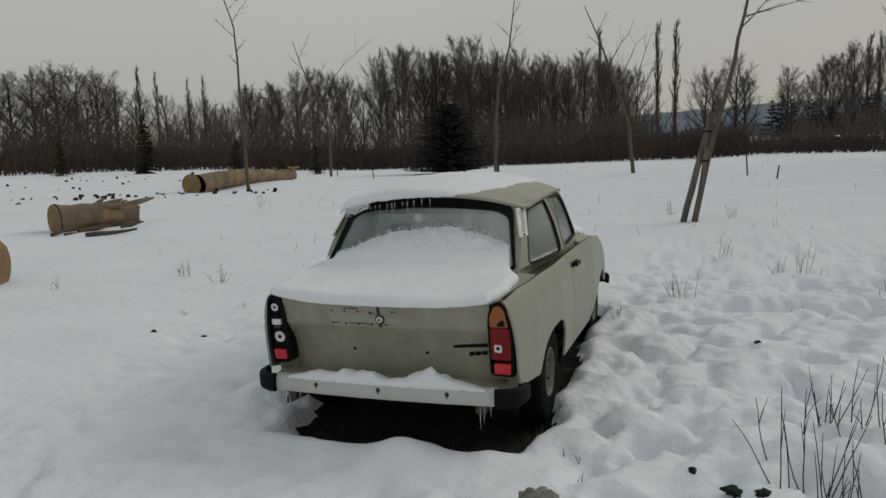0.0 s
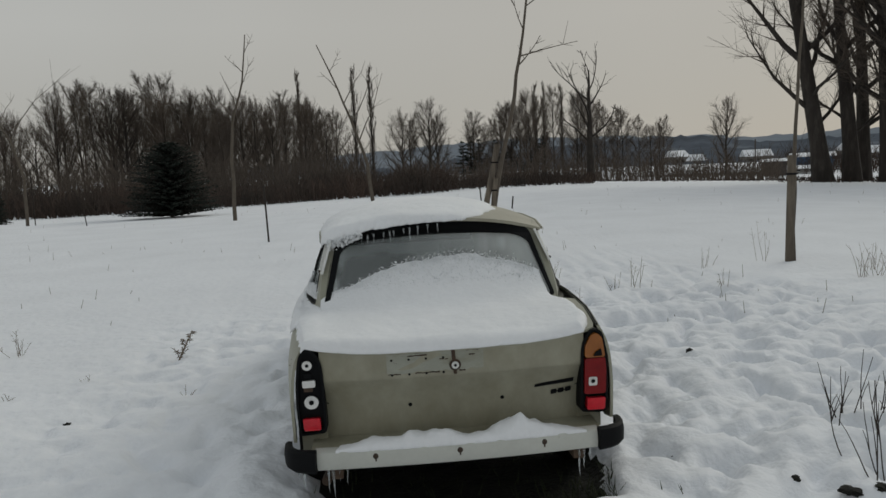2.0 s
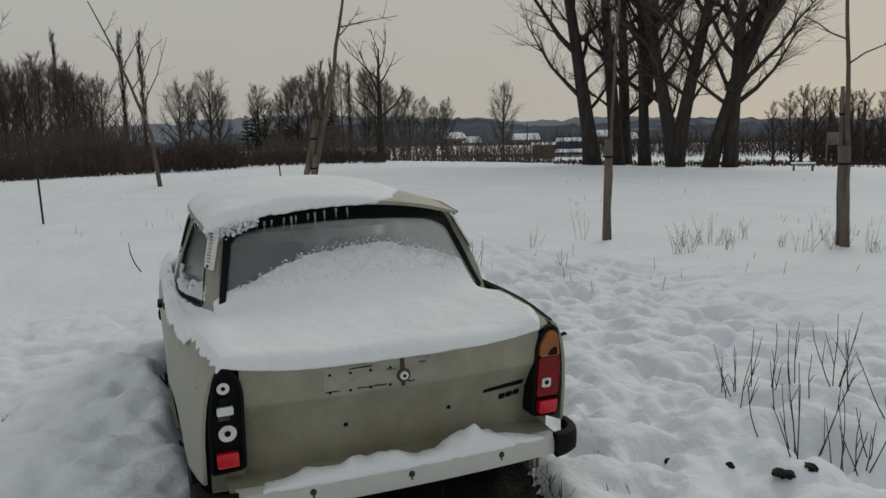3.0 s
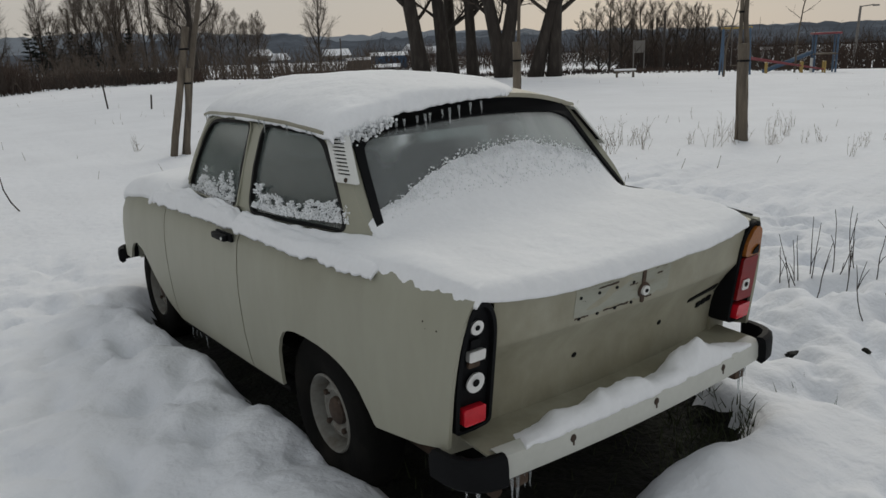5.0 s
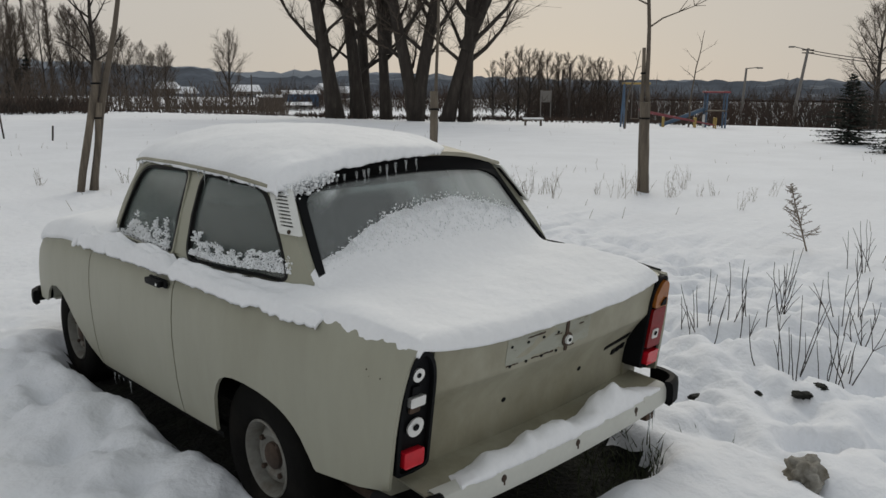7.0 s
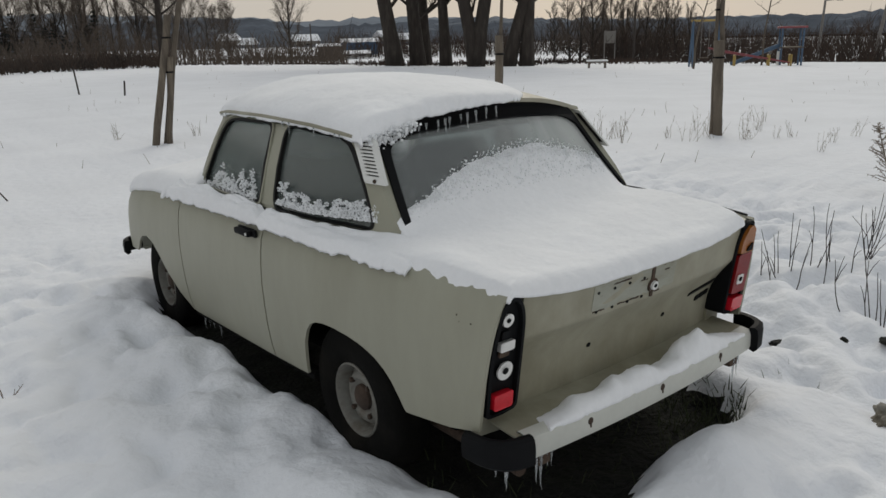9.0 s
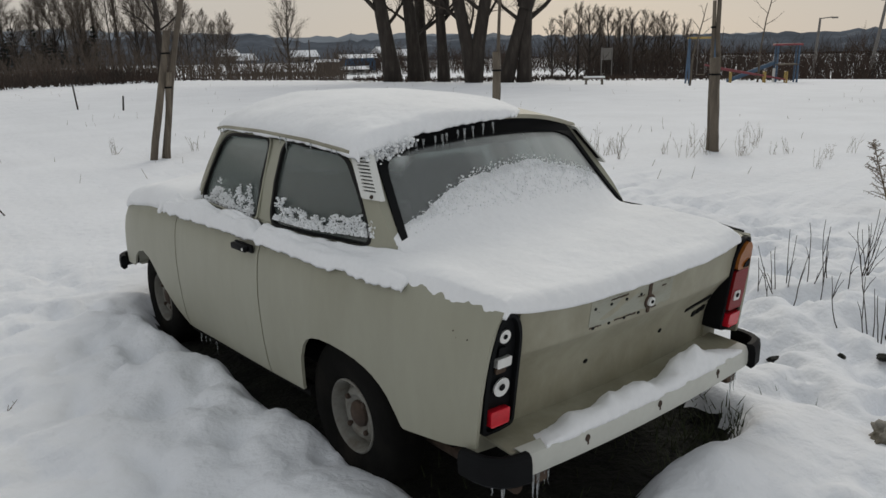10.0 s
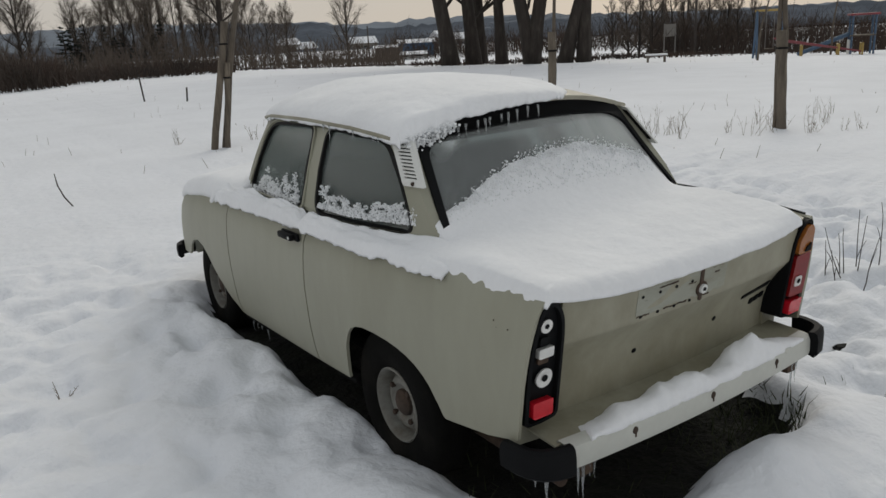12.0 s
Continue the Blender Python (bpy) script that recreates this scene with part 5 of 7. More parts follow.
TALL = [dict(seed=s, H=14, r0=0.13, bare=0.14, spread=0.27, n1=22, n2=12, n3=16, angle=52, lift=0.5, crook=0.06, twig=0.011, keep_up=0.08) for s in (1, 2, 3, 4, 5)]
ROUND = [dict(seed=s, H=9, r0=0.18, bare=0.18, spread=0.33, n1=22, n2=12, n3=14, angle=60, lift=0.45, crook=0.06, twig=0.008, keep_up=0.06) for s in (11, 12, 13)]
POPLAR = [dict(seed=s, H=16, r0=0.2, bare=0.06, spread=0.125, n1=44, n2=6, n3=6, angle=24, lift=0.8, crook=0.01, twig=0.022, shape="poplar", keep_up=0.8) for s in (21, 22)]
BUSHY = [dict(seed=s, H=6, r0=0.10, bare=0.05, spread=0.36, n1=20, n2=11, n3=14, angle=52, lift=0.5, crook=0.07, twig=0.007, keep_up=0.2, shape="cone") for s in (31, 32, 33)]
DEAD = dict(seed=42, H=12, r0=0.42, bare=0.30, spread=0.36, n1=9, n2=4, n3=2, angle=62, lift=0.35, crook=0.10, twig=0.03)


def h_at(zt, k, eye, base):
    return (zt - eye[2]) * k + eye[2] - base


rt = random.Random(77)
# the grove across the field: heights follow its outline
edge_x = [-32.4, -28.3, -23.0, -17.1, -13.2, -10.1, -7.8, -4.2, -0.2]
edge_y = [48.9, 51.3, 51.7, 53.9, 55.1, 55.7, 58.2, 58.6, 58.8]
edge_z = [5.1, 6.5, 7.1, 8.9, 9.0, 8.1, 7.7, 8.3, 7.3]
for row, (k0, n) in enumerate(((1.45, 24), (1.65, 26), (1.9, 24))):
    for i in range(n):
        q = (i + rt.uniform(0.1, 0.9)) / n * 8
        x, y, zt = (np.interp(q, range(9), t) for t in (edge_x, edge_y, edge_z))
        k = k0 * rt.uniform(0.95, 1.06)
        px, py, _ = far(x, y, 0, k, E0)
        b = put_on_ground(px, py)
        H = h_at(zt, k, E0, b) * rt.uniform(0.74, 0.94)
        v = rt.randrange(5)
        if rt.random() < 0.5:
            v = v % 3
            tree("tree", px, py, H * 0.90, ("round", v), ROUND[v], "bare grove tree with a rounded twiggy crown", group="grove across the field", width=rt.uniform(0.75, 0.95))
        else:
            tree("tree", px, py, H, ("tall", v), TALL[v], "tall bare grove tree with upright limbs", group="grove across the field", width=rt.uniform(0.85, 1.15))
for x, y, zt, k in ((-50.7, 64.1, 8.9, 1.5), (-49.3, 65.2, 8.3, 1.5), (-46.7, 67.0, 7.7, 1.5), (1.2, 71.8, 10.5, 1.4), (2.8, 71.8, 10.6, 1.4), (-3.4, 60.5, 9.0, 1.6), (-35.0, 52.0, 6.5, 1.5)):
    px, py, _ = far(x, y, 0, k, E0)
    b = put_on_ground(px, py)
    v = rt.randrange(2)
    tree("poplar", px, py, h_at(zt, k, E0, b), ("poplar", v), POPLAR[v], "slender bare poplar standing behind the field", "tree", "poplars", width=0.9)
for x, y, zt, k, w in ((-52.3, 49.3, 7.0, 1.4, 1.3), (-49.8, 51.8, 7.6, 1.4, 1.4), (-47.4, 53.9, 7.2, 1.4, 1.3), (-44.5, 55.5, 5.6, 1.4, 1.1), (-55.0, 47.5, 5.8, 1.4, 1.2), (-40, 57, 4.8, 1.4, 1.0), (-36, 54, 4.6, 1.4, 1.0), (-51.2, 50.6, 7.2, 1.5, 1.5), (-48.6, 53.0, 7.4, 1.5, 1.5), (-53.4, 48.4, 6.4, 1.5, 1.4), (-46.0, 54.8, 6.2, 1.5, 1.4), (-50.4, 51.2, 5.6, 1.35, 1.6), (-48.0, 53.4, 5.4, 1.35, 1.6), (-42, 56.4, 5.2, 1.5, 1.2),
                       (7.3, 61.6, 6.2, 1.3, 1.0), (5.6, 62, 4.8, 1.3, 1.0), (11.0, 61.1, 5.2, 1.3, 1.0), (15.6, 57.2, 5.8, 1.3, 0.9)):
    px, py, _ = far(x, y, 0, k, E0)
    b = put_on_ground(px, py)
    v = rt.randrange(3)
    tree("tree", px, py, h_at(zt, k, E0, b), ("round", v), ROUND[v], "broad bare tree with a dense round crown", group="broad trees round the field", width=w)
for x, y, zt, k, kind in ((11.9, 56.1, 5.2, 1.35, 1), (13.4, 56.0, 6.0, 1.4, 1), (15.2, 55.3, 7.0, 1.4, 2), (16.6, 55.0, 6.8, 1.35, 2), (14.6, 55.8, 7.0, 1.5, 2), (18.5, 54.4, 5.6, 1.3, 1), (21.0, 53.4, 4.8, 1.3, 1), (12.6, 55.6, 5.6, 1.3, 1),
                          (17.6, 54.4, 6.0, 1.3, 1), (19.8, 54.0, 5.0, 1.3, 1), (11.2, 56.3, 4.6, 1.25, 1), (12.2, 56.0, 5.6, 1.5, 1), (13.9, 55.7, 6.4, 1.25, 1), (16.0, 55.2, 6.6, 1.2, 1), (18.0, 54.6, 6.2, 1.5, 1), (19.2, 54.2, 5.4, 1.2, 1), (20.5, 53.6, 4.9, 1.4, 1), (22.2, 53.0, 4.2, 1.3, 1), (14.2, 55.6, 5.2, 1.15, 1), (10.2, 56.6, 4.0, 1.2, 0), (23.6, 52.6, 3.6, 1.3, 1), (26.0, 60.0, 3.4, 1.4, 0), (29.8, 66.0, 4.7, 1.4, 1), (32.5, 59.1, 5.3, 1.4, 0), (4.9, 67.3, 5.8, 1.25, 0), (8.1, 66.9, 5.2, 1.25, 0)):
    px, py, _ = far(x, y, 0, k, E2)
    b = put_on_ground(px, py)
    v = rt.randrange(2)
    nm, sp, lb = ((("round", v), ROUND[v], "bare round-crowned tree by the field's edge"), (("tall", v), TALL[v], "bare upright tree in a thicket"), (("poplar", v), POPLAR[v], "slender bare poplar in a thicket"))[kind]
    tree("tree", px, py, h_at(zt, k, E2, b), nm, sp, lb, group="trees at the field's edge")
dx, dy, _ = far(15.5, 44.8, 0, 1.15, E2)
tree("dead_tree", dx, dy, h_at(7.3, 1.15, E2, put_on_ground(dx, dy)), "dead", DEAD, "dark gnarled dead tree with broken limbs", turn=200, twigs=BARK)
for x, y, zt, k, w in ((37.3, 33.0, 3.7, 1.35, 1.2), (39.1, 30.9, 3.3, 1.35, 1.2), (40.6, 28.8, 3.0, 1.35, 1.1), (38.2, 32.0, 3.4, 1.45, 1.2), (39.9, 29.8, 3.2, 1.45, 1.2), (36.4, 34.4, 2.9, 1.4, 1.0), (41.6, 27.6, 2.6, 1.4, 1.0), (37.8, 32.4, 3.6, 1.3, 1.3), (38.7, 31.4, 3.4, 1.5, 1.4), (39.5, 30.3, 3.3, 1.3, 1.3), (40.3, 29.2, 3.1, 1.5, 1.3), (41.0, 28.3, 2.9, 1.3, 1.2), (37.0, 33.6, 3.4, 1.5, 1.2)):
    px, py, _ = far(x, y, 0, k, E6)
    v = rt.randrange(3)
    tree("tree", px, py, h_at(zt, k, E6, put_on_ground(px, py)), ("bushy", v), BUSHY[v], "many-stemmed bare tree in a thicket", group="thicket by the playground", width=w)
px, py, _ = far(36.4, 10.5, 0, 1.5, E6)
tree("tree", px, py, h_at(4.7, 1.5, E6, put_on_ground(px, py)), ("round", 1), ROUND[1], "broad bare tree beside the utility pole", width=1.2)

# the tall trees ahead: thick dark trunks, forking low
BIG = dict(H=17, r0=0.46, bare=0.14, spread=0.27, n1=19, n2=10, n3=13, angle=58, lift=0.5, crook=0.025, twig=0.012, keep_up=0.05)
for i, (x, y, r0, stems) in enumerate((
        (21.2, 31.5, 0.50, [(-2.6, 1.2, 0, 17)]),
        (24.3, 33.0, 0.42, [(-0.4, 0.2, 0, 18)]),
        (22.6, 31.4, 0.46, [(-1.0, 0.9, 0, 16)]),
        (23.3, 29.9, 0.44, [(-0.8, 0.4, 0, 17), (0.6, -0.9, 3.5, 16)]),
        (23.2, 27.4, 0.55, [(-2.6, 2.4, 0, 16), (2.2, -2.3, 0.3, 16)]),
        (24.3, 26.3, 0.40, [(3.6, -3.2, 0, 15)]),
        (25.0, 25.7, 0.48, [(0.6, -0.6, 0, 17), (3.4, -3.4, 3.6, 13)]))):
    sp = dict(BIG, seed=60 + i, r0=r0 * 0.74, stems=stems)
    x, y, _ = far(x, y, 0, 1.2, E6)
    tree("tall_tree", x, y, 20.2, ("big", i), sp, "tall thick-trunked bare tree, dark bark, forking limbs", "tree", "tall trees ahead", turn=0)


# ---- evergreens ----
def fir_data(seed, H, R, tiers, per, droop, taper=0.85):
    r = random.Random(seed)
    TV, TF, V, F = [], [], [], []
    tube(TV, TF, [(0, 0, 0), (0, 0, H * 0.5), (0, 0, H)], [H * 0.028, H * 0.018, 0.008], 7)
    for t in range(tiers):
        f = 0.06 + 0.93 * t / (tiers - 1)
        for b in range(max(3, int(per * (1 - 0.55 * f)))):
            az = r.uniform(0, 6.283)
            L = R * (1 - f) ** taper * r.uniform(0.7, 1.12) + 0.03 * H * (1 - f) + 0.02
            d = Vector((math.cos(az), math.sin(az), -droop * (1 - f) + 0.25 * f))
            base = Vector((0, 0, H * f + r.uniform(-0.02, 0.02) * H))
            tube(TV, TF, [base, base + d * L * 0.9], [0.006 * H, 0.002 * H], 3, False)
            n = int(8 + 16 * L / R)
            for k in range(n):
                s = (k + r.random()) / n
                p = base + d * (L * (0.12 + 0.88 * s))
                side = Vector((-d.y, d.x, 0)) * r.choice((-1, 1))
                q = (side * r.uniform(0.4, 1) + d * 0.7 + Vector((0, 0, r.uniform(-0.35, 0.3)))).normalized()
                ln = H * r.uniform(0.03, 0.06) * (1.15 - 0.5 * s)
                w = Vector((0, 0, 1)).cross(q).normalized() * ln * 0.24 + Vector((0, 0, r.uniform(-0.3, 0.3) * ln))
                o = len(V)
                V.extend([tuple(p), tuple(p + q * ln * 0.5 + w), tuple(p + q * ln), tuple(p + q * ln * 0.5 - w)])
                F.append((o, o + 1, o + 2, o + 3))
    return (TV, TF), (V, F)


def fir(name, x, y, H, R, seed, label, tiers=22, per=13, droop=0.25, group="", taper=0.85):
    (a, b), (c, d) = fir_data(seed, H, R, tiers, per, droop, taper)
    if x < 0:
        x, y = north(x, y)
    t = thing(name, label, "tree", pose(x, y, put_on_ground(x, y)), group)
    part("trunk", raw(a, b, BARK, "trunk"), None, t)
    part("needles", raw(c, d, NEEDLES, "needles"), None, t, smooth=False)
    return t


fir("pine", -7.5, 28.6, 3.0, 1.95, 1, "dense dark green pine standing on snow", 34, 34, -0.05, "", 0.42)
for i, (x, y, H, R) in enumerate(((-26.0, 26.1, 1.75, 0.55), (-21.9, 27.0, 2.65, 0.62), (-18.5, 29.3, 1.65, 0.6), (-15.1, 31.1, 1.45, 0.40))):
    fir("fir", x, y, H, R, 10 + i, "small dark fir at the field's edge", 18, 14, 0.2, "small firs")
for i, (x, y, H, R) in enumerate(((21.0, 6.4, 1.95, 1.0), (18.5, 4.0, 2.2, 1.15))):
    fir("fir", x, y, H, R, 20 + i, "broad dark green fir dusted with snow", 20, 16, 0.1, "firs by the playground")
for i in range(11):
    q = i / 10
    px, py, _ = far(9.6 + 6.5 * q, 58.6 - 1.0 * q, 0, 1.25, E0)
    fir("fir", px, py, rt.uniform(3.4, 5.4), 1.9, 40 + i, "dark evergreen in a hedge-like row", 14, 12, 0.2, "dark evergreens behind the field")


# ---- undergrowth at the field's edge ----
def brushwood(name, az0, az1, d0, d1, h0, h1, count, seed, label, mat, w=0.07, eye=(0, -2)):
    r = np.random.RandomState(seed)
    a, d = np.radians(r.uniform(az0, az1, count)), r.uniform(d0, d1, count)
    x, y = eye[0] + d * np.sin(a), eye[1] + d * np.cos(a)
    h = (h0 + (h1 - h0) * np.clip(0.5 + 0.7 * fbm(x / 6, y / 6, seed, 2), 0, 1)) * r.uniform(0.45, 1.15, count)
    P = np.stack([x, y, ground_z(x, y) - 0.1], 1)
    lean = np.stack([r.normal(0, 0.22, count), r.normal(0, 0.22, count), np.ones(count)], 1)
    lean /= np.linalg.norm(lean, axis=1, keepdims=True)
    H = h[:, None]
    M = P + lean * H * 0.55
    T = P + lean * H + np.stack([r.normal(0, 0.1, count), r.normal(0, 0.1, count), np.zeros(count)], 1) * H
    V, F = struts(P, M, w * 0.5, w * 0.35)
    V, F = struts(M, T, w * 0.35, w * 0.12, V, F)
    for j in range(3):
        Q = P + lean * H * r.uniform(0.15, 0.8, (count, 1))
        e = lean + np.stack([r.normal(0, 0.6, count), r.normal(0, 0.6, count), r.uniform(-0.2, 0.4, count)], 1)
        e /= np.linalg.norm(e, axis=1, keepdims=True)
        V, F = struts(Q, Q + e * H * r.uniform(0.25, 0.5, (count, 1)), w * 0.35, w * 0.12, V, F)
    ob = part(name, raw(V, F, mat, name), None, None)
    return tagged(ob, label, "undergrowth", kind="stuff")


brushwood("brushwood", -58, -28, 44, 60, 0.9, 1.9, 3600, 1, "brown leafless brushwood before the grove", BRUSH)
brushwood("brushwood", -30, 6, 44, 60, 1.0, 2.0, 4600, 2, "reddish-brown leafless brushwood before the grove", BRUSH)
brushwood("brushwood", 4, 17, 46, 60, 0.5, 1.0, 1500, 3, "low brown brushwood along the field's edge", BRUSH)
brushwood("brushwood", 16, 34, 50, 60, 0.1, 0.35, 900, 9, "sparse low brown weeds along the field's edge", BRUSH, 0.05)
brushwood("brushwood", 30, 62, 46, 58, 0.2, 0.5, 1800, 4, "low tangled brushwood behind the tall trees", BRUSH)
brushwood("brushwood", 48, 100, 60, 84, 1.4, 3.0, 4200, 5, "dark brushwood beyond the playground", BRUSH, 0.07)
brushwood("saplings", -52, 0, 60, 80, 3.0, 5.5, 2600, 6, "thin bare saplings filling the grove", TWIG, 0.08)
brushwood("saplings", 2, 30, 60, 80, 1.8, 3.4, 1300, 7, "thin bare saplings behind the field", TWIG, 0.07)
brushwood("far_woods", 30, 105, 150, 200, 1.8, 7.4, 6000, 8, "far bare woods behind the playground", BRUSH, 0.11)


# ---- hills ----
def ridge(name, d, prof, mat, label, jag, seed):
    az = lin(prof[0][0], prof[-1][0], 240)
    V, F = [], []
    for i, a in enumerate(az):
        h = interp(a, prof) + jag * float(fbm(np.array([a * 1.3]), np.array([0.3]), seed, 4)[0])
        s, c = math.sin(radians(a)), math.cos(radians(a))
        V += [(d * 0.75 * s, d * 0.75 * c, -3.0), (d * 0.9 * s, d * 0.9 * c, -3 + (h + 3) * 0.6), (d * s, d * c, h), (d * 1.2 * s, d * 1.2 * c, -3.0)]
        if i:
            o = (i - 1) * 4
            F += [(o + k, o + 4 + k, o + 5 + k, o + 1 + k) for k in range(3)]
    me = raw(V, F, mat, name)
    return tagged(new(name, me), label, "hill", kind="structure")


ridge("far_hill", 900, [(-10, 10), (5, 26), (12, 30), (20, 26), (28, 18), (36, 20), (44, 14), (60, 9), (80, 8), (110, 8)], HILL_FAR_HAZED, "far hills under the grey sky, painted pale blue for haze", 3, 5)
ridge("near_hill", 430, [(-5, -2), (8, 6), (14, 9), (20, 12), (25, 11), (30, 6), (34, 7), (42, 9), (50, 5), (60, 5.5), (75, 6), (90, 6), (110, 6)], HILL_HAZED, "dark wooded hillside with snowy patches, tinted blue for haze", 1.6, 9)


# ---- buildings far off ----
def hall(name, x, y, w, dpt, h, rz, wall, label, base=-2.4, roof=0.25, windows=0):
    t = thing(name, label, "building", pose(x, y, base, 0, 0, rz))
    part("wall", box(w, dpt, h, (0, 0, h / 2), 0.03), wall, t, smooth=False)
    b = bmesh.new()
    pts = [(-w / 2 - 0.3, -dpt / 2 - 0.3, h), (w / 2 + 0.3, -dpt / 2 - 0.3, h), (w / 2 + 0.3, dpt / 2 + 0.3, h), (-w / 2 - 0.3, dpt / 2 + 0.3, h), (-w / 2 - 0.3, 0, h + roof * dpt), (w / 2 + 0.3, 0, h + roof * dpt)]
    v = [b.verts.new(p) for p in pts]
    for q in ((0, 1, 5, 4), (2, 3, 4, 5), (0, 4, 3), (1, 2, 5), (3, 2, 1, 0)):
        b.faces.new([v[k] for k in q])
    part("roof", b, SNOW, t, "snow-covered roof", smooth=False)
    for k in range(windows):
        wx = -w / 2 + w * (k + 0.5) / windows
        win = part("window", box(w / windows * 0.5, 0.06, h * 0.4, (wx, -dpt / 2 - 0.02, h * 0.55), 0.01), BLACK, t)
        part("frame", box(w / windows * 0.5 + 0.15, 0.04, 0.1, (wx, -dpt / 2 - 0.03, h * 0.33), 0.01), WHITE_PAINT, win)
    return t


K = 1.6
for nm, x, y, w, dpt, zt, rz, wall, lb, nwin in (("blue_hall", 57.4, 91.4, 8.2, 7, 1.0, -32, BLUE, "blue sheet-metal hall with snow on its roof", 0),
                                                ("shed", 43.6, 76.4, 4.0, 4, 0.6, -30, WALL_DARK, "dark wooden shed among bare trees", 0),
                                                ("long_building", 39.5, 84.5, 26, 6, -0.35, -25, WALL_PALE, "long low pale building with snowy roof", 9),
                                                ("low_building", 49.5, 82, 9, 5, -0.4, -32, WALL_PALE, "low pale outbuilding with snow on the roof", 3)):
    px, py, pz = far(x, y, zt, K, E6)
    hall(nm, px, py, w, dpt, pz + 2.9 - 0.12 * dpt, rz, wall, lb, -2.9, 0.12, nwin)
rh = random.Random(4)
for i in range(6):
    a, d = radians(rh.uniform(20, 38)), rh.uniform(330, 380)
    hall("house", d * math.sin(a), d * math.cos(a), rh.uniform(7, 11), 8, rh.uniform(3, 4.5), rh.uniform(-60, 30), WALL_PALE, "small far house with a snowy roof", rh.uniform(-5.5, -3.5), 0.35, 3)
mast = thing("chimney", "thin dark chimney mast by the shed", "mast", pose(*far(42.0, 77.5, 0, K, E6)[:2], -2.9))
part("mast", tube_mesh([([(0, 0, 0), (0, 0, 6.5)], 0.12)], WALL_DARK, 8, "mast"), None, mast)


# ---- young trees with their posts ----
def young(name, x, y, path, r0, branches, label, posts=(), seed=0):
    z = put_on_ground(x, y)
    t = thing(name, label, "tree", pose(x, y, z), "young planted trees")
    r = random.Random(seed)
    n = len(path)
    fine = []
    for i in range(n - 1):
        a, b = Vector(path[i]), Vector(path[i + 1])
        fine += [a.lerp(b, k / 3) + Vector((r.gauss(0, 0.012), r.gauss(0, 0.012), 0)) for k in range(3)]
    fine.append(Vector(path[-1]))
    rad = [max(0.007, r0 * (1 - 0.85 * i / len(fine))) for i in range(len(fine))]
    part("trunk", tube_mesh([(fine, rad)], YOUNG_BARK, 8, "trunk"), None, t)
    for f, d, L in branches:
        V, F = [], []
        q = f * (len(fine) - 1)
        a = min(int(q), len(fine) - 2)
        p = fine[a].lerp(fine[a + 1], q - a)
        d = Vector(d).normalized()
        pts = [p]
        for k in range(4):
            p = p + (d + Vector((r.gauss(0, 0.12), r.gauss(0, 0.12), r.gauss(0.05, 0.1)))).normalized() * L / 4
            pts.append(p)
        tube(V, F, pts, [max(0.005, rad[a] * 0.5 * (1 - k / 5)) for k in range(5)], 5, False)
        for j in range(5):
            s = r.uniform(0.3, 1)
            b = pts[min(3, int(s * 4))]
            e = b + (d + Vector((r.gauss(0, 0.6), r.gauss(0, 0.6), r.gauss(0.25, 0.4)))).normalized() * L * r.uniform(0.15, 0.4)
            tube(V, F, [b, e], [0.006, 0.003], 3, False)
        part("branch", raw(V, F, YOUNG_BARK, "branch"), None, t)
    for (bx, by, tx, ty, tz, pr) in posts:
        p = thing("support_post", "weathered wooden support post beside a young tree", "post", pose(bx, by, gz(bx, by) - 0.05), "support posts")
        m = [Vector((0, 0, 0)).lerp(Vector((tx - bx, ty - by, tz)), k / 6) + Vector((r.gauss(0, 0.006), r.gauss(0, 0.006), 0)) for k in range(7)]
        part("post", tube_mesh([(m, [pr * r.uniform(0.93, 1.06) for _ in m])], WOOD, 9, "post"), None, p)
        if tz > 1.2:
            part("tie", tube_mesh([([m[5] + Vector((pr * 1.15 * math.cos(a), pr * 1.15 * math.sin(a), 0)) for a in lin(0, 6.283, 13)], 0.012)], BLACK, 5, "tie"), None, p)
    return t


young("young_tree", 1.57, 9.37, [(0, 0, 0), (0.326, 0, 1.538), (0.561, 0, 2.533), (0.742, 0.05, 3.528), (0.923, 0.05, 5.065)], 0.05,
      [(0.66, (1, 0.1, 0.15), 1.05), (0.62, (0.7, 0.3, 0.8), 0.7), (0.76, (-0.3, 0.2, 0.9), 0.8), (0.82, (0.9, 0.2, 0.7), 0.8), (0.9, (-0.4, -0.3, 0.8), 0.6)],
      "slender bare young tree leaning between two posts", [(1.42, 9.35, 1.82, 9.40, 1.764, 0.05), (1.60, 9.31, 1.77, 9.35, 1.221, 0.041)], 1)
young("young_tree", 5.11, 6.34, [(0, 0, 0), (0.03, 0, 1.4), (0.10, 0, 2.6), (0.16, 0.02, 4.2), (0.2, 0, 5.4)], 0.030,
      [(0.6, (0.7, -0.6, 0.6), 0.8), (0.68, (-0.7, 0.5, 0.7), 0.7), (0.78, (0.6, -0.5, 0.9), 0.8)], "thin bare young tree tied to a post", [(5.06, 6.32, 5.11, 6.33, 1.42, 0.055)], 2)
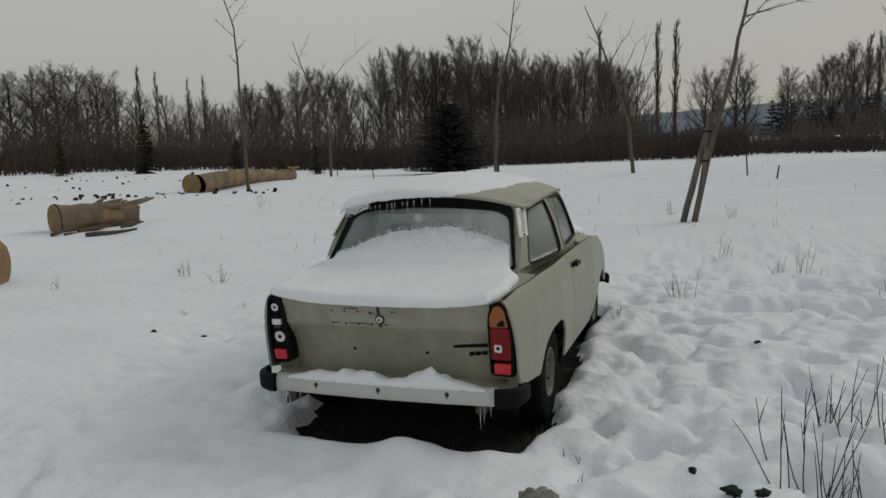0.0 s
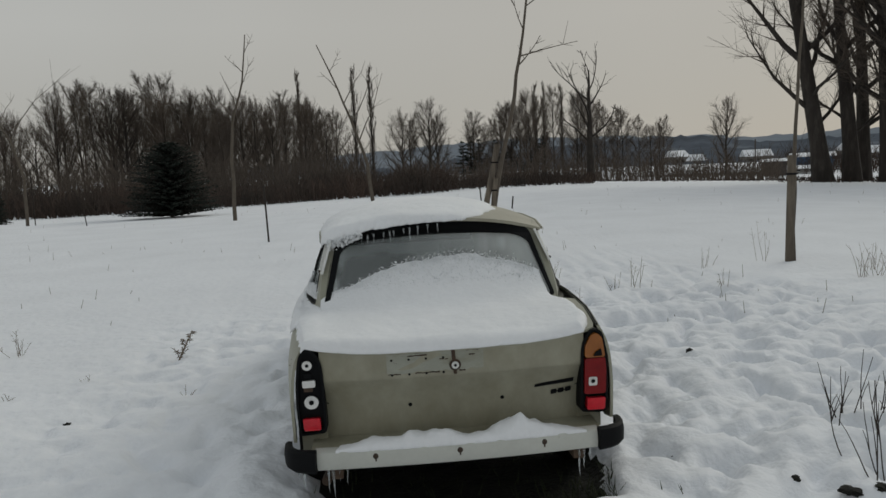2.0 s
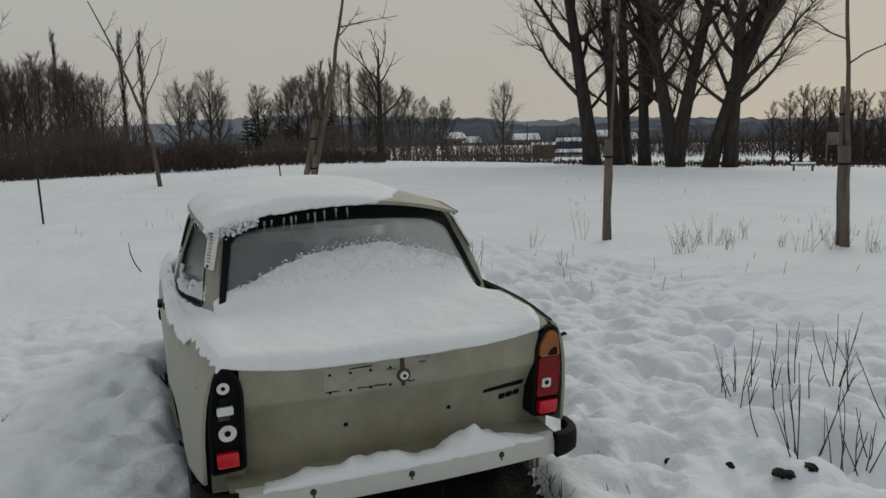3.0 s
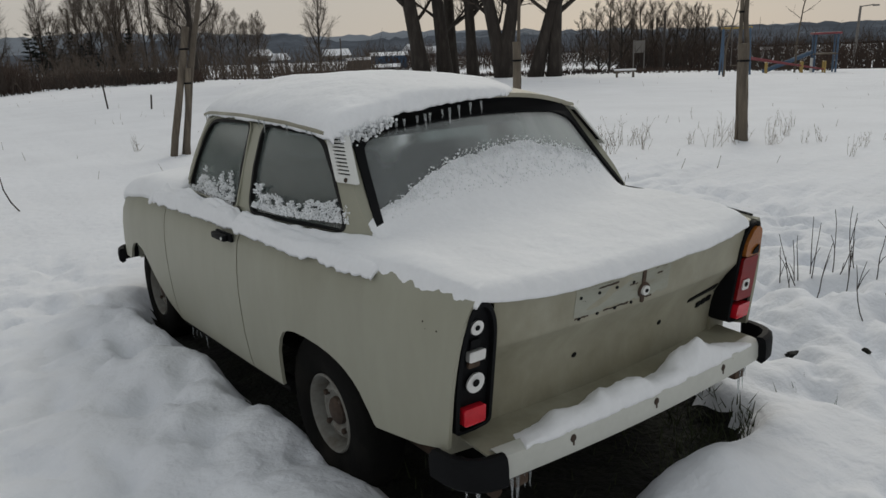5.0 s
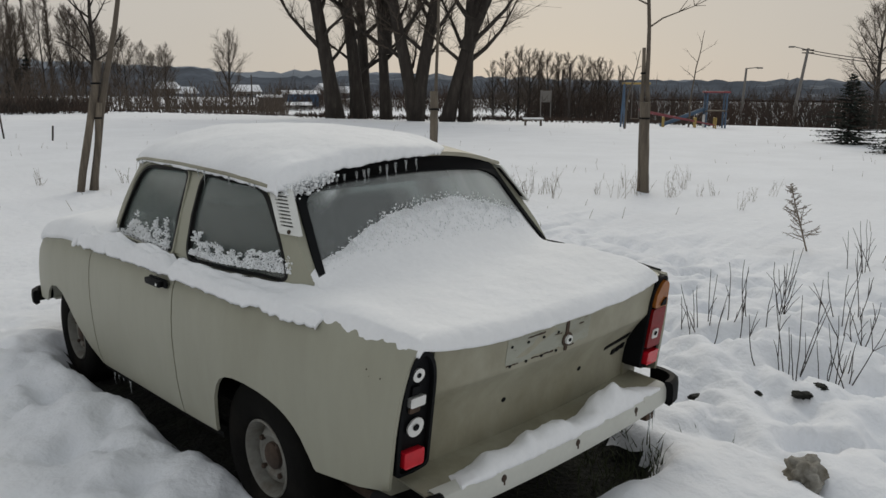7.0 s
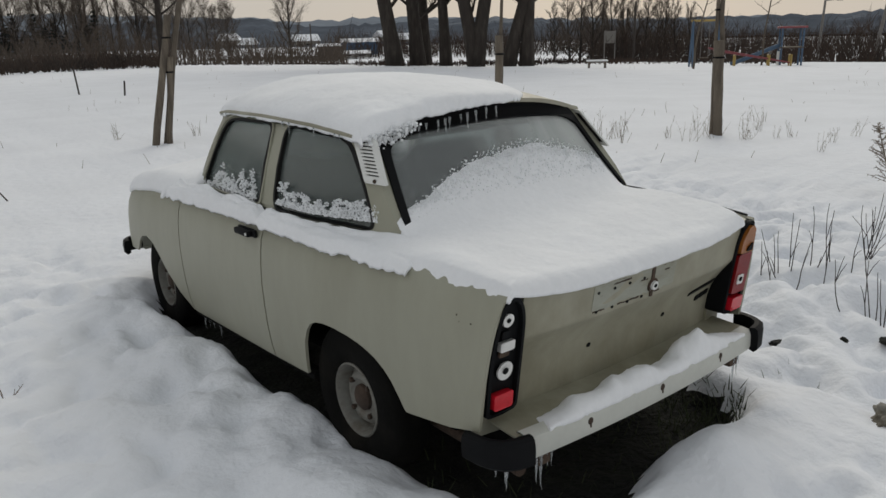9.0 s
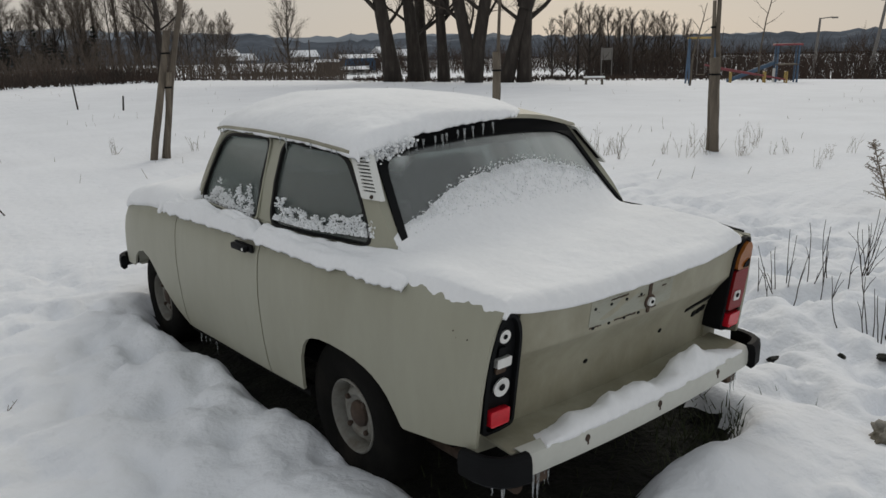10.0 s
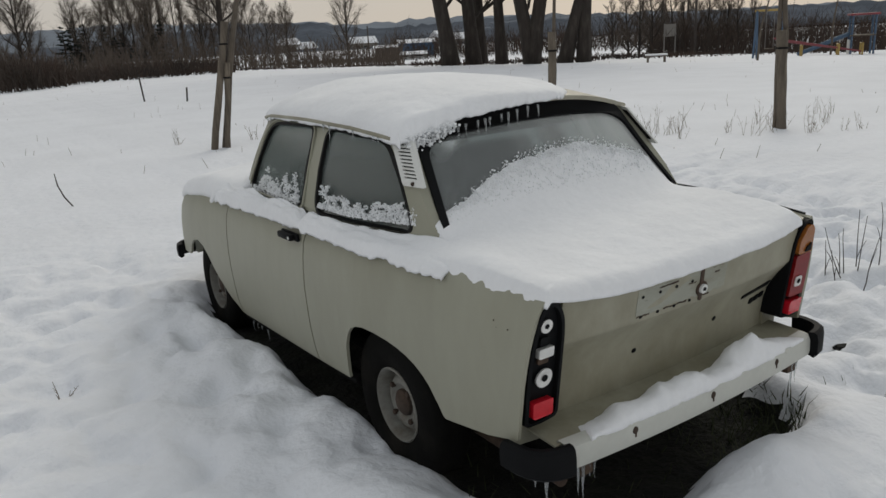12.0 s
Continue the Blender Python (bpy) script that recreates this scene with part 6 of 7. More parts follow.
young("young_tree", 7.05, 4.22, [(0, 0, 0), (-0.02, 0.02, 1.2), (-0.08, 0.04, 2.2), (-0.15, 0.08, 3.6), (-0.2, 0.1, 5.2)], 0.040,
      [(0.5, (0.5, -0.8, 0.5), 0.8), (0.55, (-0.5, 0.8, 0.6), 0.8), (0.68, (0.5, -0.7, 0.8), 0.8)], "thin bare young tree tied to a thick post", [(7.02, 4.20, 6.98, 4.25, 1.25, 0.062), (7.01, 4.29, 6.97, 4.30, 1.95, 0.024)], 3)
young("young_tree", -11.72, 17.56, [(0, 0, 0), (-0.05, 0, 2.2), (-0.08, 0, 3.6), (-0.15, 0.05, 5.0), (-0.6, 0.05, 6.4)], 0.055,
      [(0.7, (-0.6, -0.4, 0.7), 0.8), (0.78, (0.5, 0.4, 0.9), 0.9), (0.62, (0.5, 0.3, 0.7), 0.5), (0.85, (0.6, 0.5, 0.8), 0.5), (0.55, (-0.5, -0.3, 0.8), 0.4)], "tall thin bare young tree with few twigs", (), 4)
young("young_tree", -12.76, 25.63, [(0, 0, 0), (0.03, 0, 1.8), (-0.3, 0, 3.2), (-0.9, -0.3, 4.5), (-1.2, -0.5, 5.7)], 0.06,
      [(0.5, (0.55, 0.3, 0.75), 3.4), (0.75, (-0.7, -0.3, 0.7), 1.0), (0.85, (0.5, 0.2, 0.9), 1.1), (0.62, (0.5, 0.2, 0.9), 1.2)], "bare young tree forking into two long limbs", (), 5)
young("young_tree", -4.76, 22.17, [(0, 0, 0), (0.05, 0, 2.0), (0.15, 0, 3.2), (0.55, 0, 4.5), (0.75, 0, 6.0)], 0.07,
      [(0.6, (-0.4, 0.2, 0.9), 1.3), (0.7, (0.5, 0, 0.9), 1.1), (0.55, (-0.7, 0, 0.7), 0.9), (0.8, (-0.7, 0.1, 0.7), 0.8), (0.9, (0.4, 0.1, 0.9), 0.7)], "crooked bare young tree with a twiggy top", (), 6)
young("young_tree", -0.19, 23.30, [(0, 0, 0), (-0.15, 0, 1.6), (-0.5, 0, 2.8), (-1.0, 0, 4.2), (-1.65, 0, 5.7)], 0.075,
      [(0.42, (0.35, 0.2, 0.9), 2.6), (0.55, (0.6, 0, 0.8), 1.9), (0.75, (-0.7, 0, 0.6), 0.8), (0.66, (0.5, 0, 0.9), 1.7), (0.85, (0.5, 0.1, 0.7), 0.8)], "leaning bare young tree with long side limbs", (), 7)
for i, (x, y, H) in enumerate(((35.0, 19.0, 5.0), (26.6, 17.4, 3.4))):
    young("young_tree", x, y, [(0, 0, 0), (0.1, 0, H * 0.4), (0.3, -0.2, H * 0.75), (0.45, -0.3, H)], 0.05,
          [(0.5, (0.6, -0.6, 0.6), H * 0.22), (0.6, (-0.5, 0.5, 0.8), H * 0.2), (0.7, (0.7, -0.6, 0.5), H * 0.22), (0.8, (-0.3, 0.3, 0.9), H * 0.15), (0.45, (-0.6, 0.5, 0.5), H * 0.2)], "thin bare young tree by the playground", (), 20 + i)
for x, y, h, lean in ((-2.1, 13.2, 1.25, -0.02), (4.42, 18.9, 0.42, 0.12), (3.9, 21.0, 0.8, -0.08), (-11.9, 26.4, 2.2, 0.0), (-9.3, 24.0, 0.6, -0.1)):
    x, y = north(x, y)
    st = solo("stake", box(0.034, 0.034, h, (0, 0, h / 2), 0.006), BARK, "thin dark wooden stake standing in the snow", "stake", pose(x, y, put_on_ground(x, y), 0, math.degrees(lean), 20), "stakes in the field")


# ---- logs ----
def log(x0, y0, x1, y1, r0, r1, bark, seed, label, bend=0.05, knots=0):
    (x0, y0), (x1, y1) = north(x0, y0), north(x1, y1)
    a, b = Vector((x0, y0, 0)), Vector((x1, y1, 0))
    L = (b - a).length
    t = thing("log", label, "log", pose(x0, y0, gz(x0, y0) + r0 * 0.78, 0, 0, math.degrees(math.atan2(y1 - y0, x1 - x0))), "felled logs")
    r = random.Random(seed)
    n, m = 26, 22
    bm = bmesh.new()
    rings = []
    for i in range(n + 1):
        f = i / n
        rr = r0 + (r1 - r0) * f
        if f < 0.08:
            rr *= 1 + 0.10 * (1 - f / 0.08)
        off = Vector((0, bend * L * 0.25 * math.sin(f * 4 + seed), bend * L * 0.1 * math.sin(f * 5 + 1 + seed)))
        ring = []
        for k in range(m):
            q = 2 * math.pi * k / m
            w = rr * (1 + 0.10 * noise.noise(Vector((f * L * 1.3, math.cos(q) * 1.2 + seed, math.sin(q) * 1.2))) + 0.05 * noise.noise(Vector((f * L * 5, math.cos(q) * 3, math.sin(q) * 3 + seed))))
            end = (0.10 * r1 * 6 * noise.noise(Vector((math.cos(q) * 2, math.sin(q) * 2, seed))) if i == n else 0.0)
            ring.append(bm.verts.new((f * L + end, off.y + w * math.cos(q), off.z + w * math.sin(q))))
        rings.append(ring)
    for i in range(n):
        for k in range(m):
            bm.faces.new((rings[i][k], rings[i][(k + 1) % m], rings[i + 1][(k + 1) % m], rings[i + 1][k]))
    bm.faces.new(rings[-1])
    bmesh.ops.recalc_face_normals(bm, faces=bm.faces)
    part("trunk", bm, bark, t)
    cb = bmesh.new()
    prev = None
    for ri, s in enumerate((1.0, 0.8, 0.6, 0.4, 0.2)):
        ring = [cb.verts.new((-0.012 - 0.008 * (ri % 2), rings_xy[0] * s, rings_xy[1] * s)) for rings_xy in [(r0 * 1.07 * math.cos(2 * math.pi * k / m), r0 * 1.07 * math.sin(2 * math.pi * k / m)) for k in range(m)]]
        if prev:
            for k in range(m):
                cb.faces.new((prev[k], prev[(k + 1) % m], ring[(k + 1) % m], ring[k]))
        prev = ring
    cb.faces.new(prev)
    bmesh.ops.recalc_face_normals(cb, faces=cb.faces)
    part("sawn_face", cb, LOG_CUT, t, "pale sawn end")
    for k in range(knots):
        f = r.uniform(0.5, 1.0)
        p = Vector((f * L, r.uniform(-0.5, 0.5) * r1, r1 * 0.8))
        e = p + Vector((r.uniform(0.1, 0.5), r.uniform(-0.4, 0.4), r.uniform(-0.05, 0.15)))
        part("splinter", tube_mesh([([p, p.lerp(e, 0.6), e], [0.06, 0.045, 0.015])], bark, 6, "splinter"), None, t)
    return t


log(-9.05, 7.65, -8.45, 9.0, 0.27, 0.22, LOG_BARK, 3, "short thick peeled log with splintered end in snow", 0.02, 7)
log(-11.95, 16.0, -12.0, 22.6, 0.30, 0.20, LOG_BARK, 5, "long pale peeled tree trunk lying in snow", 0.10, 3)
log(-5.75, 3.25, -7.4, 2.85, 0.29, 0.29, LOG_DARK, 8, "thick dark-barked log section lying in snow", 0.0, 0)
rd = random.Random(15)


def stick(x, y, length, rz, r0, label, mat=LOG_DARK, tilt=0.1, group="loose sticks"):
    if x < -5:
        x, y = north(x, y)
    z = gz(x, y) + r0 * 0.6
    pts, p, d = [], Vector((0, 0, 0)), Vector((1, 0, tilt)).normalized()
    for k in range(6):
        pts.append(p.copy())
        d = (d + Vector((0, rd.gauss(0, 0.15), rd.gauss(0, 0.06)))).normalized()
        p += d * length / 5
    ob = part("stick", tube_mesh([(pts, [r0 * (1 - 0.6 * k / 5) for k in range(6)])], mat, 6, "stick"), None, None)
    ob.matrix_world = pose(x, y, z, 0, 0, rz)
    return tagged(ob, label, "stick", group)


for k in range(12):
    stick(-8.6 + rd.uniform(-0.5, 0.7), 7.5 + rd.uniform(-0.4, 0.9), rd.uniform(0.3, 1.0), rd.uniform(20, 90), rd.uniform(0.02, 0.05), "broken branch lying by the short log")
stick(1.08, 0.55, 0.16, 40, 0.008, "short dark twig on the trodden snow")
stick(-3.1, 0.5, 0.2, 10, 0.006, "thin dark twig lying on snow")


# ---- shoots, weeds, clods ----
def shoots(x, y, n, h, seed, label, mat=SHRUB, r0=0.0032, spread=0.16, lean=0.22):
    r = random.Random(seed)
    t = thing("shrub", label, "shrub", pose(x, y, put_on_ground(x, y, 0.03)), "cut-back shrubs")
    for k in range(n):
        b = Vector((r.gauss(0, spread * 0.55), r.gauss(0, spread * 0.45), 0))
        b.z = gz(x + b.x, y + b.y) - put_on_ground(x, y, 0.03) - 0.02
        d = Vector((b.x * 1.6 + r.gauss(0, lean), b.y * 1.6 + r.gauss(0, lean), 1)).normalized()
        H = h * r.uniform(0.5, 1.1)
        pts, p = [], b
        for j in range(6):
            pts.append(p.copy())
            d = (d + Vector((r.gauss(0, 0.06), r.gauss(0, 0.06), 0.10))).normalized()
            p = p + d * H / 5
        paths = [(pts, [r0 * (1 - 0.55 * j / 5) for j in range(6)])]
        for j in range(r.randrange(0, 3)):
            q = pts[r.randrange(1, 4)]
            e = q + (d + Vector((r.gauss(0, 0.35), r.gauss(0, 0.35), 0.1))).normalized() * H * r.uniform(0.2, 0.5)
            paths.append(([q, q.lerp(e, 0.5) + Vector((0, 0, 0.01)), e], [r0 * 0.7, r0 * 0.55, r0 * 0.35]))
        part("shoot", tube_mesh(paths, mat, 5, "shoot"), None, t)
    return t


for i, (x, y, n, h, sp) in enumerate(((1.90, 0.16, 9, 0.50, 0.15), (2.02, -0.04, 9, 0.34, 0.11), (2.12, 0.76, 9, 0.34, 0.17), (2.32, 0.56, 5, 0.34, 0.16), (2.55, 0.42, 6, 0.46, 0.14), (2.75, 0.18, 6, 0.44, 0.14), (2.40, 0.05, 5, 0.38, 0.13))):
    shoots(x, y, n, h, 500 + i, "dark leafless shoots of a cut-back shrub in snow", spread=sp)
shoots(4.55, 0.60, 10, 0.42, 531, "dark dead weed stalks above the snow", spread=0.2)
shoots(4.75, 0.2, 8, 0.35, 532, "dark dead weed stalks above the snow", spread=0.2)


def weed(x, y, h, seed, label, n=9, lean=(0, 0), mat=DRY_GRASS, group="dry weeds", r0=0.004):
    r = random.Random(seed)
    V, F = [], []
    for k in range(n):
        b = Vector((r.gauss(0, 0.05 * h / 0.4), r.gauss(0, 0.05 * h / 0.4), 0))
        d = Vector((r.gauss(lean[0], 0.22), r.gauss(lean[1], 0.22), 1)).normalized()
        H = h * r.uniform(0.45, 1.05)
        tip = b + d * H + Vector((r.gauss(0, 0.03), r.gauss(0, 0.03), 0))
        tube(V, F, [b, b.lerp(tip, 0.5) + Vector((r.gauss(0, 0.01), r.gauss(0, 0.01), 0)), tip], [r0, r0 * 0.8, r0 * 0.4], 4, False)
        for j in range(3):
            q = b.lerp(tip, r.uniform(0.4, 0.95))
            e = q + Vector((r.gauss(0, 0.5), r.gauss(0, 0.5), r.uniform(0.2, 0.9))).normalized() * H * r.uniform(0.08, 0.22)
            tube(V, F, [q, e], [r0 * 0.6, r0 * 0.3], 3, False)
    ob = part("weed", raw(V, F, mat, "weed"), None, None)
    ob.matrix_world = pose(x, y, put_on_ground(x, y, 0.03))
    return tagged(ob, label, "weed", group)


rw = random.Random(8)
for x, y, h, n in ((-3.35, 3.7, 0.24, 10), (-3.95, 3.85, 0.22, 8), (-4.1, 4.0, 0.10, 6), (1.38, 3.72, 0.36, 9), (2.58, 5.16, 0.40, 6), (2.35, 5.2, 0.28, 5), (-7.5, 11.4, 0.5, 8), (3.9, 6.2, 0.3, 5), (3.3, 4.6, 0.22, 6), (1.9, 6.1, 0.25, 6), (2.2, 9.8, 0.3, 8),
                   (1.2, 10.4, 0.3, 8), (-4.9, 3.0, 0.2, 4), (-1.6, 2.2, 0.1, 4), (-2.8, 2.3, 0.08, 4), (-2.4, 2.6, 0.07, 4), (0.9, 2.9, 0.18, 4), (4.8, 6.5, 0.55, 4)):
    weed(x, y, h, rw.randrange(9999), "small dry weed tuft poking through snow", n, r0=0.0025)
for k in range(17):
    q = rw.random()
    x, y = 5.2 + 2.2 * q + rw.gauss(0, 0.35), 5.3 - 1.6 * q + rw.gauss(0, 0.35)
    weed(x, y, rw.uniform(0.22, 0.5), rw.randrange(9999), "dry grass tuft standing in deep snow", 7, r0=0.0025)
for k in range(10):
    weed(7.6 + rw.gauss(0, 0.9), 4.0 + rw.gauss(0, 1.0), rw.uniform(0.15, 0.35), rw.randrange(9999), "dry grass tuft standing in deep snow", 6, r0=0.0022)


def feather_weed(x, y, h, lean, seed, label):
    """A mugwort-like stalk with feathery side sprays."""
    r = random.Random(seed)
    V, F = [], []
    tip = Vector((lean[0], lean[1], h))
    tube(V, F, [(0, 0, 0), tip * 0.5, tip], [0.008, 0.006, 0.003], 5, False)
    n = 42 if h > 0.5 else 16
    for k in range(n):
        s = 0.18 + 0.82 * k / n
        q = tip * s
        d = Vector((r.gauss(lean[0] * 0.9, 0.6), r.gauss(lean[1] * 0.9, 0.6), r.uniform(0.1, 0.6))).normalized()
        L = h * 0.36 * (1.1 - s) * r.uniform(0.6, 1.1) + 0.02
        e = q + d * L
        tube(V, F, [q, e], [0.003, 0.0015], 3, False)
        for j in range(11):
            p = q.lerp(e, 0.2 + 0.8 * j / 11)
            g = p + Vector((r.gauss(0, 1), r.gauss(0, 1), r.gauss(-0.2, 0.5))).normalized() * r.uniform(0.012, 0.03)
            tube(V, F, [p, g], [0.0036, 0.0014], 3, False)
    ob = part("weed", raw(V, F, DRY_GRASS, "weed"), None, None)
    ob.matrix_world = pose(x, y, put_on_ground(x, y, 0.03))
    return tagged(ob, label, "weed", "dry weeds")


feather_weed(4.95, 1.25, 0.62, (-0.16, 0.14), 3, "tall feathery brown dead weed leaning over snow")
feather_weed(-1.95, 3.29, 0.28, (0.14, 0.05), 4, "thin dead weed leaning over smooth snow")
ob = part("stick", tube_mesh([([(-0.03, 0, 0.34), (-0.02, 0, 0.22), (0.02, 0, 0.1), (0.08, 0, 0.0)], [0.004, 0.006, 0.007, 0.007])], SHRUB, 6, "stick"), None, None)
ob.matrix_world = pose(-0.93, 6.65, put_on_ground(-0.93, 6.65, 0.0))
tagged(ob, "thin curved twig standing in smooth snow", "stick", "loose sticks")


def clod(x, y, s, seed, label, mat=ROCK, name="clod", flat=0.8, sub=4):
    b = bmesh.new()
    bmesh.ops.create_icosphere(b, subdivisions=sub, radius=1)
    for v in b.verts:
        p = v.co.copy()
        k = 1 + 0.45 * noise.noise(p * 1.5 + Vector((seed, 0, 0))) + 0.30 * noise.noise(p * 3.2 + Vector((0, seed, 0))) + 0.12 * noise.noise(p * 9 + Vector((0, 0, seed)))
        v.co = Vector((p.x * k * s, p.y * k * s * 0.85, p.z * k * s * flat))
    return solo(name, b, mat, label, "clod", pose(x, y, gz(x, y) + s * flat * (0.55 if s > 0.09 else -0.25), 0, 0, seed * 40))


clod(0.86, -0.33, 0.092, 5, "grey-brown lump of dirty frozen snow")
clod(1.36, 0.37, 0.040, 3, "dark clod of earth in a footprint", SOIL, flat=0.35, sub=3)
clod(1.62, -0.02, 0.050, 4, "dark frozen earth showing through the snow", SOIL, flat=0.30, sub=3)
clod(1.72, -0.06, 0.035, 6, "dark frozen earth showing through the snow", SOIL, flat=0.35, sub=3)
clod(2.25, -0.28, 0.05, 7, "dark frozen earth showing through the snow", SOIL, flat=0.35, sub=3)
clod(1.45, 0.12, 0.022, 8, "small dark crumb of earth on snow", SOIL, sub=2)
clod(-2.55, 1.6, 0.028, 9, "small dark crumb of earth on snow", SOIL, sub=2)
clod(-2.2, 1.75, 0.022, 10, "small dark crumb of earth on snow", SOIL, sub=2)
clod(1.9, 2.2, 0.03, 11, "small dark crumb of earth on snow", SOIL, sub=2)
clod(2.7, 3.6, 0.035, 12, "small dark crumb of earth on snow", SOIL, sub=2)
clod(0.35, -0.75, 0.018, 13, "small dark crumb of earth on snow", SOIL, sub=2)
rk = random.Random(21)
pts = []
for k in range(120):
    a, d = radians(rk.uniform(-52, -30)), rk.choice((rk.uniform(22, 24), rk.uniform(26, 36)))
    x, y = 1.3 + d * math.sin(a), -3.2 + d * math.cos(a)
    pts.append(((x, y, gz(x, y) + 0.01), rk.uniform(0.03, 0.085)))
ob = part("earth_clods", clumps(pts, SOIL, 3, "earth_clods"), None, None)
tagged(ob, "scattered dark clods along the cleared strip", "clods", kind="stuff")

# grass round the hollow's rear corner, under the bumper
rg = random.Random(31)
V, F = [], []
for k in range(900):
    x, y = rg.gauss(0.58, 0.16), rg.gauss(0.22, 0.15)
    if rg.random() < 0.3:
        x, y = rg.uniform(-0.7, 0.7), rg.uniform(0.1, 1.2)
    z = gz(x, y)
    if z > 0.09:
        continue
    h = rg.uniform(0.03, 0.10)
    d = Vector((rg.gauss(0, 0.5), rg.gauss(0, 0.5), 1)).normalized() * h
    o = len(V)
    w = Vector((rg.gauss(0, 1), rg.gauss(0, 1), 0)).normalized() * 0.003
    b = Vector((x, y, z - 0.01))
    V.extend([tuple(b - w), tuple(b + w), tuple(b + d * 0.6 + w * 0.8), tuple(b + d)])
    F.append((o, o + 1, o + 2, o + 3))
ob = part("grass", raw(V, F, GRASS, "grass"), None, None, smooth=False)
tagged(ob, "dark matted grass in the thawed hollow under the car", "grass", kind="stuff")


# ---- playground, poles ----
def rod(parent, name, pts, r, mat, label=""):
    return part(name, tube_mesh([(pts, r)], mat, 8, name), None, parent, label)


px, py, _ = far(28.6, 18.2, 0, 1.1, E6)
sw = thing("swing_set", "blue and yellow metal swing frame on snow", "swing", pose(px, py, gz(px, py) - 0.05, 0, 0, -50), "playground")
for sx in (-0.6, 0.6):
    for sy in (-0.75, 0.75):
        rod(sw, "leg", [(sx, sy, 0), (sx, 0, 2.25)], 0.05, BLUE_PAINT)
rod(sw, "crossbar", [(-0.7, 0, 2.25), (0.7, 0, 2.25)], 0.05, YELLOW_PAINT, "yellow crossbar")
st = part("seat", box(0.4, 0.18, 0.03, (0, 0, 0.5), 0.008), WOOD, sw)
for q in (-0.18, 0.18):
    rod(st, "chain", [(q, 0, 0.5), (q, 0, 2.22)], 0.01, CONCRETE)
px, py, _ = far(31.0, 17.4, 0, 1.1, E6)
ss = thing("seesaw", "dull red and yellow seesaw frame on snow", "seesaw", pose(px, py, gz(px, py) - 0.05, 0, 0, -55), "playground")
rod(ss, "beam", [(-2.0, 0, 0.95), (2.0, 0, 0.15)], 0.04, RED_PAINT, "dull red beam")
rod(ss, "beam", [(-1.7, 0.7, 0.8), (2.1, 0.7, 0.12)], 0.04, RED_PAINT, "dull red beam")
for sx in (-0.7, 0.9, 1.9):
    rod(ss, "hoop", [(sx, -0.35, 0), (sx, -0.35, 0.55), (sx, 0.35, 0.55), (sx, 0.35, 0)], 0.045, YELLOW_PAINT, "yellow hoop")
px, py, _ = far(33.1, 17.6, 0, 1.1, E6)
sl = thing("slide", "blue playground slide with red roofed tower", "slide", pose(px, py, gz(px, py) - 0.05, 0, 0, -55), "playground")
for sx in (-0.5, 0.5):
    for sy in (-0.5, 0.5):
        rod(sl, "post", [(1.0 + sx, sy, 0), (1.0 + sx, sy, 1.9)], 0.05, BLUE_PAINT)
part("platform", box(1.1, 1.1, 0.06, (1.0, 0, 0.95), 0.01), WOOD, sl)
part("roof", box(1.3, 1.3, 0.10, (1.0, 0, 1.95), 0.03), RED_PAINT, sl)
part("chute", box(2.5, 0.5, 0.06, (-0.7, 0, 0.52), 0.02, (0, -22, 0)), BLUE_PAINT, sl, "blue chute")
for sy in (-0.25, 0.25):
    part("chute_side", box(2.5, 0.04, 0.16, (-0.7, sy, 0.60), 0.01, (0, -22, 0)), BLUE_PAINT, sl)
part("panel", box(0.04, 0.9, 0.7, (0.45, 0, 0.4), 0.01), WHITE_PAINT, sl, "white panel")

px, py, _ = far(24.2, 20.6, 0, 1.1, E6)
pt = thing("picnic_table", "low wooden picnic table with snow on top", "table", pose(px, py, gz(px, py) - 0.02, 0, 0, -45))
part("tabletop", box(1.0, 0.5, 0.05, (0, 0, 0.30), 0.01), WOOD, pt)
for sx in (-0.38, 0.38):
    part("leg", box(0.08, 0.4, 0.30, (sx, 0, 0.15), 0.01), WOOD, pt)
sb = box(1.0, 0.5, 0.07, (0, 0, 0.362), 0.03)
solo("table_snow", sb, SNOW_CAR, "cushion of snow on the picnic table", "snow", pt.matrix_world.copy())

px, py, _ = far(35.3, 13.8, 0, 1.9, E6)
pb = gz(px, py) - 0.1
top = (3.35 - E6[2]) * 1.9 + E6[2] - pb
up = thing("utility_pole", "leaning concrete utility pole with lamp arm and cables", "pole", pose(px, py, pb, 0, 0, 0))
lx, ly = 0.35 * 1.9 * 0.8, -0.35 * 1.9 * 1.0
rod(up, "pole", [(0, 0, 0), (lx, ly, top)], [0.17, 0.11], CONCRETE)
arm = rod(up, "lamp_arm", [(lx, ly, top - 0.15), (lx - 0.7, ly + 1.0, top + 0.15)], 0.04, CONCRETE)
part("lamp_head", box(0.5, 0.25, 0.14, (lx - 0.8, ly + 1.15, top + 0.13), 0.04, (0, 0, -50)), CONCRETE, arm)
for dz in (-0.15, -0.4):
    rod(up, "crossarm", [(lx - 0.3, ly + 0.4, top + dz), (lx + 0.3, ly - 0.4, top + dz)], 0.05, WALL_DARK)
    cb = [(lx + 14 * q, ly - 18 * q, top + dz - 2.0 * q * (1 - q) * 2 - 0.5 * q) for q in lin(0, 1, 14)]
    rod(up, "cable", cb, 0.035, BLACK, "dark sagging cable")
px, py, _ = far(45.2, 21.0, 0, 1.3, E6)
pb = gz(px, py) - 0.1
top = (2.75 - E6[2]) * 1.3 + E6[2] - pb
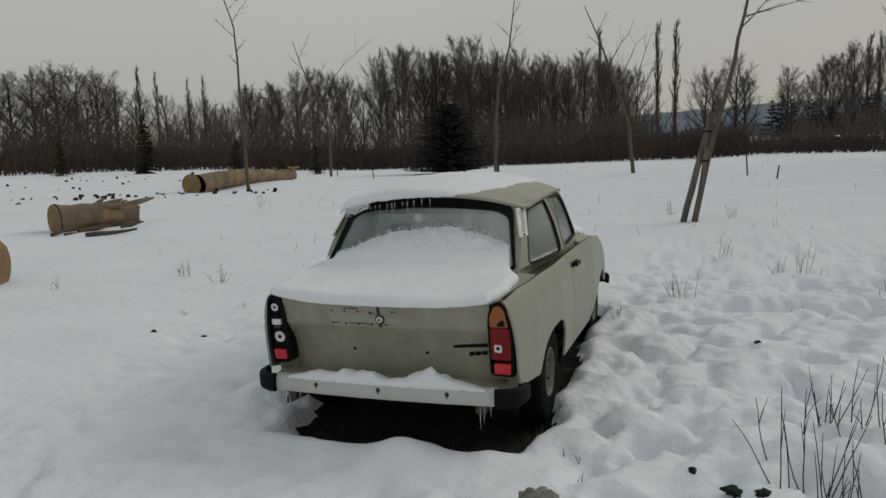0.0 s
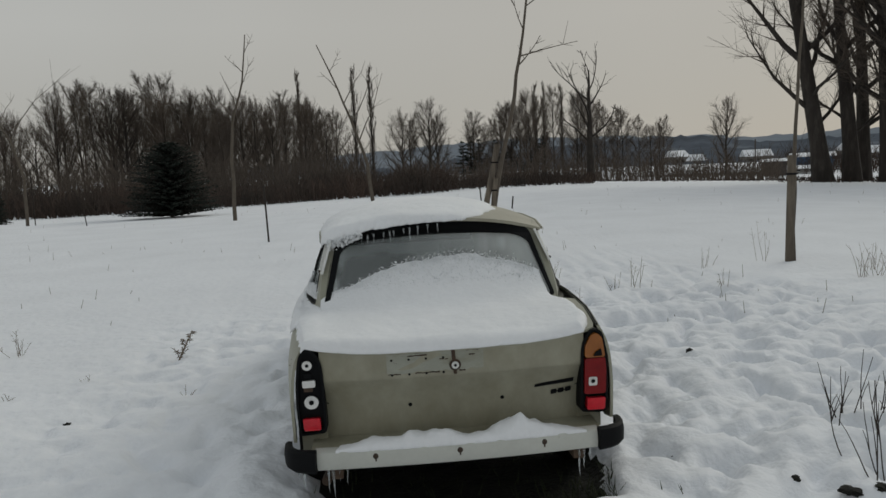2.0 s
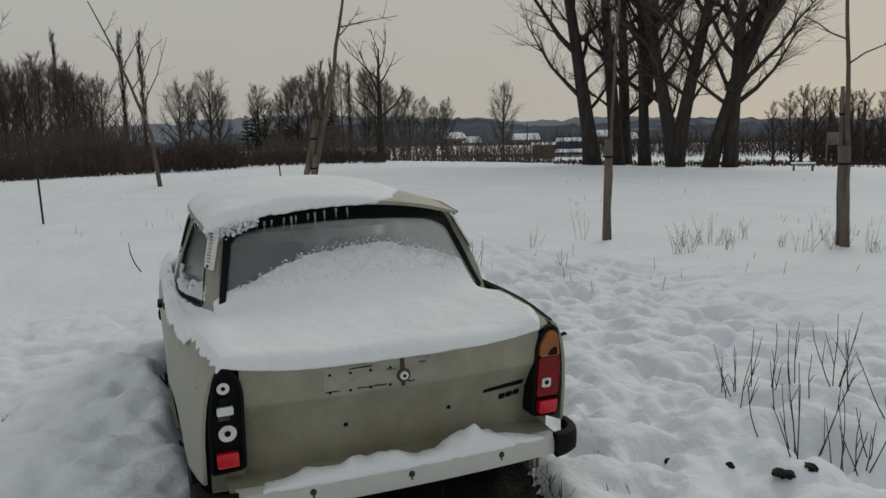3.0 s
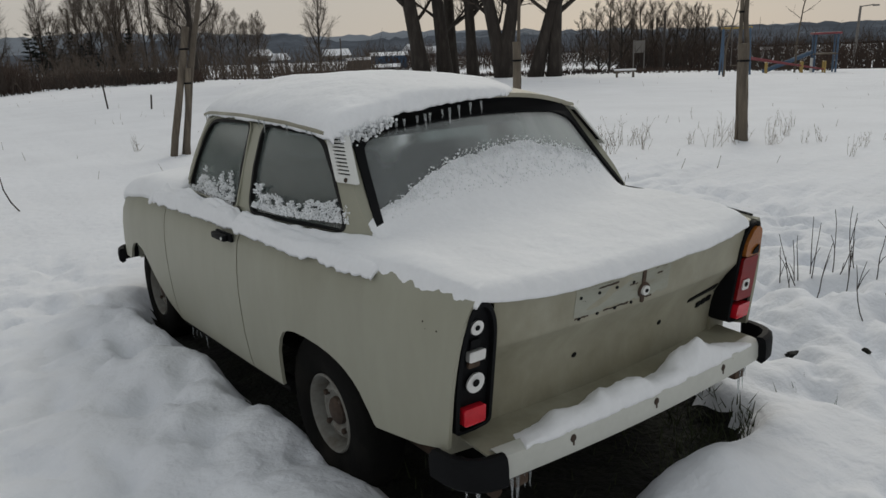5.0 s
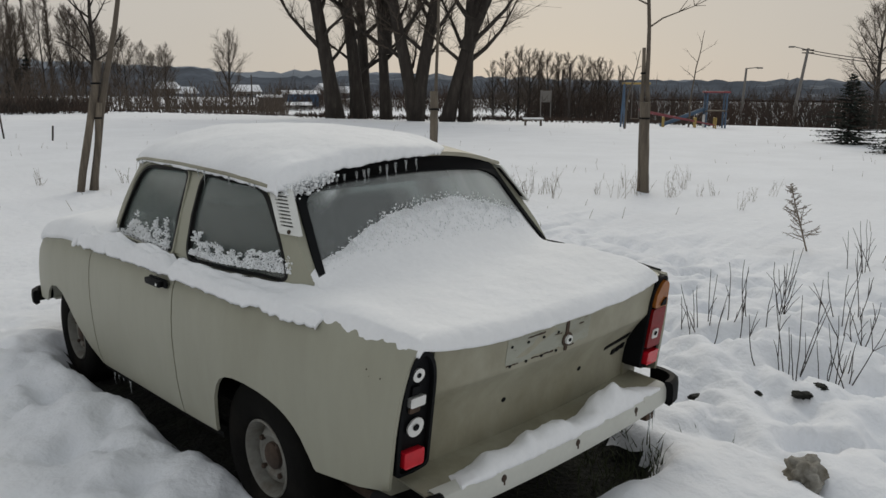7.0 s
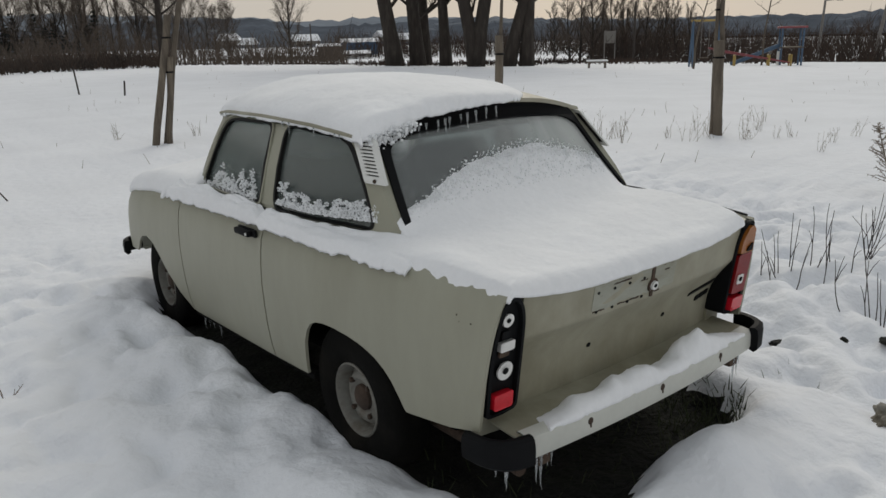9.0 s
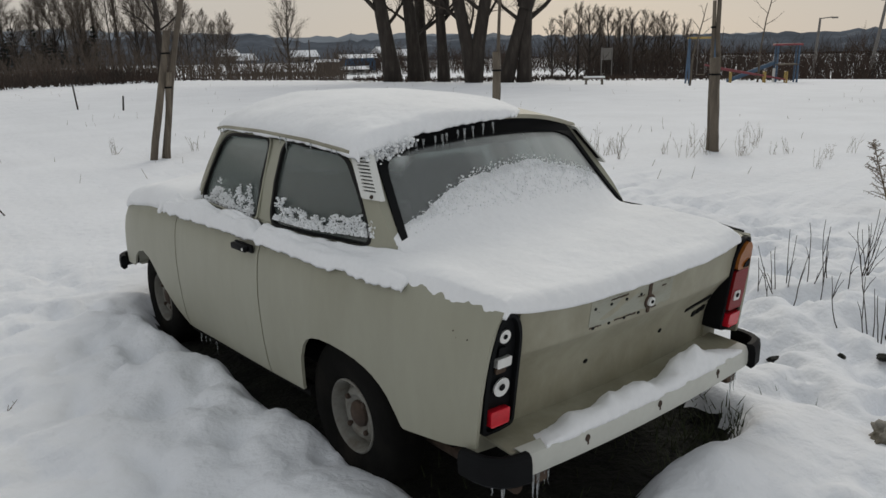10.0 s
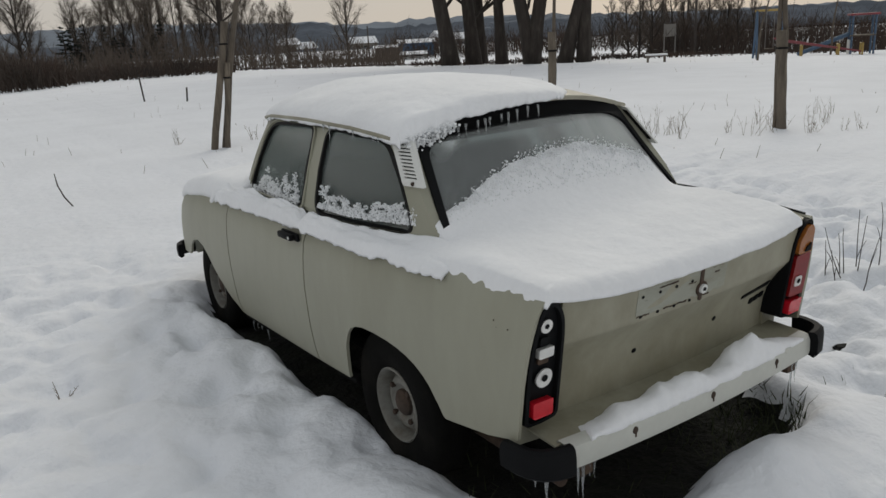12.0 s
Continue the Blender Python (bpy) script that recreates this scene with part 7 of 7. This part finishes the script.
sl2 = thing("street_lamp", "concrete street lamp beyond the playground", "lamp post", pose(px, py, pb))
rod(sl2, "pole", [(0, 0, 0), (0.1, -0.1, top)], [0.13, 0.08], CONCRETE)
rod(sl2, "arm", [(0.1, -0.1, top - 0.05), (0.7, -0.8, top + 0.05)], 0.04, CONCRETE)
part("lamp_head", box(0.45, 0.2, 0.12, (0.8, -0.9, top), 0.03, (0, 0, -45)), CONCRETE, sl2)
for x, y, zt in ((39.6, 30.4, 3.1), (46.0, 36.0, 2.9)):
    px, py, _ = far(x, y, 0, 1.2, E6)
    pb = gz(px, py) - 0.1
    p = thing("utility_pole", "thin dark utility pole in the thicket", "pole", pose(px, py, pb))
    rod(p, "pole", [(0, 0, 0), (0, 0, (zt - E6[2]) * 1.2 + E6[2] - pb)], 0.09, WALL_DARK)
px, py, _ = far(39.7, 32.5, 0, 1.15, E6)
sg = thing("notice_board", "pale upright board at the thicket's edge", "board", pose(px, py, gz(px, py) - 0.1, 0, 0, -50))
part("board", box(0.7, 0.06, 0.9, (0, 0, 2.0), 0.01), WALL_PALE, sg)
for q in (-0.4, 0.4):
    rod(sg, "post", [(q, 0.04, 0), (q, 0.04, 2.5)], 0.04, CONCRETE)


# thin stubble and dark specks scattered over the field
rs = np.random.RandomState(12)
n = 900
a, d = np.radians(rs.uniform(-50, 85, n)), 5 + 34 * rs.random_sample(n) ** 1.2
sx, sy = d * np.sin(a), -1 + d * np.cos(a)
clump = fbm(sx / 2.5, sy / 2.5, 77, 2) > 0.12
sx, sy = sx[clump], sy[clump]
P = np.stack([sx, sy, ground_z(sx, sy) - 0.02], 1)
h = rs.uniform(0.04, 0.16, (len(sx), 1))
V, F = struts(P, P + h * np.stack([rs.normal(0, 0.22, len(sx)), rs.normal(0, 0.22, len(sx)), np.ones(len(sx))], 1), 0.0035, 0.002)
ob = part("stubble", raw(V, F, DRY_GRASS, "stubble"), None, None)
tagged(ob, "sparse dry stubble poking through the field's snow", "stubble", kind="stuff")
